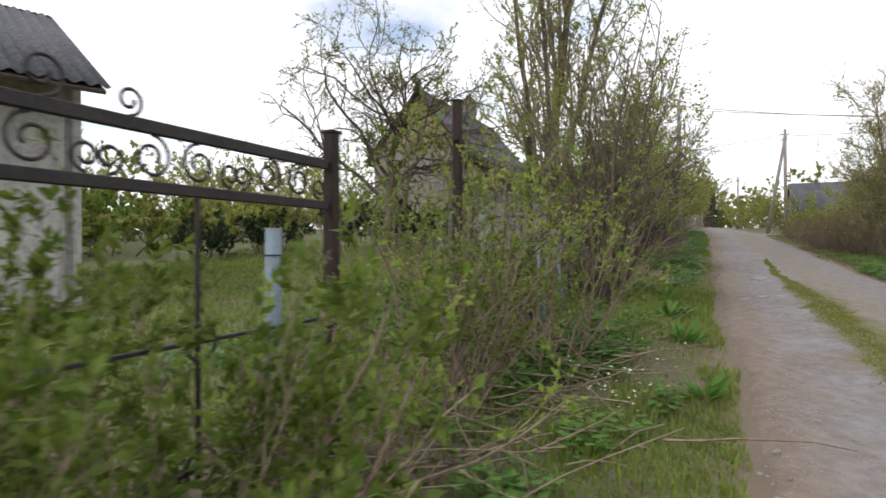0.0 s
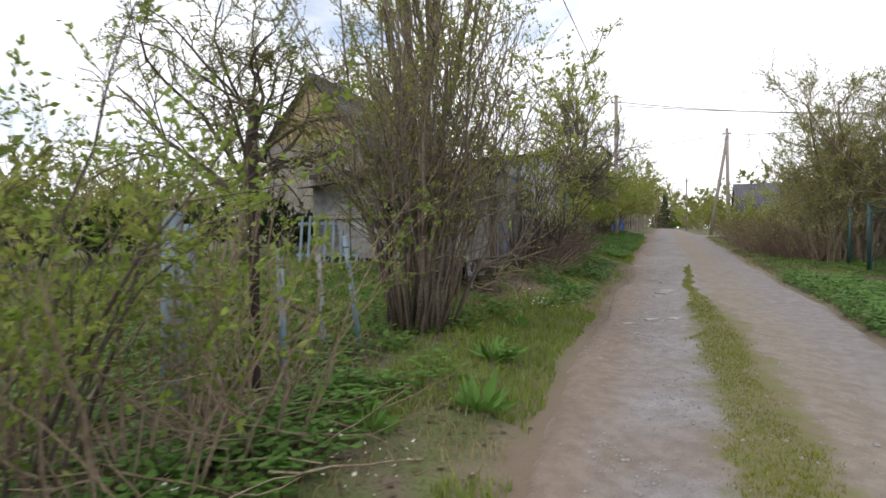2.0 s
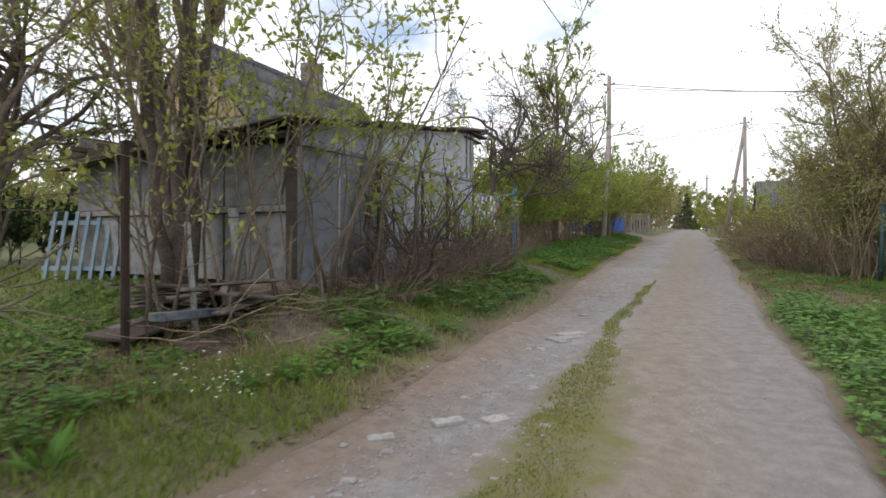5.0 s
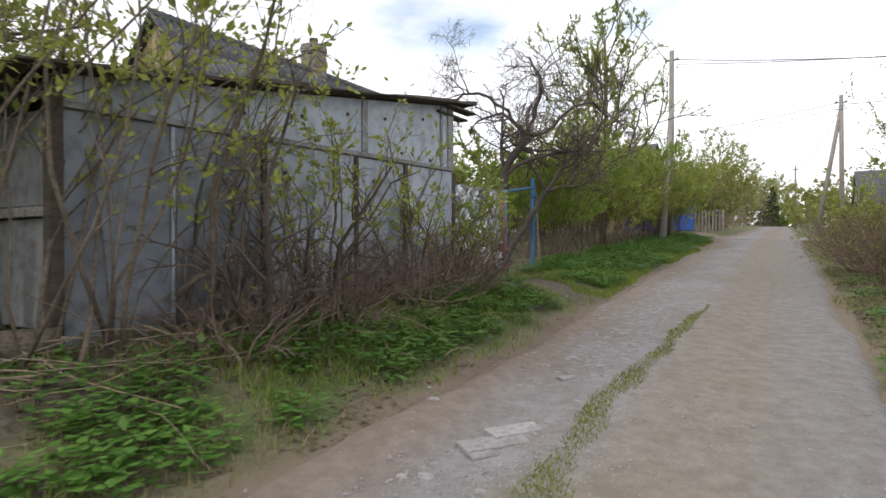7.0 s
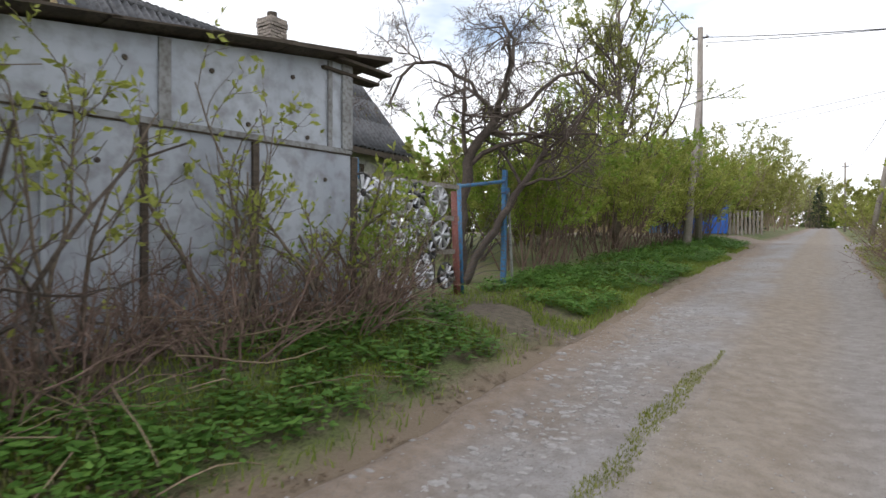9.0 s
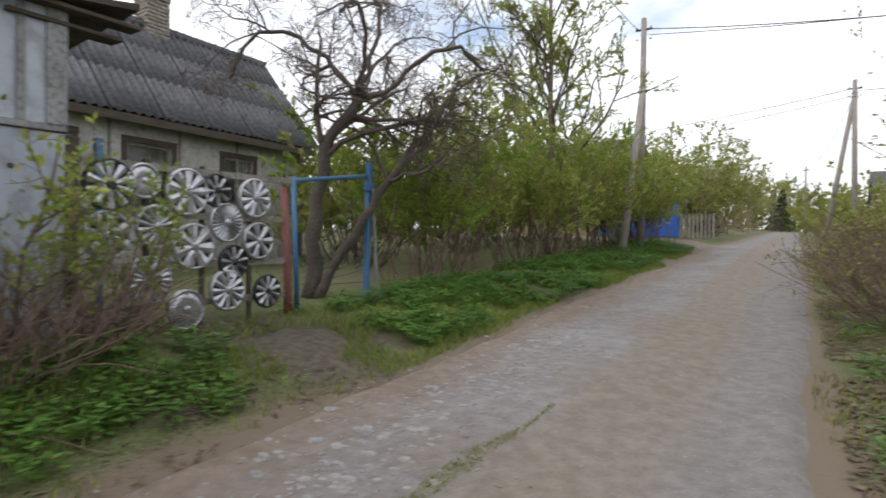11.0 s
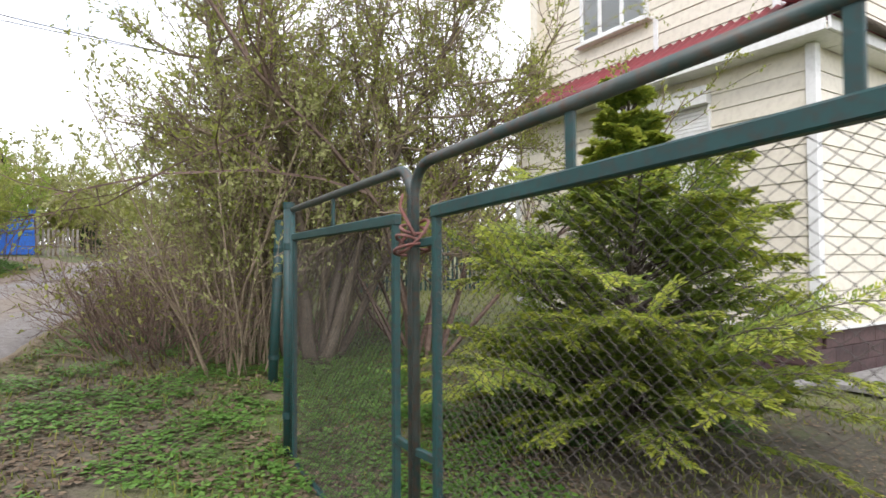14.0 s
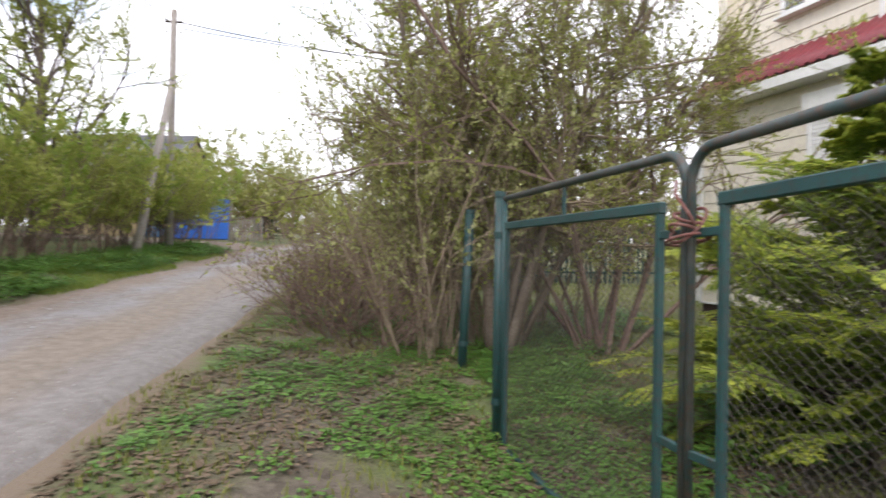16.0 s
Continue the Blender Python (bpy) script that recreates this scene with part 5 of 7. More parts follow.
def lathe(profile, n=40):
    """A disc turned about local x from (radius, x) pairs."""
    g = Geo()
    a = np.arange(n) * 2 * math.pi / n
    pr = np.array(profile, float)
    V = np.stack([np.stack([np.full(n, x), r * np.cos(a), r * np.sin(a)], 1) for r, x in pr])
    k, m = len(pr), n
    i = np.arange(k - 1)[:, None] * m
    j = np.arange(m)[None]
    j2 = (j + 1) % m
    return g.add(V.reshape(-1, 3), np.stack([i + j, i + j2, i + m + j2, i + m + j], -1).reshape(-1, 4))


def spoke(r0, r1, w0, w1, x0, x1, ridge):
    v = [(x0, -w0, r0), (x0, w0, r0), (x1, w1, r1), (x1, -w1, r1), (x0 + ridge, 0, r0 + 0.01), (x1 + ridge, 0, r1 - 0.005)]
    v += [(-0.005, -w0, r0), (-0.005, w0, r0), (-0.005, w1, r1), (-0.005, -w1, r1)]
    return Geo().add(v, [(0, 4, 5, 3), (4, 1, 2, 5), (0, 3, 9, 6), (1, 7, 8, 2)], [(0, 1, 4), (3, 5, 2), (0, 6, 7), (0, 7, 1), (3, 2, 8), (3, 8, 9)])


def wheel_cover(y, z, r, spokes, wide, label, dark=False, plain=False, turn=0.0, lean=0.0):
    ob = thing("wheel_cover", label, "wheel cover", pose(FX + 0.045, y, z, turn, lean, 0), "wheel covers on the fence")
    part("backing", lathe([(0.0, 0.0), (r * 0.9, 0.0), (r * 0.97, 0.004)]), M_SILVER if plain else M_BLACK_PLASTIC, ob)
    part("rim", lathe([(r * 0.86, 0.004), (r * 0.88, 0.022), (r * 0.95, 0.026), (r, 0.012), (r, -0.012)], 48), M_BLACK_PLASTIC if dark else M_SILVER, ob, smooth=True)
    part("hub", lathe([(r * 0.2, 0.012), (r * 0.19, 0.034), (r * 0.12, 0.04), (0.0, 0.041)], 24), M_BLACK_PLASTIC if dark else M_SILVER, ob, smooth=True)
    if plain:
        part("dish", lathe([(r * 0.84, 0.008), (r * 0.7, 0.026), (r * 0.45, 0.03), (r * 0.2, 0.024)], 48), M_SILVER, ob, smooth=True)
    for k in range(spokes):
        s = part("spoke", spoke(r * 0.17, r * 0.9, r * 0.07 * wide, r * 0.17 * wide, 0.02, 0.016, 0.016), M_SILVER, ob)
        s.matrix_local = pose(0, 0, 0, 360 * k / spokes)


for yy, zz, rr_, ns, wd, dk, pl, lab in [
        (17.4, 2.44, 0.215, 10, 1.0, True, False, "silver ten-spoke wheel cover with a black rim and hub"), (17.68, 2.5, 0.15, 0, 1, False, True, "small plain silver wheel trim ring"),
        (18.09, 2.44, 0.215, 9, 1.35, False, False, "silver wheel cover with nine broad spokes"), (18.4, 2.48, 0.16, 8, 0.8, True, False, "dark wheel cover with eight thin spokes"),
        (18.85, 2.44, 0.2, 11, 1.1, False, False, "silver wheel cover with eleven spokes"), (17.38, 2.04, 0.2, 7, 1.5, False, False, "silver wheel cover with seven wide spokes"),
        (17.8, 2.12, 0.19, 14, 0.7, False, False, "silver wheel cover with many thin spokes"), (18.51, 2.18, 0.19, 24, 0.5, False, False, "silver wheel cover with a fan of fine ribs"),
        (18.16, 1.95, 0.215, 7, 1.7, False, False, "silver wheel cover with seven flared spokes"), (18.9, 2.01, 0.19, 7, 1.3, False, False, "silver wheel cover with twin-edged spokes"),
        (17.74, 1.66, 0.21, 20, 0.7, False, False, "dull silver wheel cover with twenty ribs"), (18.53, 1.53, 0.2, 12, 0.9, False, False, "silver wheel cover with twelve straight spokes"),
        (18.09, 1.38, 0.185, 0, 1, False, True, "plain dished silver wheel cover"), (19.02, 1.49, 0.175, 10, 0.8, True, False, "black-rimmed wheel cover with ten spokes"),
        (18.6, 1.8, 0.17, 9, 0.6, True, False, "dark wheel cover behind the others")]:
    wheel_cover(yy, zz, rr_, ns, wd, lab, dk, pl, 17 * yy * 10 % 40, 0)


def blue_gateway():
    ob = thing("pipe_gateway", "old blue pipe gateway strung with slack wires", "gate", pose(FX, 0, 0))
    za, zb = gz(FX, 19.5) - 0.05, gz(FX, 20.75) - 0.05
    part("post", Geo().pipe([(0, 19.5, za), (-0.02, 19.44, 2.72)], 0.03, 9), M_BLUE_OLD, ob, smooth=True)
    part("post", Geo().box((0.0, 20.72, (zb + 3.04) / 2), (0.07, 0.07, 3.04 - zb), 0, -1.5), M_BLUE_OLD, ob)
    part("prop", Geo().pipe([(0.1, 20.82, zb), (0.06, 20.74, 2.7)], 0.022, 8), M_GREY_POST, ob)
    part("top_bar", Geo().pipe([(-0.02, 19.44, 2.68), (0, 20.7, 2.86)], 0.026, 8), M_BLUE_OLD, ob)
    part("latch", Geo().box((0.02, 20.72, 2.72), (0.1, 0.12, 0.1)), M_BLUE_OLD, ob)
    for k in range(9):
        t = k / 8
        y0, z0 = 20.66, 2.75 - 1.25 * t
        part("wire", Geo().pipe([(0, y0, z0), (0.0, (y0 + 19.55) / 2, (z0 + 1.75) / 2 - 0.12), (0, 19.55, 1.9 - 0.5 * t)], 0.004, 4), M_CABLE, ob)


blue_gateway()

# ---- utility poles and cables ----


def utility_pole(x, y, top, lean, strut, label, r=0.12):
    z0 = gz(x, y) - 0.3
    ob = thing("utility_pole", label, "utility pole", pose(x, y, z0), "utility poles")
    h = top - z0
    part("shaft", Geo().tubes(np.array([[(0, 0, 0), (lean[0] / 2, lean[1] / 2, h / 2), (*lean, h)]]), np.array([[r, r * 0.85, r * 0.7]]), 12), M_POLE, ob, smooth=True)
    if strut:
        part("strut", Geo().tubes(np.array([[(strut[0], strut[1], 0), (lean[0] * 0.8, lean[1] * 0.8, h * strut[2])]]), np.array([[r * 0.95, r * 0.7]]), 12), M_POLE, ob, smooth=True)
        for k in (0, 1):
            part("binding", Geo().pipe([(lean[0] * 0.8 + r * 1.2 * math.cos(a), lean[1] * 0.8 + r * 1.2 * math.sin(a), h * strut[2] - 0.15 * k - 0.05) for a in np.linspace(0, 6.283, 15)], 0.01, 4), M_WIRE, ob)
    part("bracket", Geo().box((lean[0], lean[1], h - 0.35), (0.5, 0.05, 0.05)), M_RUST, ob)
    for s in (-1, 1):
        for dz in (0.0, 0.35):
            part("insulator", lathe([(0.0, 0.0), (0.03, 0.0), (0.045, 0.03), (0.03, 0.07), (0.0, 0.075)], 12), M_WHITE, ob).matrix_local = pose(lean[0] + s * 0.2, lean[1], h - 0.32 - dz, 0, -90, 0)
    return ob


utility_pole(-1.2, 33.4, 9.05, (0.02, 0.0), (0.2, -3.0, 0.72), "weathered grey wooden utility pole with a leaning strut")
utility_pole(4.95, 43.6, 8.85, (-0.08, 0), (-1.1, 0.2, 0.93), "weathered wooden A-frame utility pole")
utility_pole(3.5, 71.0, 8.75, (0, 0), None, "thin far utility pole", 0.1)
utility_pole(16.5, 26.6, 6.0, (0, 0), None, "wooden utility pole in the neighbouring garden", 0.11)
utility_pole(-1.6, -16, 7.6, (0, 0), None, "wooden utility pole behind the garden fence", 0.11)


def cable(a, b, sag, r=0.012, label="black overhead power cable"):
    t = np.linspace(0, 1, 24)[:, None]
    p = np.array(a) * (1 - t) + np.array(b) * t
    p[:, 2:] -= sag * 4 * t * (1 - t)
    solo("overhead_cable", Geo().pipe(p, r, 5), M_CABLE, label, "cable", group="overhead cables")


cable((-1.0, 33.4, 8.7), (16.4, 26.6, 5.6), 0.5, 0.014)
cable((-1.0, 33.4, 8.52), (16.4, 26.6, 5.5), 0.32, 0.011)
cable((-1.35, 33.4, 8.7), (-1.5, -16, 7.2), 0.5)
cable((4.8, 43.6, 8.5), (-24, 52, 8.6), 0.7)
cable((4.8, 43.6, 8.2), (-24, 52, 8.2), 0.8, 0.01)
cable((4.95, 43.6, 8.5), (3.5, 71, 8.4), 0.7)
cable((4.95, 43.6, 8.4), (24, 36, 8.6), 0.6)

# ---- blue metal gate by the side road ----


def blue_gate():
    x, y = -1.28, 41.2
    ob = thing("metal_gate", "bright blue sheet-metal double gate with wooden posts", "gate", pose(x, y, gz(x, y) + 0.03, 0, 0, 20))
    for k in range(2):
        cx = -0.62 - k * 1.16
        leaf = part("leaf", Geo().box((cx, 0, 0.94), (1.12, 0.03, 1.74)), M_BLUE_METAL, ob)
        for dx in (-0.53, 0.53):
            part("stile", Geo().box((cx + dx, -0.025, 0.94), (0.05, 0.03, 1.74)), M_BLUE_METAL, leaf)
        for z in (0.12, 0.94, 1.76):
            part("rail", Geo().box((cx, -0.028, z), (1.0, 0.03, 0.05)), M_BLUE_METAL, leaf)
    for px in (0.02, -2.46):
        part("post", Geo().box((px, 0, 0.95), (0.1, 0.1, 1.9)), M_GREY_WOOD, ob)
    for k in range(2):
        part("fence_sheet", Geo().box((-2.75 - k * 0.42, 0.0, 0.85), (0.4, 0.02, 1.5)), M_BLUE_OLD, ob)
    for k in range(8):
        part("picket", Geo().box((0.2 + k * 0.16, 0.05, 0.55), (0.08, 0.02, 1.0 + 0.06 * (k % 3))), M_GREY_WOOD, ob)


blue_gate()

# ---- green wire-mesh gate ----
GP, GM, GR = np.array((5.59, 19.12)), np.array((5.82, 17.27)), np.array((6.17, 15.64))


def gate_leaf(a, b, hinge_first, label, rise=0.0):
    """One leaf from a to b: a pipe bow on top, an angle-iron frame inside it and diamond wire mesh."""
    d = b - a
    L = float(np.hypot(*d))
    rz = math.degrees(math.atan2(d[1], d[0]))
    z0 = gz(*a)
    z1 = gz(*b)
    ob = thing("gate_leaf", label, "gate", pose(a[0], a[1], 0, 0, 0, rz), "leaves of the green gate")
    top = 2.36
    lo = min(z0, z1) + 0.06
    r = 0.0195
    # bow: straight at the hinge end, rounded where the leaves meet
    m = L - 0.017
    arc = [(m - 0.1 + 0.1 * math.sin(t), 0, top - 0.1 + 0.1 * math.cos(t)) for t in np.linspace(0, math.pi / 2, 9)]
    line = [(0.05, 0, top - 0.005)] + arc + [(m, 0, lo)]
    if not hinge_first:
        line = [(L - p[0], p[1], p[2]) for p in line]
    radii = np.full((1, len(line)), r)
    radii[0, -1] = 0.0145
    radii[0, -2] = 0.0155
    part("pipe_bow", Geo().tubes(np.array(line)[None], radii, 12), M_PIPE, ob, "worn dark-green pipe bow", True)
    far = 0.05 if hinge_first else L - 0.05
    part("hinge_stile", Geo().pipe([(far, 0, lo), (far, 0, top - 0.005)], r * 0.8, 10), M_GREEN, ob, smooth=True)
    # inner frame
    i0, i1 = (0.1, L - 0.16) if hinge_first else (0.16, L - 0.1)
    zt, zb = top - 0.185, lo + 0.02
    for x in (i0, i1):
        part("frame_bar", Geo().box((x, 0, (zt + zb) / 2), (0.028, 0.03, zt - zb)), M_GREEN, ob)
    for z in (zt, zb):
        part("frame_bar", Geo().box(((i0 + i1) / 2, 0, z), (i1 - i0 + 0.04, 0.035, 0.045)), M_GREEN, ob)
    for f in ((0.45, 0.9) if not hinge_first else (0.5,)):
        x = i0 + (i1 - i0) * f
        part("strut", Geo().box((x, 0, (zt + top) / 2), (0.032, 0.012, top - zt)), M_GREEN, ob)
    inner = i1 if hinge_first else i0
    mid = m if hinge_first else L - m
    for z in (zt - 0.1, zt - 0.85):
        part("tie", Geo().box(((inner + mid) / 2, 0, z), (abs(mid - inner), 0.02, 0.03)), M_GREEN, ob)
    # woven diamond mesh, each wire a zigzag
    cell_w, cell_h = 0.023, 0.038
    n = int((i1 - i0 - 0.04) / cell_w)
    k = int((zt - zb - 0.05) / (cell_h / 2))
    zz = np.linspace(zb + 0.025, zt - 0.025, k + 1)
    lines = []
    for c in range(n + 1):
        x = i0 + 0.02 + c * (i1 - i0 - 0.04) / n
        sgn = np.where(np.arange(k + 1) % 2, 1, -1)
        sgn = sgn * (1 if c % 2 else -1)
        lines.append(np.stack([np.clip(x + sgn * cell_w * 0.5, i0 + 0.015, i1 - 0.015), 0.004 * sgn, zz], 1))
    P = np.stack(lines)
    part("wire_mesh", Geo().tubes(P, np.full(P.shape[:2], 0.0015), 3, False), M_WIRE, ob)
    # the leaf hangs askew: its top climbs towards the far end
    for o in ob.children:
        for vert in o.data.vertices:
            vert.co.z += rise * vert.co.x / L * (vert.co.z - lo) / (top - lo)
    return ob


gate_leaf(GP, GM, True, "green pipe gate leaf with diamond wire mesh")
gate_leaf(GM, GR, False, "green pipe gate leaf with diamond wire mesh, hanging askew", 0.1)


def gate_post(x, y, top, lean, r, label):
    z0 = gz(x, y) - 0.1
    ob = thing("gate_post", label, "post", pose(x, y, z0), "green gate posts")
    h = top - z0
    part("shaft", Geo().tubes(np.array([[(0, 0, 0), (lean[0] / 2, lean[1] / 2, h / 2), (*lean, h)]]), np.full((1, 3), r), 12), M_GREEN, ob, smooth=True)
    part("cap", Geo().tubes(np.array([[(lean[0], lean[1], h - 0.03), (lean[0], lean[1], h + 0.008)]]), np.full((1, 2), r * 1.12), 12), M_GREEN, ob)
    for z in (0.35, h - 0.28):
        part("hinge_band", Geo().tubes(np.array([[(lean[0] * z / h, lean[1] * z / h, z - 0.02), (lean[0] * z / h, lean[1] * z / h, z + 0.02)]]), np.full((1, 2), r * 1.15), 12), M_GREEN, ob)


gate_post(GP[0] - 0.01, GP[1] + 0.03, 2.4, (0, 0), 0.034, "dark green round steel gate post")
gate_post(5.62, 20.9, 2.42, (0.08, 0.12), 0.045, "dark green leaning steel post in the shrubs")
gate_post(GR[0] + 0.02, GR[1] - 0.05, 2.4, (0, 0), 0.034, "dark green round steel gate post")


def gate_tie():
    ob = thing("gate_tie", "rusty red wire looped round both gate leaves", "wire tie", pose(GM[0], GM[1], 2.13))
    for k in range(4):
        a = np.linspace(0, 2 * math.pi, 22)
        rx, ry = 0.045 + 0.009 * k, 0.058 + 0.008 * (k % 2)
        tilt = 0.05 * math.sin(k * 2.1)
        part("loop", Geo().pipe(np.stack([rx * np.cos(a), ry * np.sin(a), -0.025 * k + 0.02 * np.sin(a + k) + tilt * np.cos(a)], 1), 0.006, 6), M_RED_RUST, ob, smooth=True)
    part("tail", Geo().pipe([(-0.03, 0.03, 0.13), (-0.05, 0.0, 0.08), (-0.04, -0.06, 0.02), (-0.02, -0.08, -0.03)], 0.006, 6), M_RED_RUST, ob, smooth=True)


gate_tie()


def back_fence():
    ob = thing("picket_fence", "dark green metal picket fence across the back garden", "fence", pose(10.9, 30.0, gz(10.9, 30), 0, 0, 8))
    for k in range(34):
        part("picket", Geo().box((-3.4 + k * 0.14, 0, 0.75), (0.05, 0.02, 1.45)), M_GREEN, ob)
    for z in (0.3, 1.25):
        part("rail", Geo().box((-1.0, 0.02, z), (5.0, 0.03, 0.05)), M_GREEN, ob)


back_fence()

# ---- juniper behind the gate ----


def fans(geo, rng, pos, d, n, size):
    """Small pointed scale leaves lying in the plane across n."""
    m = len(pos)
    d = unit(d + rng.normal(0, 0.18, (m, 3)))
    side = unit(np.cross(d, n + rng.normal(0, 0.3, (m, 3))))
    up = np.cross(side, d)
    L = (size * rng.uniform(0.6, 1.3, m))[:, None]
    mid = pos + d * L * 0.45 + up * L * 0.05
    V = np.stack([pos, mid + side * L * 0.2, pos + d * L, mid - side * L * 0.2], 1)
    k = np.arange(m)[:, None] * 4
    geo.add(V.reshape(-1, 3), None, np.concatenate([k + [0, 1, 2], k + [0, 2, 3]]))


def juniper(x, y, h, rad, seed):
    """Whorls of branches, each a flat feather of sprays with drooping golden ends."""
    rng = np.random.default_rng(seed)
    ob = thing("juniper", "broad golden-green juniper with feathery layered sprays", "conifer shrub", pose(x, y, gz(x, y) - 0.05))
    part("trunk", Geo().tubes(np.array([[(0, 0, 0), (0.04, 0.02, h * 0.5), (0.0, 0.0, h * 0.95)]]), np.array([[0.05, 0.03, 0.008]]), 8), M_BARK, ob)
    tiers, n = 10, 230
    tier = np.minimum((tiers * rng.uniform(0, 1, n) ** 2.0).astype(int), tiers - 1)
    t = np.clip((tier + 0.3) / tiers + rng.normal(0, 0.025, n), 0.02, 0.97)
    a = (np.arange(n) * 2.39996 + rng.normal(0, 0.2, n)) % (2 * math.pi)
    base = np.stack([0.04 * np.cos(a), 0.04 * np.sin(a), 0.18 + t * (h * 0.93 - 0.18)], 1)
    dirs = np.stack([np.cos(a), np.sin(a), 0.3 + 0.8 * t + rng.normal(0, 0.2, n)], 1)
    L = rad * 1.22 * np.interp(t, [0, 0.2, 0.45, 0.6, 0.75, 1], [0.95, 1.08, 0.74, 0.4, 0.15, 0.03]) * rng.uniform(0.5, 1.1, n) * (1 + 0.12 * np.sin(2 * a + 1.7 * tier)) + 0.08
    P, R = grow(rng, base, dirs, L, np.full(n, 0.009), 8, 0.045, 0.03, 0.3)
    P[:, 5:, 2] -= L[:, None] * np.array([0.02, 0.06, 0.13])
    wood = Geo().tubes(P, R, 4, False)
    per = 22
    idx = np.repeat(np.arange(n), per)
    f = np.tile(np.linspace(0.3, 0.99, per), n) + rng.uniform(-0.015, 0.015, n * per)
    u = np.clip(f, 0, 0.999) * 7
    i = u.astype(int)
    w = (u - i)[:, None]
    pos = P[idx, i] * (1 - w) + P[idx, i + 1] * w
    along = unit(P[idx, i + 1] - P[idx, i])
    nrm = unit(np.array([0, 0, 1.0]) + rng.normal(0, 0.32, (n, 3)))[idx]
    sgn = np.tile(np.where(np.arange(per) % 2, 1.0, -1.0), n)[:, None]
    out = unit(along * 0.75 + sgn * unit(np.cross(nrm, along)) * 0.75 + rng.normal(0, 0.1, along.shape))
    sl = np.clip(0.3 * L[idx] * (1.1 - 0.7 * f), 0.07, 0.22) * rng.uniform(0.7, 1.2, len(idx))
    S, SR = grow(rng, pos, out, sl, np.full(len(idx), 0.003), 5, 0.05, -0.05, 0.4)
    wood.tubes(S, SR, 3, False)
    part("branchwork", wood, M_TWIG_DARK, ob)
    inner, tips = Geo(), Geo()
    sub = 9
    for k in range(sub):
        q = (k + 0.5) / sub * 3.98
        j = int(q)
        p = S[:, j] * (1 - (q - j)) + S[:, j + 1] * (q - j)
        ax = unit(S[:, j + 1] - S[:, j])
        for s in (-1, 1):
            d = unit(ax * 0.8 + s * unit(np.cross(nrm, ax)) * 0.7)
            reach = sl * 0.3 * (1.15 - 0.6 * k / sub)
            for c in range(3):
                at = p + d * (reach * c / 3)[:, None]
                gold = (f + 0.25 * k / sub + rng.normal(0, 0.14, len(f))) > 0.86
                fans(tips, rng, at[gold], d[gold], nrm[gold], 0.036)
                fans(inner, rng, at[~gold], d[~gold], nrm[~gold], 0.04)
    tagged(part("foliage", inner, M_JUNIPER, ob), kind="stuff")
    tagged(part("new_growth", tips, M_JUNIPER_TIP, ob, "yellow-green new growth at the spray ends"), kind="stuff")


juniper(7.87, 18.6, 2.8, 1.2, 31)

# ---- cream house behind the gate ----


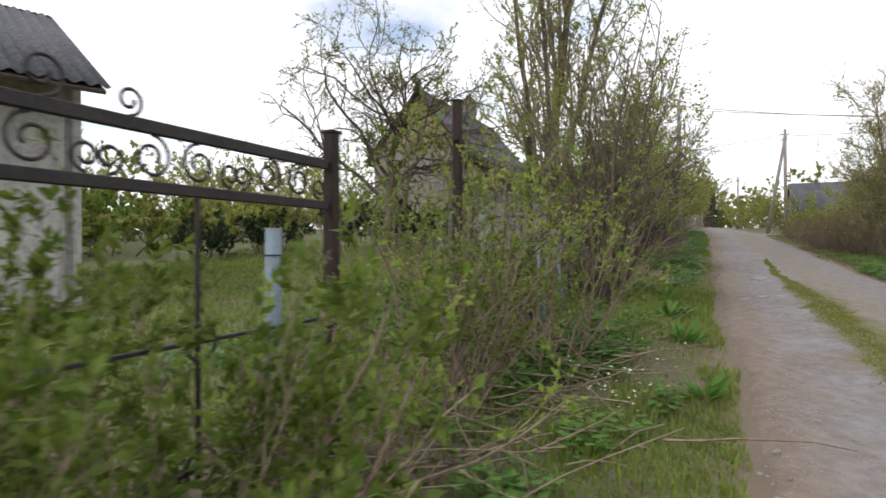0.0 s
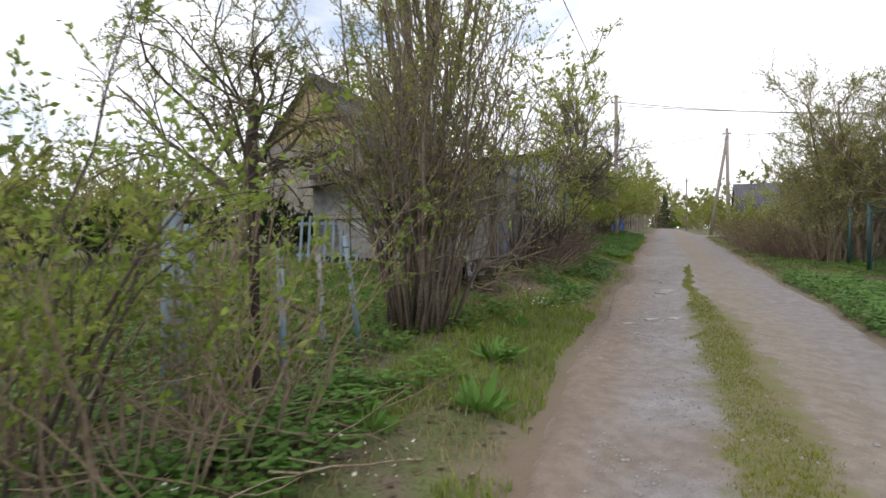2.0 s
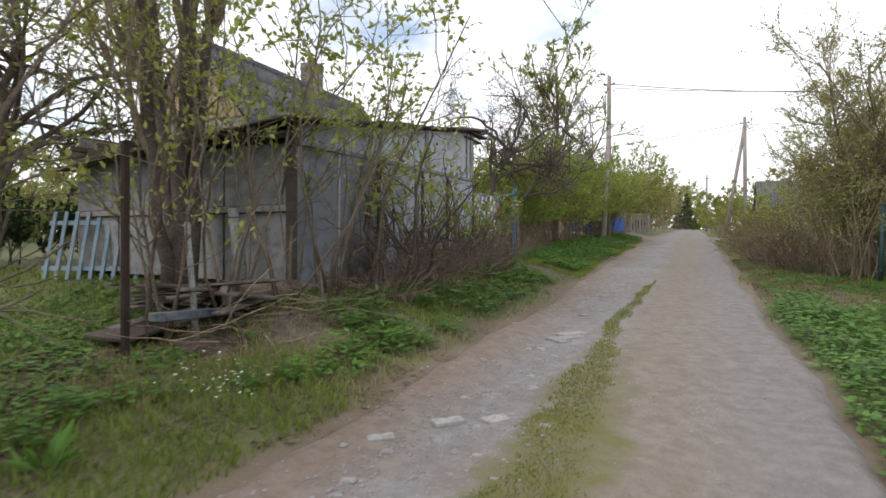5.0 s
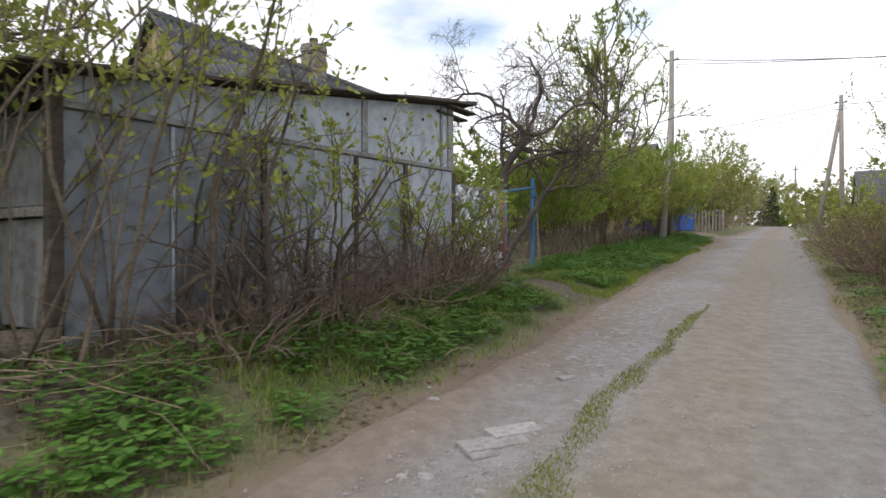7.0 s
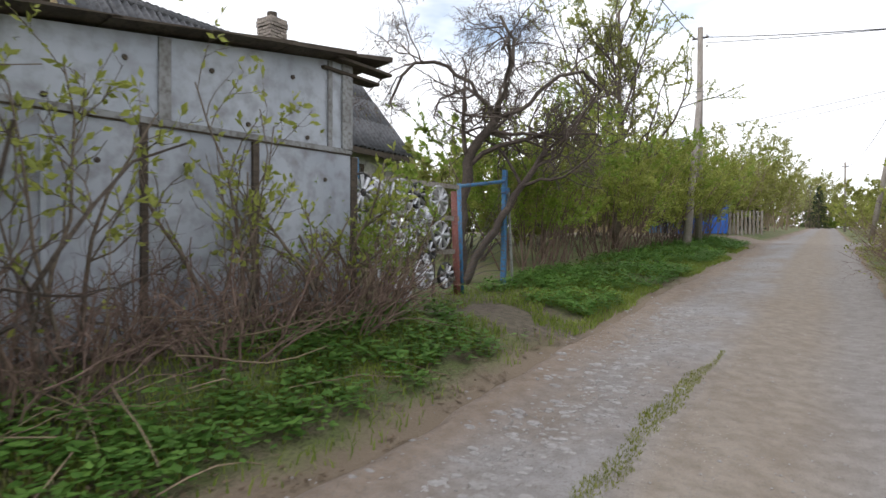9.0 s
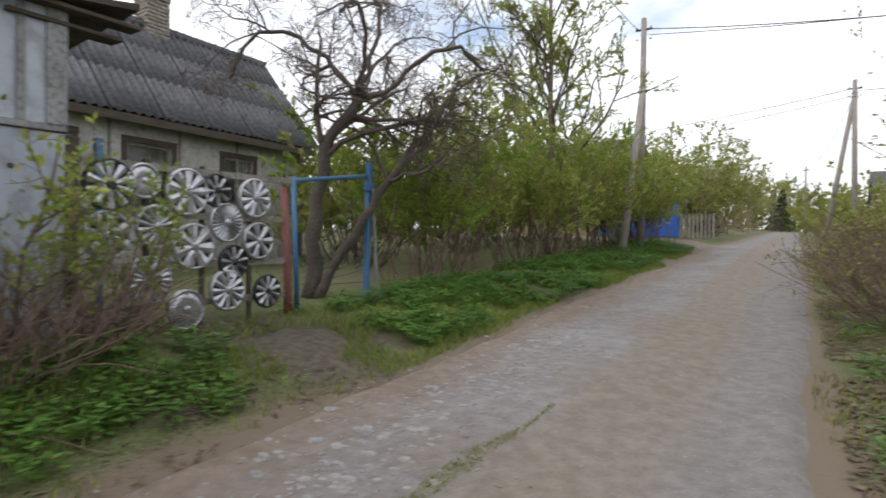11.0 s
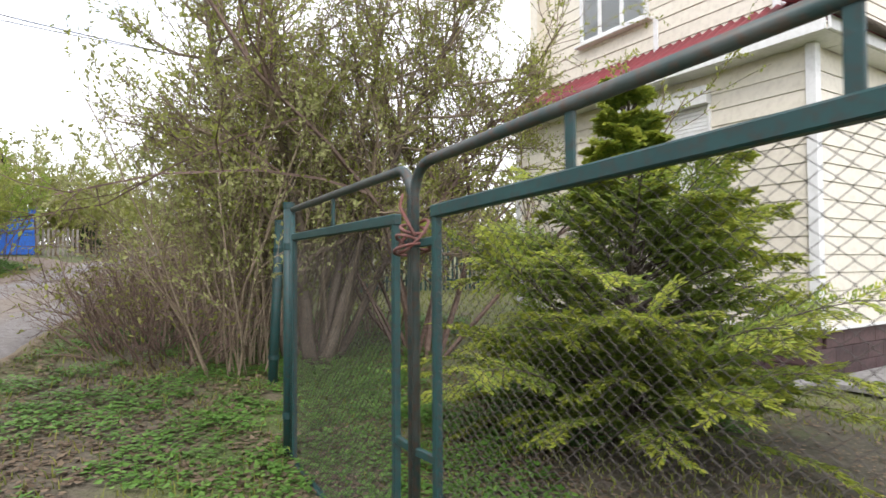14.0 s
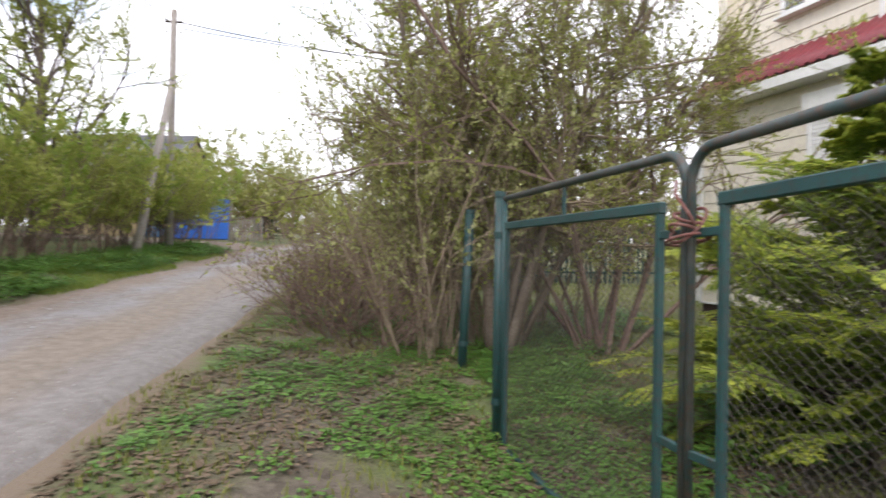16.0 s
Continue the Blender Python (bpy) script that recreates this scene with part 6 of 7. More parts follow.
def cream_house():
    cx, cy = 11.12, 19.6
    ob = thing("cream_house", "two-storey house clad in cream siding with a wine-red skirt roof", "house", pose(cx, cy, 0, 0, 0, 11))
    zb, z1, zu, zt = 1.28, 4.36, 4.95, 7.7
    LW, LS = 4.9, 6.5
    sh = [(1.2, 2.95, 2.55, 4.2)]

    def boards(parent, length, lo, hi, place, skip=()):
        """Siding boards of equal height along a wall."""
        hgt = 0.2
        n = int((hi - lo) / hgt)
        segs = {}
        for k in range(n):
            z = lo + (k + 0.5) * hgt
            runs = [(0.0, length)]
            for a, b, sl, shh in skip:
                if sl - 0.1 < z < shh + 0.1:
                    runs = [(0.0, a), (b, length)]
            for a, b in runs:
                key = round(b - a, 3)
                if key not in segs:
                    me = Geo().box((0, 0, 0), (key - 0.004, 0.018, hgt - 0.004), 0, -3.5).mesh("siding_board")
                    me.materials.append(M_SIDING)
                    segs[key] = me
                o = part("siding_board", segs[key], M_SIDING, parent)
                o.matrix_local = place((a + b) / 2, z)

    west = lambda s, z: pose(-0.012, s, z, 0, 0, -90)
    south = lambda s, z: pose(s, -0.012, z, 0, 0, 0)
    w = part("west_wall", Geo().box((0.11, LW / 2, (zb + z1) / 2), (0.2, LW, z1 - zb)), M_SIDING, ob)
    boards(w, LW, zb, z1, west, sh)
    s = part("south_wall", Geo().box((LS / 2 + 0.1, 0.11, (zb + z1) / 2), (LS - 0.2, 0.2, z1 - zb)), M_SIDING, ob)
    boards(s, LS, zb, z1, south)
    part("north_wall", Geo().box((LS / 2, LW - 0.1, (zb + zt) / 2), (LS - 0.5, 0.2, zt - zb)), M_SIDING, ob)
    u = part("upper_wall", Geo().box((0.61, LW / 2 + 0.3, (zu + zt) / 2), (0.2, LW - 0.6, zt - zu)), M_SIDING, ob)
    boards(u, LW - 0.6, zu - 0.2, zt, lambda q, z: pose(0.488, q + 0.6, z, 0, 0, -90))
    u2 = part("upper_wall", Geo().box((LS / 2 + 0.4, 0.71, (zu + zt) / 2), (LS - 0.8, 0.2, zt - zu)), M_SIDING, ob)
    boards(u2, LS - 0.6, zu - 0.2, zt, lambda q, z: pose(q + 0.5, 0.588, z, 0, 0, 0))
    for x, y, lo, hi in ((0, 0, zb, z1), (0.5, 0.6, zu - 0.1, zt), (0, LW, zb, z1)):
        part("corner_board", Geo().box((x - 0.01, y - 0.01 if y < 4 else y, (lo + hi) / 2), (0.11, 0.11, hi - lo)), M_WHITE, ob)
    part("base_trim", Geo().box((-0.02, LW / 2, zb - 0.015), (0.06, LW, 0.03)), M_WHITE, ob)
    part("base_trim", Geo().box((LS / 2 + 0.06, -0.02, zb - 0.015), (LS - 0.1, 0.06, 0.03)), M_WHITE, ob)
    # plinth of dark stone blocks
    for nm, place, ln in (("w", lambda q, z: pose(0.03, q, z, 0, 0, -90), LW), ("s", lambda q, z: pose(q, 0.03, z), LS)):
        core = part("plinth", Geo().box((0.14, LW / 2, 0.85), (0.16, LW - 0.1, 0.82)) if nm == "w" else Geo().box((LS / 2 + 0.1, 0.14, 0.85), (LS - 0.3, 0.16, 0.82)), M_PLINTH, ob)
        bl = Geo().box((0, 0, 0), (0.385, 0.05, 0.185)).mesh("block")
        bl.materials.append(M_PLINTH)
        for r in range(4):
            k = 0
            while 0.2 + k * 0.39 + (0.19 if r % 2 else 0) < ln - 0.1:
                part("block", bl, M_PLINTH, core).matrix_local = place(0.2 + k * 0.39 + (0.19 if r % 2 else 0), 0.58 + r * 0.19)
                k += 1
    # roller shutter
    a, b, lo, hi = sh[0]
    shut = part("roller_shutter", Geo().box((-0.06, (a + b) / 2, hi - 0.11), (0.16, b - a + 0.06, 0.22)), M_WHITE, ob, "white roller-shutter box")
    for k in range(28):
        z = hi - 0.25 - k * 0.05
        if z > lo:
            part("slat", Geo().box((-0.02, (a + b) / 2, z), (0.014, b - a - 0.04, 0.046)), M_WHITE, shut)
    for y in (a, b):
        part("guide", Geo().box((-0.025, y, (lo + hi) / 2 - 0.1), (0.04, 0.05, hi - lo - 0.2)), M_WHITE, shut)
    # upper window
    # dark panel in place of the unlit room upstairs
    uw = part("window", Geo().box((0.47, 3.15, 6.35), (0.03, 1.3, 1.3)), M_ROOM_DARK, ob)
    for y in (2.5, 2.95, 3.4, 3.8):
        part("window_frame", Geo().box((0.455, y, 6.35), (0.06, 0.07, 1.36)), M_WHITE, uw)
    for z in (5.68, 7.02):
        part("window_frame", Geo().box((0.455, 3.15, z), (0.06, 1.37, 0.07)), M_WHITE, uw)
    part("window_sill", Geo().box((0.42, 3.15, 5.62), (0.14, 1.5, 0.04)), M_WHITE, uw)
    part("pane", Geo().box((0.45, 3.15, 6.35), (0.006, 1.28, 1.28)), M_GLASS, uw).visible_shadow = False
    part("trim_strip", Geo().box((0.475, 2.35, 5.3), (0.03, 0.08, 0.6)), M_WHITE, ob)
    # skirt roof
    rise, run = 0.6, 0.82
    ang = math.degrees(math.atan2(rise, run))
    slope = math.hypot(rise, run)
    n = 5
    wd = (LW + 0.5) / n
    me = corrugated(wd, slope, 7, 0.022, 0.006, 8).mesh("roof_sheet", True)
    me.materials.append(M_RED_ROOF)
    rf = part("skirt_roof", Geo().box((0.0, LW / 2, 4.37), (0.58, LW + 0.55, 0.02)), M_WHITE, ob, "white soffit under the skirt roof")
    for k in range(n):
        o = part("roof_sheet", me, M_RED_ROOF, rf)
        o.matrix_local = pose(-0.32, LW + 0.2 - (k + 0.5) * wd, 4.53, ang, 0, -90)
    n2 = 6
    wd2 = (LS + 0.5) / n2
    me2 = corrugated(wd2, slope, 8, 0.022, 0.006, 8).mesh("roof_sheet", True)
    me2.materials.append(M_RED_ROOF)
    for k in range(n2):
        o = part("roof_sheet", me2, M_RED_ROOF, rf)
        o.matrix_local = pose(-0.3 + (k + 0.5) * wd2, -0.32, 4.54, ang, 0, 0)
    part("soffit", Geo().box((LS / 2 + 0.3, -0.14, 4.366), (LS, 0.28, 0.02)), M_WHITE, ob)
    part("fascia", Geo().box((-0.3, LW / 2, 4.43), (0.03, LW + 0.55, 0.14)), M_WHITE, ob)
    part("fascia", Geo().box((LS / 2 + 0.02, -0.3, 4.432), (LS + 0.6, 0.03, 0.14)), M_WHITE, ob)
    part("gutter", Geo().pipe([(-0.3, -0.38, 4.53), (LS, -0.38, 4.5)], 0.05, 10), M_DARK_WOOD, ob, "dark brown rain gutter", True)
    # top roof
    part("roof", Geo().box((LS / 2 + 0.4, LW / 2 + 0.3, zt + 0.1), (LS + 0.6, LW + 0.4, 0.15)), M_RED_ROOF, ob)
    return ob


cream_house()
pav = thing("paving_strip", "pale concrete paving strip along the plinth", "paving", pose(11.12, 19.6, gz(11.0, 19.6) + 0.0, 0, 0, 11))
for k in range(10):
    part("slab", Geo().box((-0.35, 0.2 + k * 0.5, 0.03), (0.6, 0.48, 0.06)), M_CONCRETE, pav)
for k in range(8):
    part("slab", Geo().box((0.1 + k * 0.5, -0.35, 0.03), (0.48, 0.6, 0.06)), M_CONCRETE, pav)

# ---- clutter by the shed ----
rngc = np.random.default_rng(77)


def plank_pile():
    x, y = -2.0, 11.3
    for k in range(18):
        px, py = x + rngc.uniform(-0.5, 0.4), y + rngc.uniform(-0.4, 0.3)
        ln = rngc.uniform(0.9, 1.9)
        solo("plank", Geo().box((0, 0, 0), (ln, rngc.uniform(0.08, 0.15), 0.025)), M_PLANK, "weathered grey-brown plank in a heap by the shed", "plank",
             pose(px, py, gz(px, py) + 0.02 + 0.018 * k, rngc.uniform(-4, 4), rngc.uniform(-5, 5), rngc.uniform(-25, 25) + (0 if k % 4 == 0 else 112)), "planks in the heap")


plank_pile()


def log_thing(x, y, z, ln, r, rz, label):
    ob = thing("log", label, "log", pose(x, y, z, 0, 0, rz))
    part("bark", Geo().tubes(np.array([[(-ln / 2, 0, 0), (0, 0.01, 0), (ln / 2, 0, 0)]]), np.array([[r, r * 0.97, r * 0.93]]), 14), M_BARK, ob, smooth=True)
    for s in (-1, 1):
        part("cut_end", lathe([(0.0, 0.002), (r * 0.88, 0.002), (r * 0.9, -0.01)], 16), M_GREY_WOOD, ob).matrix_local = pose(s * ln / 2, 0, 0, 0, 0, 0 if s > 0 else 180)


log_thing(-1.72, 11.62, gz(-1.72, 11.62) + 0.12, 0.8, 0.12, 75, "short grey log lying by the shed")
beam = thing("painted_beam", "long faded blue painted beam lying on the plank heap", "beam", pose(-1.72, 11.0, gz(-1.72, 11.0) + 0.14, 0, 4, 108))
part("timber", Geo().box((0, 0, 0), (1.9, 0.1, 0.07)), M_TARP, beam)
part("end_nail", Geo().pipe([(0.85, 0, 0.03), (0.85, 0.0, 0.07)], 0.006, 6), M_RUST, beam)
solo("board", Geo().box((0, 0, 0), (1.2, 0.42, 0.03)), M_DARK_WOOD, "wide dark brown board lying on the ground by the shed", "board", pose(-2.15, 10.75, gz(-2.15, 10.75) + 0.1, 3, -5, 100))
for x, y, sx, sy in ((1.1, 13.25, 0.46, 0.16), (1.06, 13.0, 0.48, 0.17), (1.05, 12.8, 0.16, 0.1), (1.15, 10.5, 0.3, 0.12), (0.85, 10.3, 0.2, 0.1), (0.6, 9.9, 0.16, 0.1), (1.0, 14.4, 0.16, 0.1)):
    solo("stone_slab", Geo().box((0, 0, 0), (sx, sy, 0.03)), M_STONE, "flat pale stone slab pressed into the gravel", "stone", pose(x, y, float(plane_z(x, y)) - 0.012, 0, 0, 20 + 31 * x), "slabs in the road")

# dry canes and saplings in front of the shed
for k in range(12):
    y = 12.8 + k * 0.4
    bush("dry_canes", "tangle of dry red-brown canes against the shed", -1.0 - 0.2 * (k % 3), y, stems=46, height=0.64 + 0.34 * math.sin(k * 2.3) ** 2, spread=1.0, base_r=0.32, r=0.0085, lean=0.5, twigs=(3, 1),
         leaf_n=30 if y < 15.5 else 140, leaf=0.05, leaf_mat=M_LEAF_SPRING, bark=M_TWIG_RED, seed=200 + k, leaf_lo=0.6, category="dry shrub", group="dry canes", droop=0.1, wob=0.2)
for k, (x, y, h, ld) in enumerate([(-1.4, 12.2, 3.6, (0.05, 0.1)), (-1.3, 12.9, 3.1, (0.08, 0.12)), (-1.2, 14.2, 2.1, (0.1, -0.1)), (-1.15, 15.4, 1.8, (0.05, 0.1)), (-1.15, 16.4, 1.6, (0.0, -0.1)), (-2.0, 10.5, 3.3, (0.0, 0.1)), (-1.45, 11.75, 4.0, (0.0, 0.12)), (-1.9, 11.35, 3.9, (-0.05, 0.1))]):
    bush("sapling", "leggy sapling with thin grey stems and sparse yellow-green leaves", x, y, stems=8 if k < 2 else 6, height=h, spread=0.5, base_r=0.22, r=0.017, lean=0.2, twigs=(6, 3), leaf_n=(1700 if h > 3.3 else 450 + 130 * (k % 3)), leaf=0.07,
         leaf_mat=M_LEAF_SPRING, bark=M_BARK, seed=230 + k, leaf_lo=0.55 if h > 3.8 else 0.3, category="sapling", group="saplings by the shed", lean_dir=ld, wob=0.16, split=True)
for k, (x, y, h, n) in enumerate([(-1.35, 17.1, 1.15, 12), (-1.25, 16.6, 1.35, 14)]):
    bush("shrub", "small shrub with bright green leaves by the wheel-cover fence", x, y, stems=n, height=h, spread=0.6, base_r=0.25, r=0.01, lean=0.4, twigs=(5, 3), leaf_n=1000, leaf=0.05,
         leaf_mat=M_LEAF_FRESH, bark=M_TWIG, seed=250 + k, leaf_lo=0.35)
for k, (x, y, h) in enumerate([(-1.15, 13.2, 1.9), (-1.1, 14.0, 1.6)]):
    bush("shrub", "old half-dead shrub with dark crooked stems against the shed", x, y, stems=7, height=h, spread=0.8, base_r=0.2, r=0.024, lean=0.4, twigs=(5, 3), leaf_n=260, leaf=0.05,
         leaf_mat=M_LEAF_SPRING, bark=M_BARK_DARK, seed=260 + k, leaf_lo=0.6, group="old dark shrubs", wob=0.26)
# brushwood lying by the fence and the shed
for k, (x, y, n, s) in enumerate([(-1.2, 2.1, 60, 0.7), (-1.3, 12.3, 60, 0.6), (-1.5, 11.2, 40, 0.6), (-1.0, 3.6, 40, 0.6), (-1.2, 5.0, 50, 0.6), (-0.9, 14.5, 50, 0.6), (-1.6, 0.6, 40, 0.7)]):
    g = Geo()
    b = np.stack([rngc.normal(0, s * 0.6, n), rngc.normal(0, s, n), rngc.uniform(0.03, 0.16, n)], 1)
    b[:, 2] += ground_z(x + b[:, 0], y + b[:, 1]) - gz(x, y)
    d = np.stack([rngc.normal(0, 1, n), rngc.normal(0, 1, n), rngc.normal(0.08, 0.12, n)], 1)
    P, R = grow(rngc, b, d, rngc.uniform(0.4, 1.1, n), rngc.uniform(0.003, 0.008, n), 6, 0.15, -0.01, 0.4)
    g.tubes(P, R, 4, False)
    solo("brushwood", g, M_DRY if k % 2 else M_TWIG, "dry fallen sticks and brushwood on the verge", "brushwood", pose(x, y, gz(x, y)), kind="stuff")
# a few stout broken branches
for x, y, z, d, ln, r in ((-1.45, 12.75, 0.3, (0.1, 1.0, 0.75), 1.3, 0.03), (-2.0, 7.4, 0.15, (-0.4, -0.9, 0.7), 1.2, 0.025), (-1.2, 11.9, 0.0, (-0.5, 0.6, 0.9), 1.3, 0.02)):
    P, R = grow(rngc, np.array([[0, 0, 0.0]]), np.array([d], float), np.array([ln]), np.array([r]), 8, 0.07, 0.0, 0.5)
    solo("broken_branch", Geo().tubes(P, R, 7), M_BARK, "broken bare branch propped among the shrubs", "branch", pose(x, y, gz(x, y) + z - 0.02), smooth=True)

# ---- distance ----
for k, (x, y, h, w) in enumerate([(-22, 22, 6, 3), (-26, 14, 6, 3), (-30, 30, 7, 3), (-24, 7, 5.5, 3), (-32, 20, 7, 3), (-20, 30, 6, 3), (-36, 10, 7, 3), (-16, 36, 6, 3), (-28, 40, 7, 3), (-12, 33, 5, 2), (-9, 30, 4.5, 2), (-34, 2, 7, 3), (-7, 34, 5, 2), (-12, 27, 4.5, 2), (-15, 24, 3, 2), (-18, 17, 2.2, 2), (-17, 20, 2.6, 2), (-13, 14.5, 1.6, 1.6),
                                  (14, 34, 5, 2), (10, 34, 4.5, 2), (8, 31, 4, 2), (18, 40, 6, 3), (12, 44, 5, 2), (16, 24, 5, 2)]):
    bush("tree", "distant tree in pale early-spring leaf", x, y, stems=14, height=0.72 * h, spread=0.5, base_r=w * 0.6, r=0.03, lean=0.3, twigs=(7, 2), leaf_n=3600, leaf=0.15,
         leaf_mat=(M_LEAF_OLIVE, M_LEAF_PALE, M_LEAF_SPRING)[k % 3], bark=M_TWIG, seed=300 + k, leaf_lo=0.08, category="tree", group="distant garden trees")


def conifer(x, y, h, seed):
    rng = np.random.default_rng(seed)
    ob = thing("fir_tree", "dark young fir tree at the far end of the road", "tree", pose(x, y, gz(x, y) - 0.1))
    part("trunk", Geo().tubes(np.array([[(0, 0, 0), (0, 0, h)]]), np.array([[0.1, 0.01]]), 8), M_BARK, ob)
    n = 220
    t = rng.uniform(0.05, 0.97, n)
    a = rng.uniform(0, 6.283, n)
    P, R = grow(rng, np.stack([0 * t, 0 * t, t * h], 1), np.stack([np.cos(a), np.sin(a), 0 * a - 0.15], 1), h * 0.28 * (1.05 - t), np.full(n, 0.012), 5, 0.05, 0.02, 0.4)
    tagged(part("branchwork", Geo().tubes(P, R, 3, False), M_TWIG_DARK, ob), kind="stuff")
    lg = Geo()
    pos, al = along_lines(rng, P, 5000, 0.1)
    leaves(lg, rng, pos, 0.17, al, 0.2, 0.25)
    tagged(part("foliage", lg, M_CONIFER, ob), kind="stuff")


conifer(1.4, 96, 5.5, 1)
conifer(0.3, 104, 6.0, 2)
conifer(-1.6, 52, 3.0, 3)

# ---- plants and litter on the ground ----
rngg = np.random.default_rng(9)


def scatter(n, x0, x1, y0, y1, keep=None):
    x, y = rngg.uniform(x0, x1, n), rngg.uniform(y0, y1, n)
    if keep is not None:
        m = keep(x, y)
        x, y = x[m], y[m]
    return x, y


def blades(x, y, h, w=0.006, z=None):
    n = len(x)
    z = ground_z(x, y) if z is None else z
    a = rngg.uniform(0, 6.283, n)
    hh = h * rngg.uniform(0.4, 1.4, n)
    lean = rngg.uniform(0.1, 0.8, n) * hh
    b = rngg.uniform(0, 6.283, n)
    base = np.stack([x, y, z - 0.01], 1)
    s = np.stack([np.cos(a), np.sin(a), 0 * a], 1) * (w * rngg.uniform(0.6, 1.5, n))[:, None]
    tip = base + np.stack([lean * np.cos(b), lean * np.sin(b), hh], 1)
    mid = base + np.stack([0.3 * lean * np.cos(b), 0.3 * lean * np.sin(b), 0.6 * hh], 1)
    V = np.stack([base - s, base + s, mid + s * 0.7, mid - s * 0.7, tip], 1)
    k = np.arange(n)[:, None] * 5
    return Geo().add(V.reshape(-1, 3), k + [0, 1, 2, 3], k + [3, 2, 4])


def patch(x, y, f=1.0, s=0.0):
    return np.sin(0.9 * f * x + 1.7 * s) * np.sin(0.7 * f * y + s) + 0.6 * np.sin(2.1 * f * x - 1.3 * f * y + s) + 0.4 * np.sin(3.7 * f * y + 2.9 * f * x + 2 * s)


def off_road(x, y):
    return ((x < 0.2 + road_edge(y, 0.3)) | (x > 3.14 + road_edge(y, 2.1))) & ~((y > 36.4) & (y < 40.8) & (x < 6))


x, y = scatter(120000, -1.9, 0.32, -1, 34, lambda x, y: off_road(x, y) & (rngg.uniform(0, 1, len(x)) < 0.25 + 0.75 * smooth01(x, -1.4, -0.5)) & (patch(x, y, 1.4, 3) > -0.7) & ~((y > 10.5) & (y < 18.5) & (x > -0.25) & (rngg.uniform(0, 1, len(x)) < 0.85)))
solo("verge_grass", blades(x, y, 0.08, 0.005), M_GRASS_VERGE, "short spring grass on the road verge", "grass", kind="stuff")
x, y = scatter(56000, 3.05, 8.5, 6, 36, lambda x, y: off_road(x, y) & (patch(x, y, 2.3, 1) + 0.5 * patch(x, y, 5.3, 2) > -0.2) & (rngg.uniform(0, 1, len(x)) < 1.15 - 0.1 * x))
solo("verge_grass", blades(x, y, 0.07, 0.005), M_GRASS, "short spring grass on the road verge", "grass", kind="stuff")
x, y = scatter(60000, -11, -1.9, -1, 12.3, lambda x, y: rngg.uniform(0, 1, len(x)) < 1.2 - 0.5 * smooth01(x, -3.4, -2.0))
solo("lawn_grass", blades(x, y, 0.06, 0.009), M_GRASS_VERGE, "bright rough grass in the garden", "grass", kind="stuff")
x, y = scatter(20000, 5.8, 14, 15, 30, lambda x, y: (patch(x, y, 0.8, 2) > -0.9) & ~((x > 6.6) & (y < 18.6)))
solo("lawn_grass", blades(x, y, 0.06, 0.008), M_GRASS, "thin garden grass behind the gate", "grass", kind="stuff")


def strip_mid(y):
    return np.interp(y, (-12, 11, 13.5, 16, 17.6, 20), (1.52, 1.53, 1.42, 1.48, 1.57, 1.6)) + 0.025 * np.sin(2.1 * y) + 0.015 * np.sin(5.3 * y)


def strip_half(y):
    return np.interp(y, (-12, 10.5, 12, 13.5, 17, 18.5), (0.2, 0.2, 0.14, 0.085, 0.065, 0.02)) * (1 + 0.12 * np.sin(2.3 * y) + 0.08 * np.sin(6.1 * y + 1))


def in_strip(x, y, loose):
    d = np.abs(x - strip_mid(y)) / strip_half(y) + 0.16 * patch(x, y, 9.0, 1.1) + 0.1 * patch(x, y, 23.0, 0.3)
    return rngg.uniform(0, 1, len(x)) < smooth01(-d, -1.0 - loose, -0.45)


x, y = scatter(190000, 1.1, 2.0, -1, 18.5, lambda x, y: in_strip(x, y, 0.3))
solo("track_grass", blades(x, y, 0.026, 0.003, plane_z(x, y) + 0.012), M_GRASS_TRACK, "low trodden grass in a strip between the wheel tracks", "grass", kind="stuff")
x, y = scatter(14000, 1.1, 2.1, -2, 15, lambda x, y: in_strip(x, y, 0.8))
solo("track_straw", blades(x, y, 0.02, 0.003, plane_z(x, y) + 0.012), M_GRASS_DRY, "dry flattened grass between the wheel tracks", "grass", kind="stuff")
x, y = scatter(8000, -1.6, 0.4, 4, 14, lambda x, y: off_road(x, y) & (patch(x, y, 1.1, 5) > 0.1))
solo("straw_grass", blades(x, y, 0.09, 0.004), M_GRASS_DRY, "dry straw-coloured grass among the green", "grass", kind="stuff")


def herbs(n, x0, x1, y0, y1, keep, h, leaf, per=7):
    x, y = scatter(n, x0, x1, y0, y1, keep)
    idx = np.repeat(np.arange(len(x)), per)
    a = rngg.uniform(0, 6.283, len(idx))
    r = rngg.uniform(0.01, 0.075, len(idx))
    px, py = x[idx] + r * np.cos(a), y[idx] + r * np.sin(a)
    pz = ground_z(px, py) + h * rngg.uniform(0.25, 1.0, len(idx)) * rngg.uniform(0.5, 1.2, len(x))[idx]
    lg = Geo()
    al = np.stack([np.cos(a), np.sin(a), 0 * a + 0.1], 1)
    leaves(lg, rngg, np.stack([px, py, pz], 1), leaf, al * 1.5, 0.72, 0.62)
    return lg


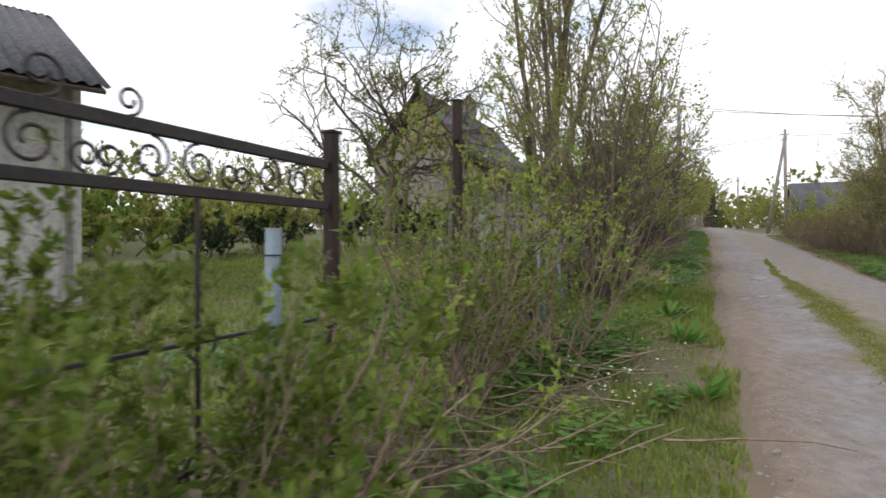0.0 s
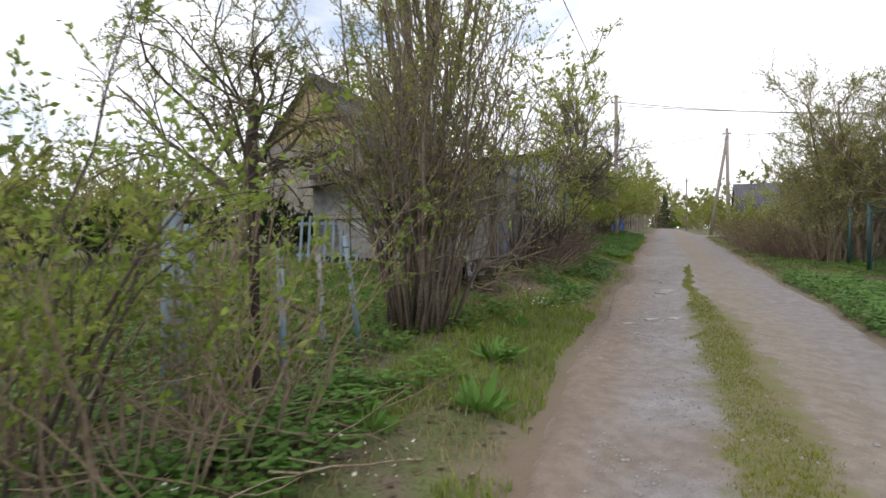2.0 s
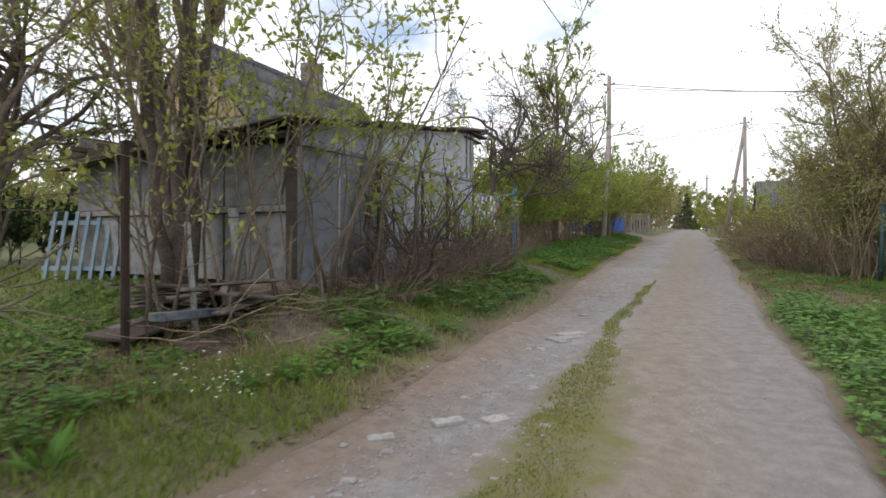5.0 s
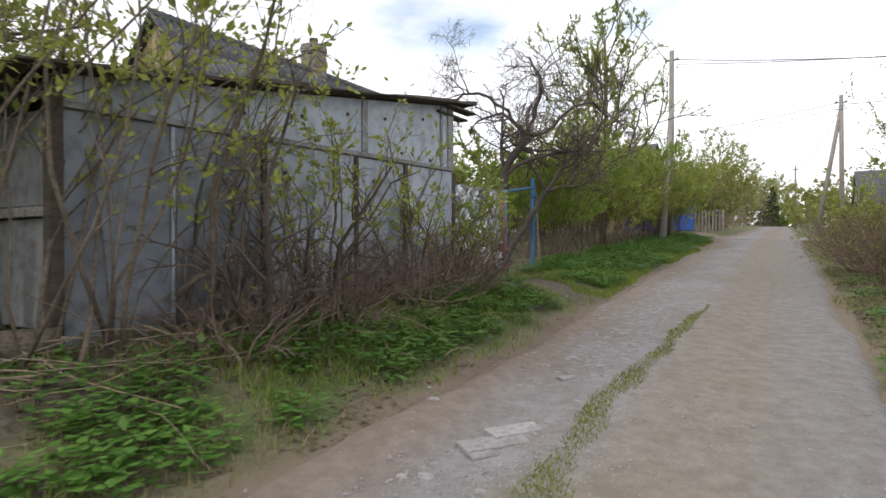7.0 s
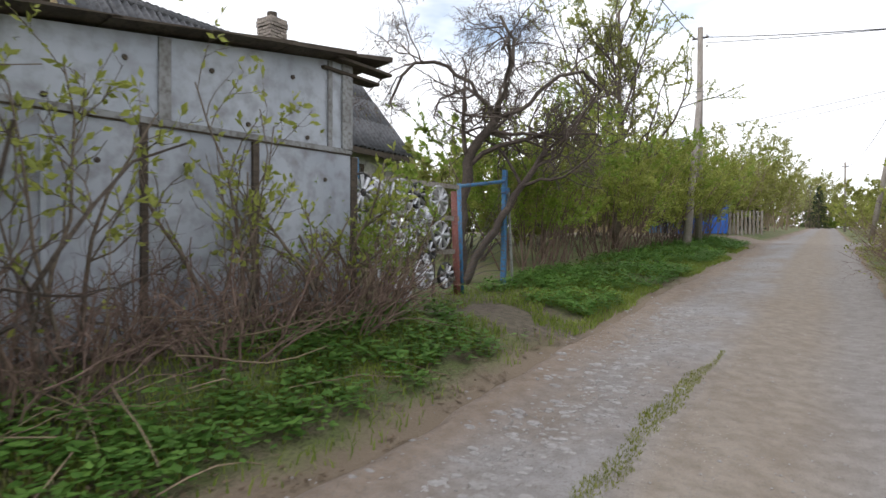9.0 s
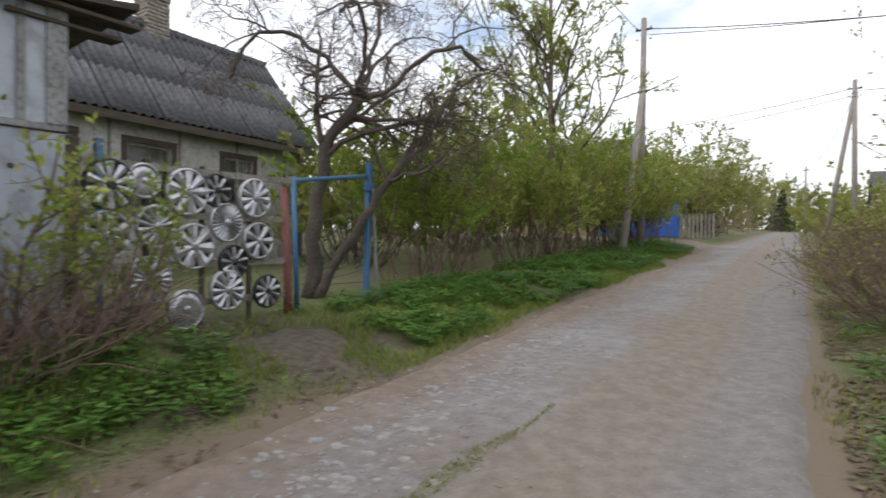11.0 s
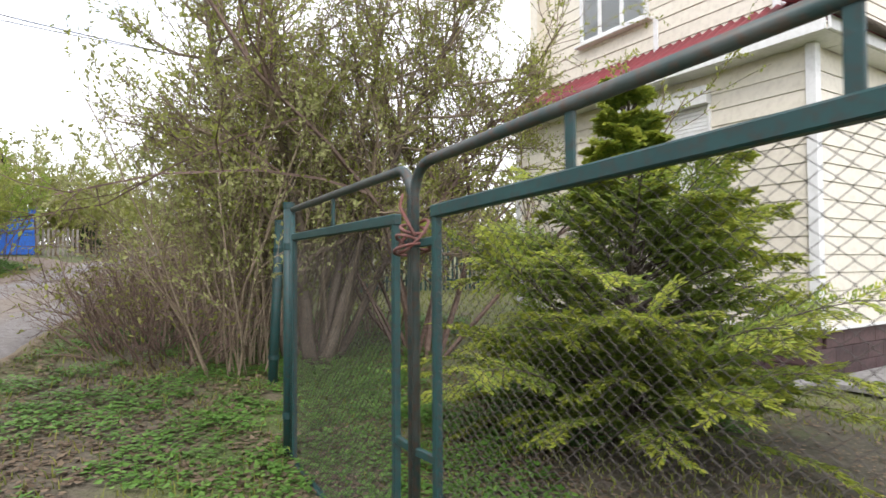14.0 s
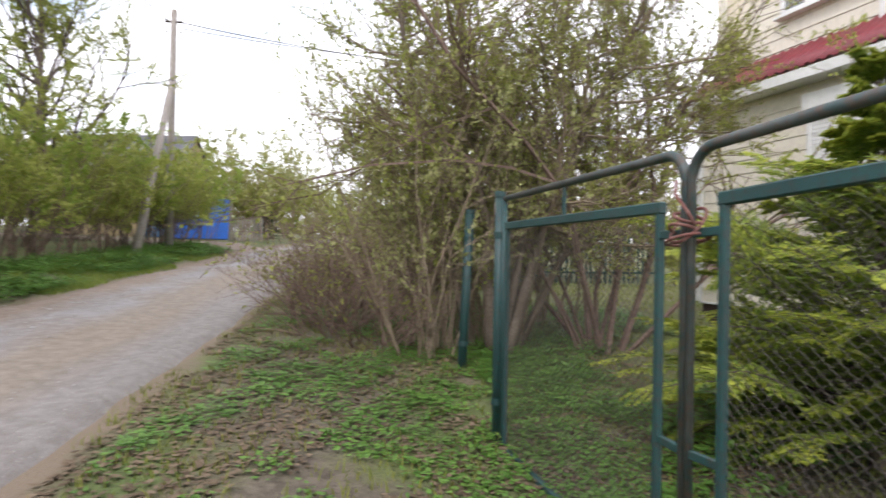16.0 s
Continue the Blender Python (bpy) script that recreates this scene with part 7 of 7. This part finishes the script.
def left_herb(x, y):
    lo = np.where(y < 10, -1.3, np.where(y < 19, -1.05, -1.9))
    hi = np.where(y < 10.5, -0.45 + 0.25 * np.sin(1.9 * y), np.where(y < 19, -0.05, 0.05))
    dens = np.where(y < 9.5, patch(x, y, 1.5, 2.2) > -0.05, patch(x, y, 1.9, 0.7) > -0.45)
    gap = ((y > 17.9) & (y < 19.3)) | ((y > 9.6) & (y < 11.5) & (x < -0.5))
    return (x > lo) & (x < hi) & dens & ~gap & off_road(x, y)


solo("ground_elder", herbs(15000, -1.9, 0.1, 0, 36, left_herb, 0.17, 0.07, 6), M_LEAF_HERB, "low bright green ground elder along the verge", "ground plants", kind="stuff")
solo("ground_elder", herbs(6500, 3.15, 6.2, 7, 20.5, lambda x, y: off_road(x, y) & (y < 16.0 + 0.6 * patch(x, y, 1.7, 0.6)) & (x < 4.7 + 0.5 * patch(x, y, 1.5, 2.1) + 0.3 * patch(x, y, 4.3, 0.5)) & (y > 7.6 + 0.6 * patch(x, y, 2.1, 1.1)), 0.2, 0.075, 6), M_LEAF_HERB, "low bright green ground elder along the verge", "ground plants", kind="stuff")
solo("ground_elder", herbs(6500, 3.4, 7.0, 16.4, 24, lambda x, y: off_road(x, y) & (patch(x, y, 2.6, 2.4) + 0.5 * patch(x, y, 6.1, 0.7) > -0.15 - 0.35 * (x - 4.4)) & (np.hypot((x - 4.8) / 0.8, (y - 17) / 1.4) > 0.9), 0.06, 0.045, 6), M_LEAF_HERB, "low green herbs under the roadside shrubs", "ground plants", kind="stuff")
solo("ground_elder", herbs(3600, 5.7, 9, 18.6, 25, lambda x, y: (x > 5.75) & (patch(x, y, 1.3, 0.9) > -0.4), 0.12, 0.055), M_LEAF_HERB, "dark green herbs carpeting the garden behind the gate", "ground plants", kind="stuff")
solo("garden_herbs", herbs(3600, -4.5, -1.1, 3, 12, lambda x, y: patch(x, y, 1.9, 0.3) > -0.45, 0.08, 0.055), M_LEAF_HERB, "low green herbs inside the old fence", "ground plants", kind="stuff")
for x, y, s in ((-0.15, 6.25, 0.22), (-0.6, 5.6, 0.16), (-0.35, 7.3, 0.2), (0.0, 4.4, 0.18), (-0.45, 8.7, 0.14)):
    ob = thing("leaf_clump", "upright clump of broad green leaves on the verge", "plant", pose(x, y, gz(x, y)), "leaf clumps")
    for k in range(26):
        lg = Geo()
        a = np.array([k * 2.4 + rngg.uniform(-0.3, 0.3)])
        p = np.stack([0.035 * np.cos(a), 0.035 * np.sin(a), rngg.uniform(0, 0.04, 1)], 1)
        leaves(lg, rngg, p, s * rngg.uniform(0.8, 1.25), np.stack([np.cos(a), np.sin(a), rngg.uniform(0.4, 1.5, 1)], 1) * 2.2, 0.0, 0.3)
        part("leaf", lg, M_LEAF_HERB, ob)
lg = Geo()
for cx, cy, n in ((-0.5, 9.75, 60), (-0.55, 3.9, 40), (-0.35, 5.0, 30), (-0.8, 4.3, 20)):
    px, py = cx + rngg.normal(0, 0.16, n), cy + rngg.normal(0, 0.14, n)
    leaves(lg, rngg, np.stack([px, py, ground_z(px, py) + rngg.uniform(0.1, 0.24, n)], 1), 0.024, None, 0.6, 0.9)
solo("white_flowers", lg, M_PETAL, "scattered small white wild flowers in the verge", "flowers", kind="stuff")


def litter(n, x0, x1, y0, y1, keep, size):
    x, y = scatter(n, x0, x1, y0, y1, keep)
    lg = Geo()
    leaves(lg, rngg, np.stack([x, y, ground_z(x, y) + rngg.uniform(0.004, 0.025, len(x))], 1), size, None, 0.85, 0.7)
    return lg


solo("leaf_litter", litter(16000, -2.4, 0.2, 0, 20, lambda x, y: (patch(x, y, 1.3, 6) > -0.2) & ((x < -0.7) | (rngg.uniform(0, 1, len(x)) < 0.25)), 0.05), M_LITTER, "brown dead leaves under the shrubs", "leaf litter", kind="stuff")
solo("leaf_litter", litter(9000, -3.6, -1.2, 4, 11, None, 0.05), M_LITTER, "brown dead leaves on the lawn behind the old fence", "leaf litter", kind="stuff")
solo("leaf_litter", litter(30000, 3.2, 7.5, 15, 25, lambda x, y: patch(x, y, 2.1, 3.3) > -0.6, 0.05), M_LITTER, "brown dead leaves under the shrubs", "leaf litter", kind="stuff")

solo("leaf_litter", litter(7000, -0.5, 0.4, 9.5, 24, lambda x, y: (patch(x, y, 2.7, 1.3) + 0.4 * patch(x, y, 7.1, 0.2) > -0.1), 0.03), M_LITTER, "brown leaf crumbs and bits of twig on the road edge", "leaf litter", kind="stuff")


def pebbles(n):
    x = np.where(rngg.uniform(0, 1, n) < 0.6, rngg.normal(0.85, 0.28, n), rngg.uniform(0.25, 3.1, n))
    y = rngg.uniform(0, 30, n)
    m = (x > 0.2) & (x < 3.1) & ((patch(x, 0.6 * y, 1.7, 0.4) > -0.2) | (rngg.uniform(0, 1, n) < 0.15))
    x, y = x[m], y[m]
    n = len(x)
    rut = -0.035 * np.exp(-((x - 0.85) / 0.3) ** 2) - 0.03 * np.exp(-((x - 2.45) / 0.35) ** 2)
    s = 0.006 + 0.009 * rngg.uniform(0, 1, n) ** 3 + 0.01 * (rngg.uniform(0, 1, n) > 0.985)
    z = plane_z(x, y) + 0.018 + rut + 0.005 * bumps(1.3 * x, 0.9 * y)
    a = rngg.uniform(0, 6.283, n)
    ux = np.stack([np.cos(a), np.sin(a), 0 * a], 1) * (s * rngg.uniform(0.8, 1.6, n))[:, None]
    uy = np.stack([-np.sin(a), np.cos(a), 0 * a], 1) * s[:, None]
    c = np.stack([x, y, z], 1)
    t = c + np.array([0, 0, 1.0]) * (s * 0.55)[:, None]
    V = np.stack([c + ux, c + uy, c - ux, c - uy, t + 0.5 * ux, t + 0.5 * uy, t - 0.5 * ux, t - 0.5 * uy], 1)
    k = np.arange(n)[:, None] * 8
    return Geo().add(V.reshape(-1, 3), np.concatenate([k + [0, 1, 5, 4], k + [1, 2, 6, 5], k + [2, 3, 7, 6], k + [3, 0, 4, 7], k + [4, 5, 6, 7]]))


def stone_band(n):
    """Larger pale stones washed out along the left wheel track."""
    x, y = rngg.normal(0.95, 0.22, n), np.where(rngg.uniform(0, 1, n) < 0.7, rngg.uniform(14.5, 21, n), rngg.uniform(8, 30, n))
    s = 0.012 + 0.03 * rngg.uniform(0, 1, n) ** 2.5
    rut = -0.035 * np.exp(-((x - 0.85) / 0.3) ** 2)
    c = np.stack([x, y, plane_z(x, y) + 0.012 + rut], 1)
    a = rngg.uniform(0, 6.283, n)
    g = Geo()
    ang = np.arange(6) * math.pi / 3
    ring = []
    for rr_, hz in ((1.0, 0.0), (0.7, 0.32)):
        for q in ang:
            k = s * rr_ * rngg.uniform(0.75, 1.2, n)
            ring.append(c + np.stack([k * np.cos(q + a) * 1.4, k * np.sin(q + a), s * hz], 1))
    V = np.stack(ring, 1)
    b = np.arange(n)[:, None] * 12
    q = [b + [j, (j + 1) % 6, 6 + (j + 1) % 6, 6 + j] for j in range(6)]
    q += [b + [6, 7, 8, 9], b + [6, 9, 10, 11]]
    return g.add(V.reshape(-1, 3), np.concatenate(q))


solo("road_stones", stone_band(900), M_STONE, "pale angular stones scattered along the wheel track", "stones", kind="stuff")
solo("gravel", pebbles(10000), M_STONE, "loose pale gravel and stone chips on the road", "gravel", kind="stuff")
x, y = scatter(6500, 6.6, 11.0, 14.6, 18.8, lambda x, y: patch(x, y, 2.2, 1.4) + 0.5 * patch(x, y, 5.7, 0.4) > -0.35)
solo("lawn_grass", blades(x, y, 0.05, 0.006), M_GRASS, "thin worn grass on the shade-darkened soil round the juniper", "grass", kind="stuff")
solo("leaf_litter", litter(6000, 6.4, 10.8, 14.6, 19.2, None, 0.035), M_LITTER, "brown needles and dead leaves round the juniper", "leaf litter", kind="stuff")
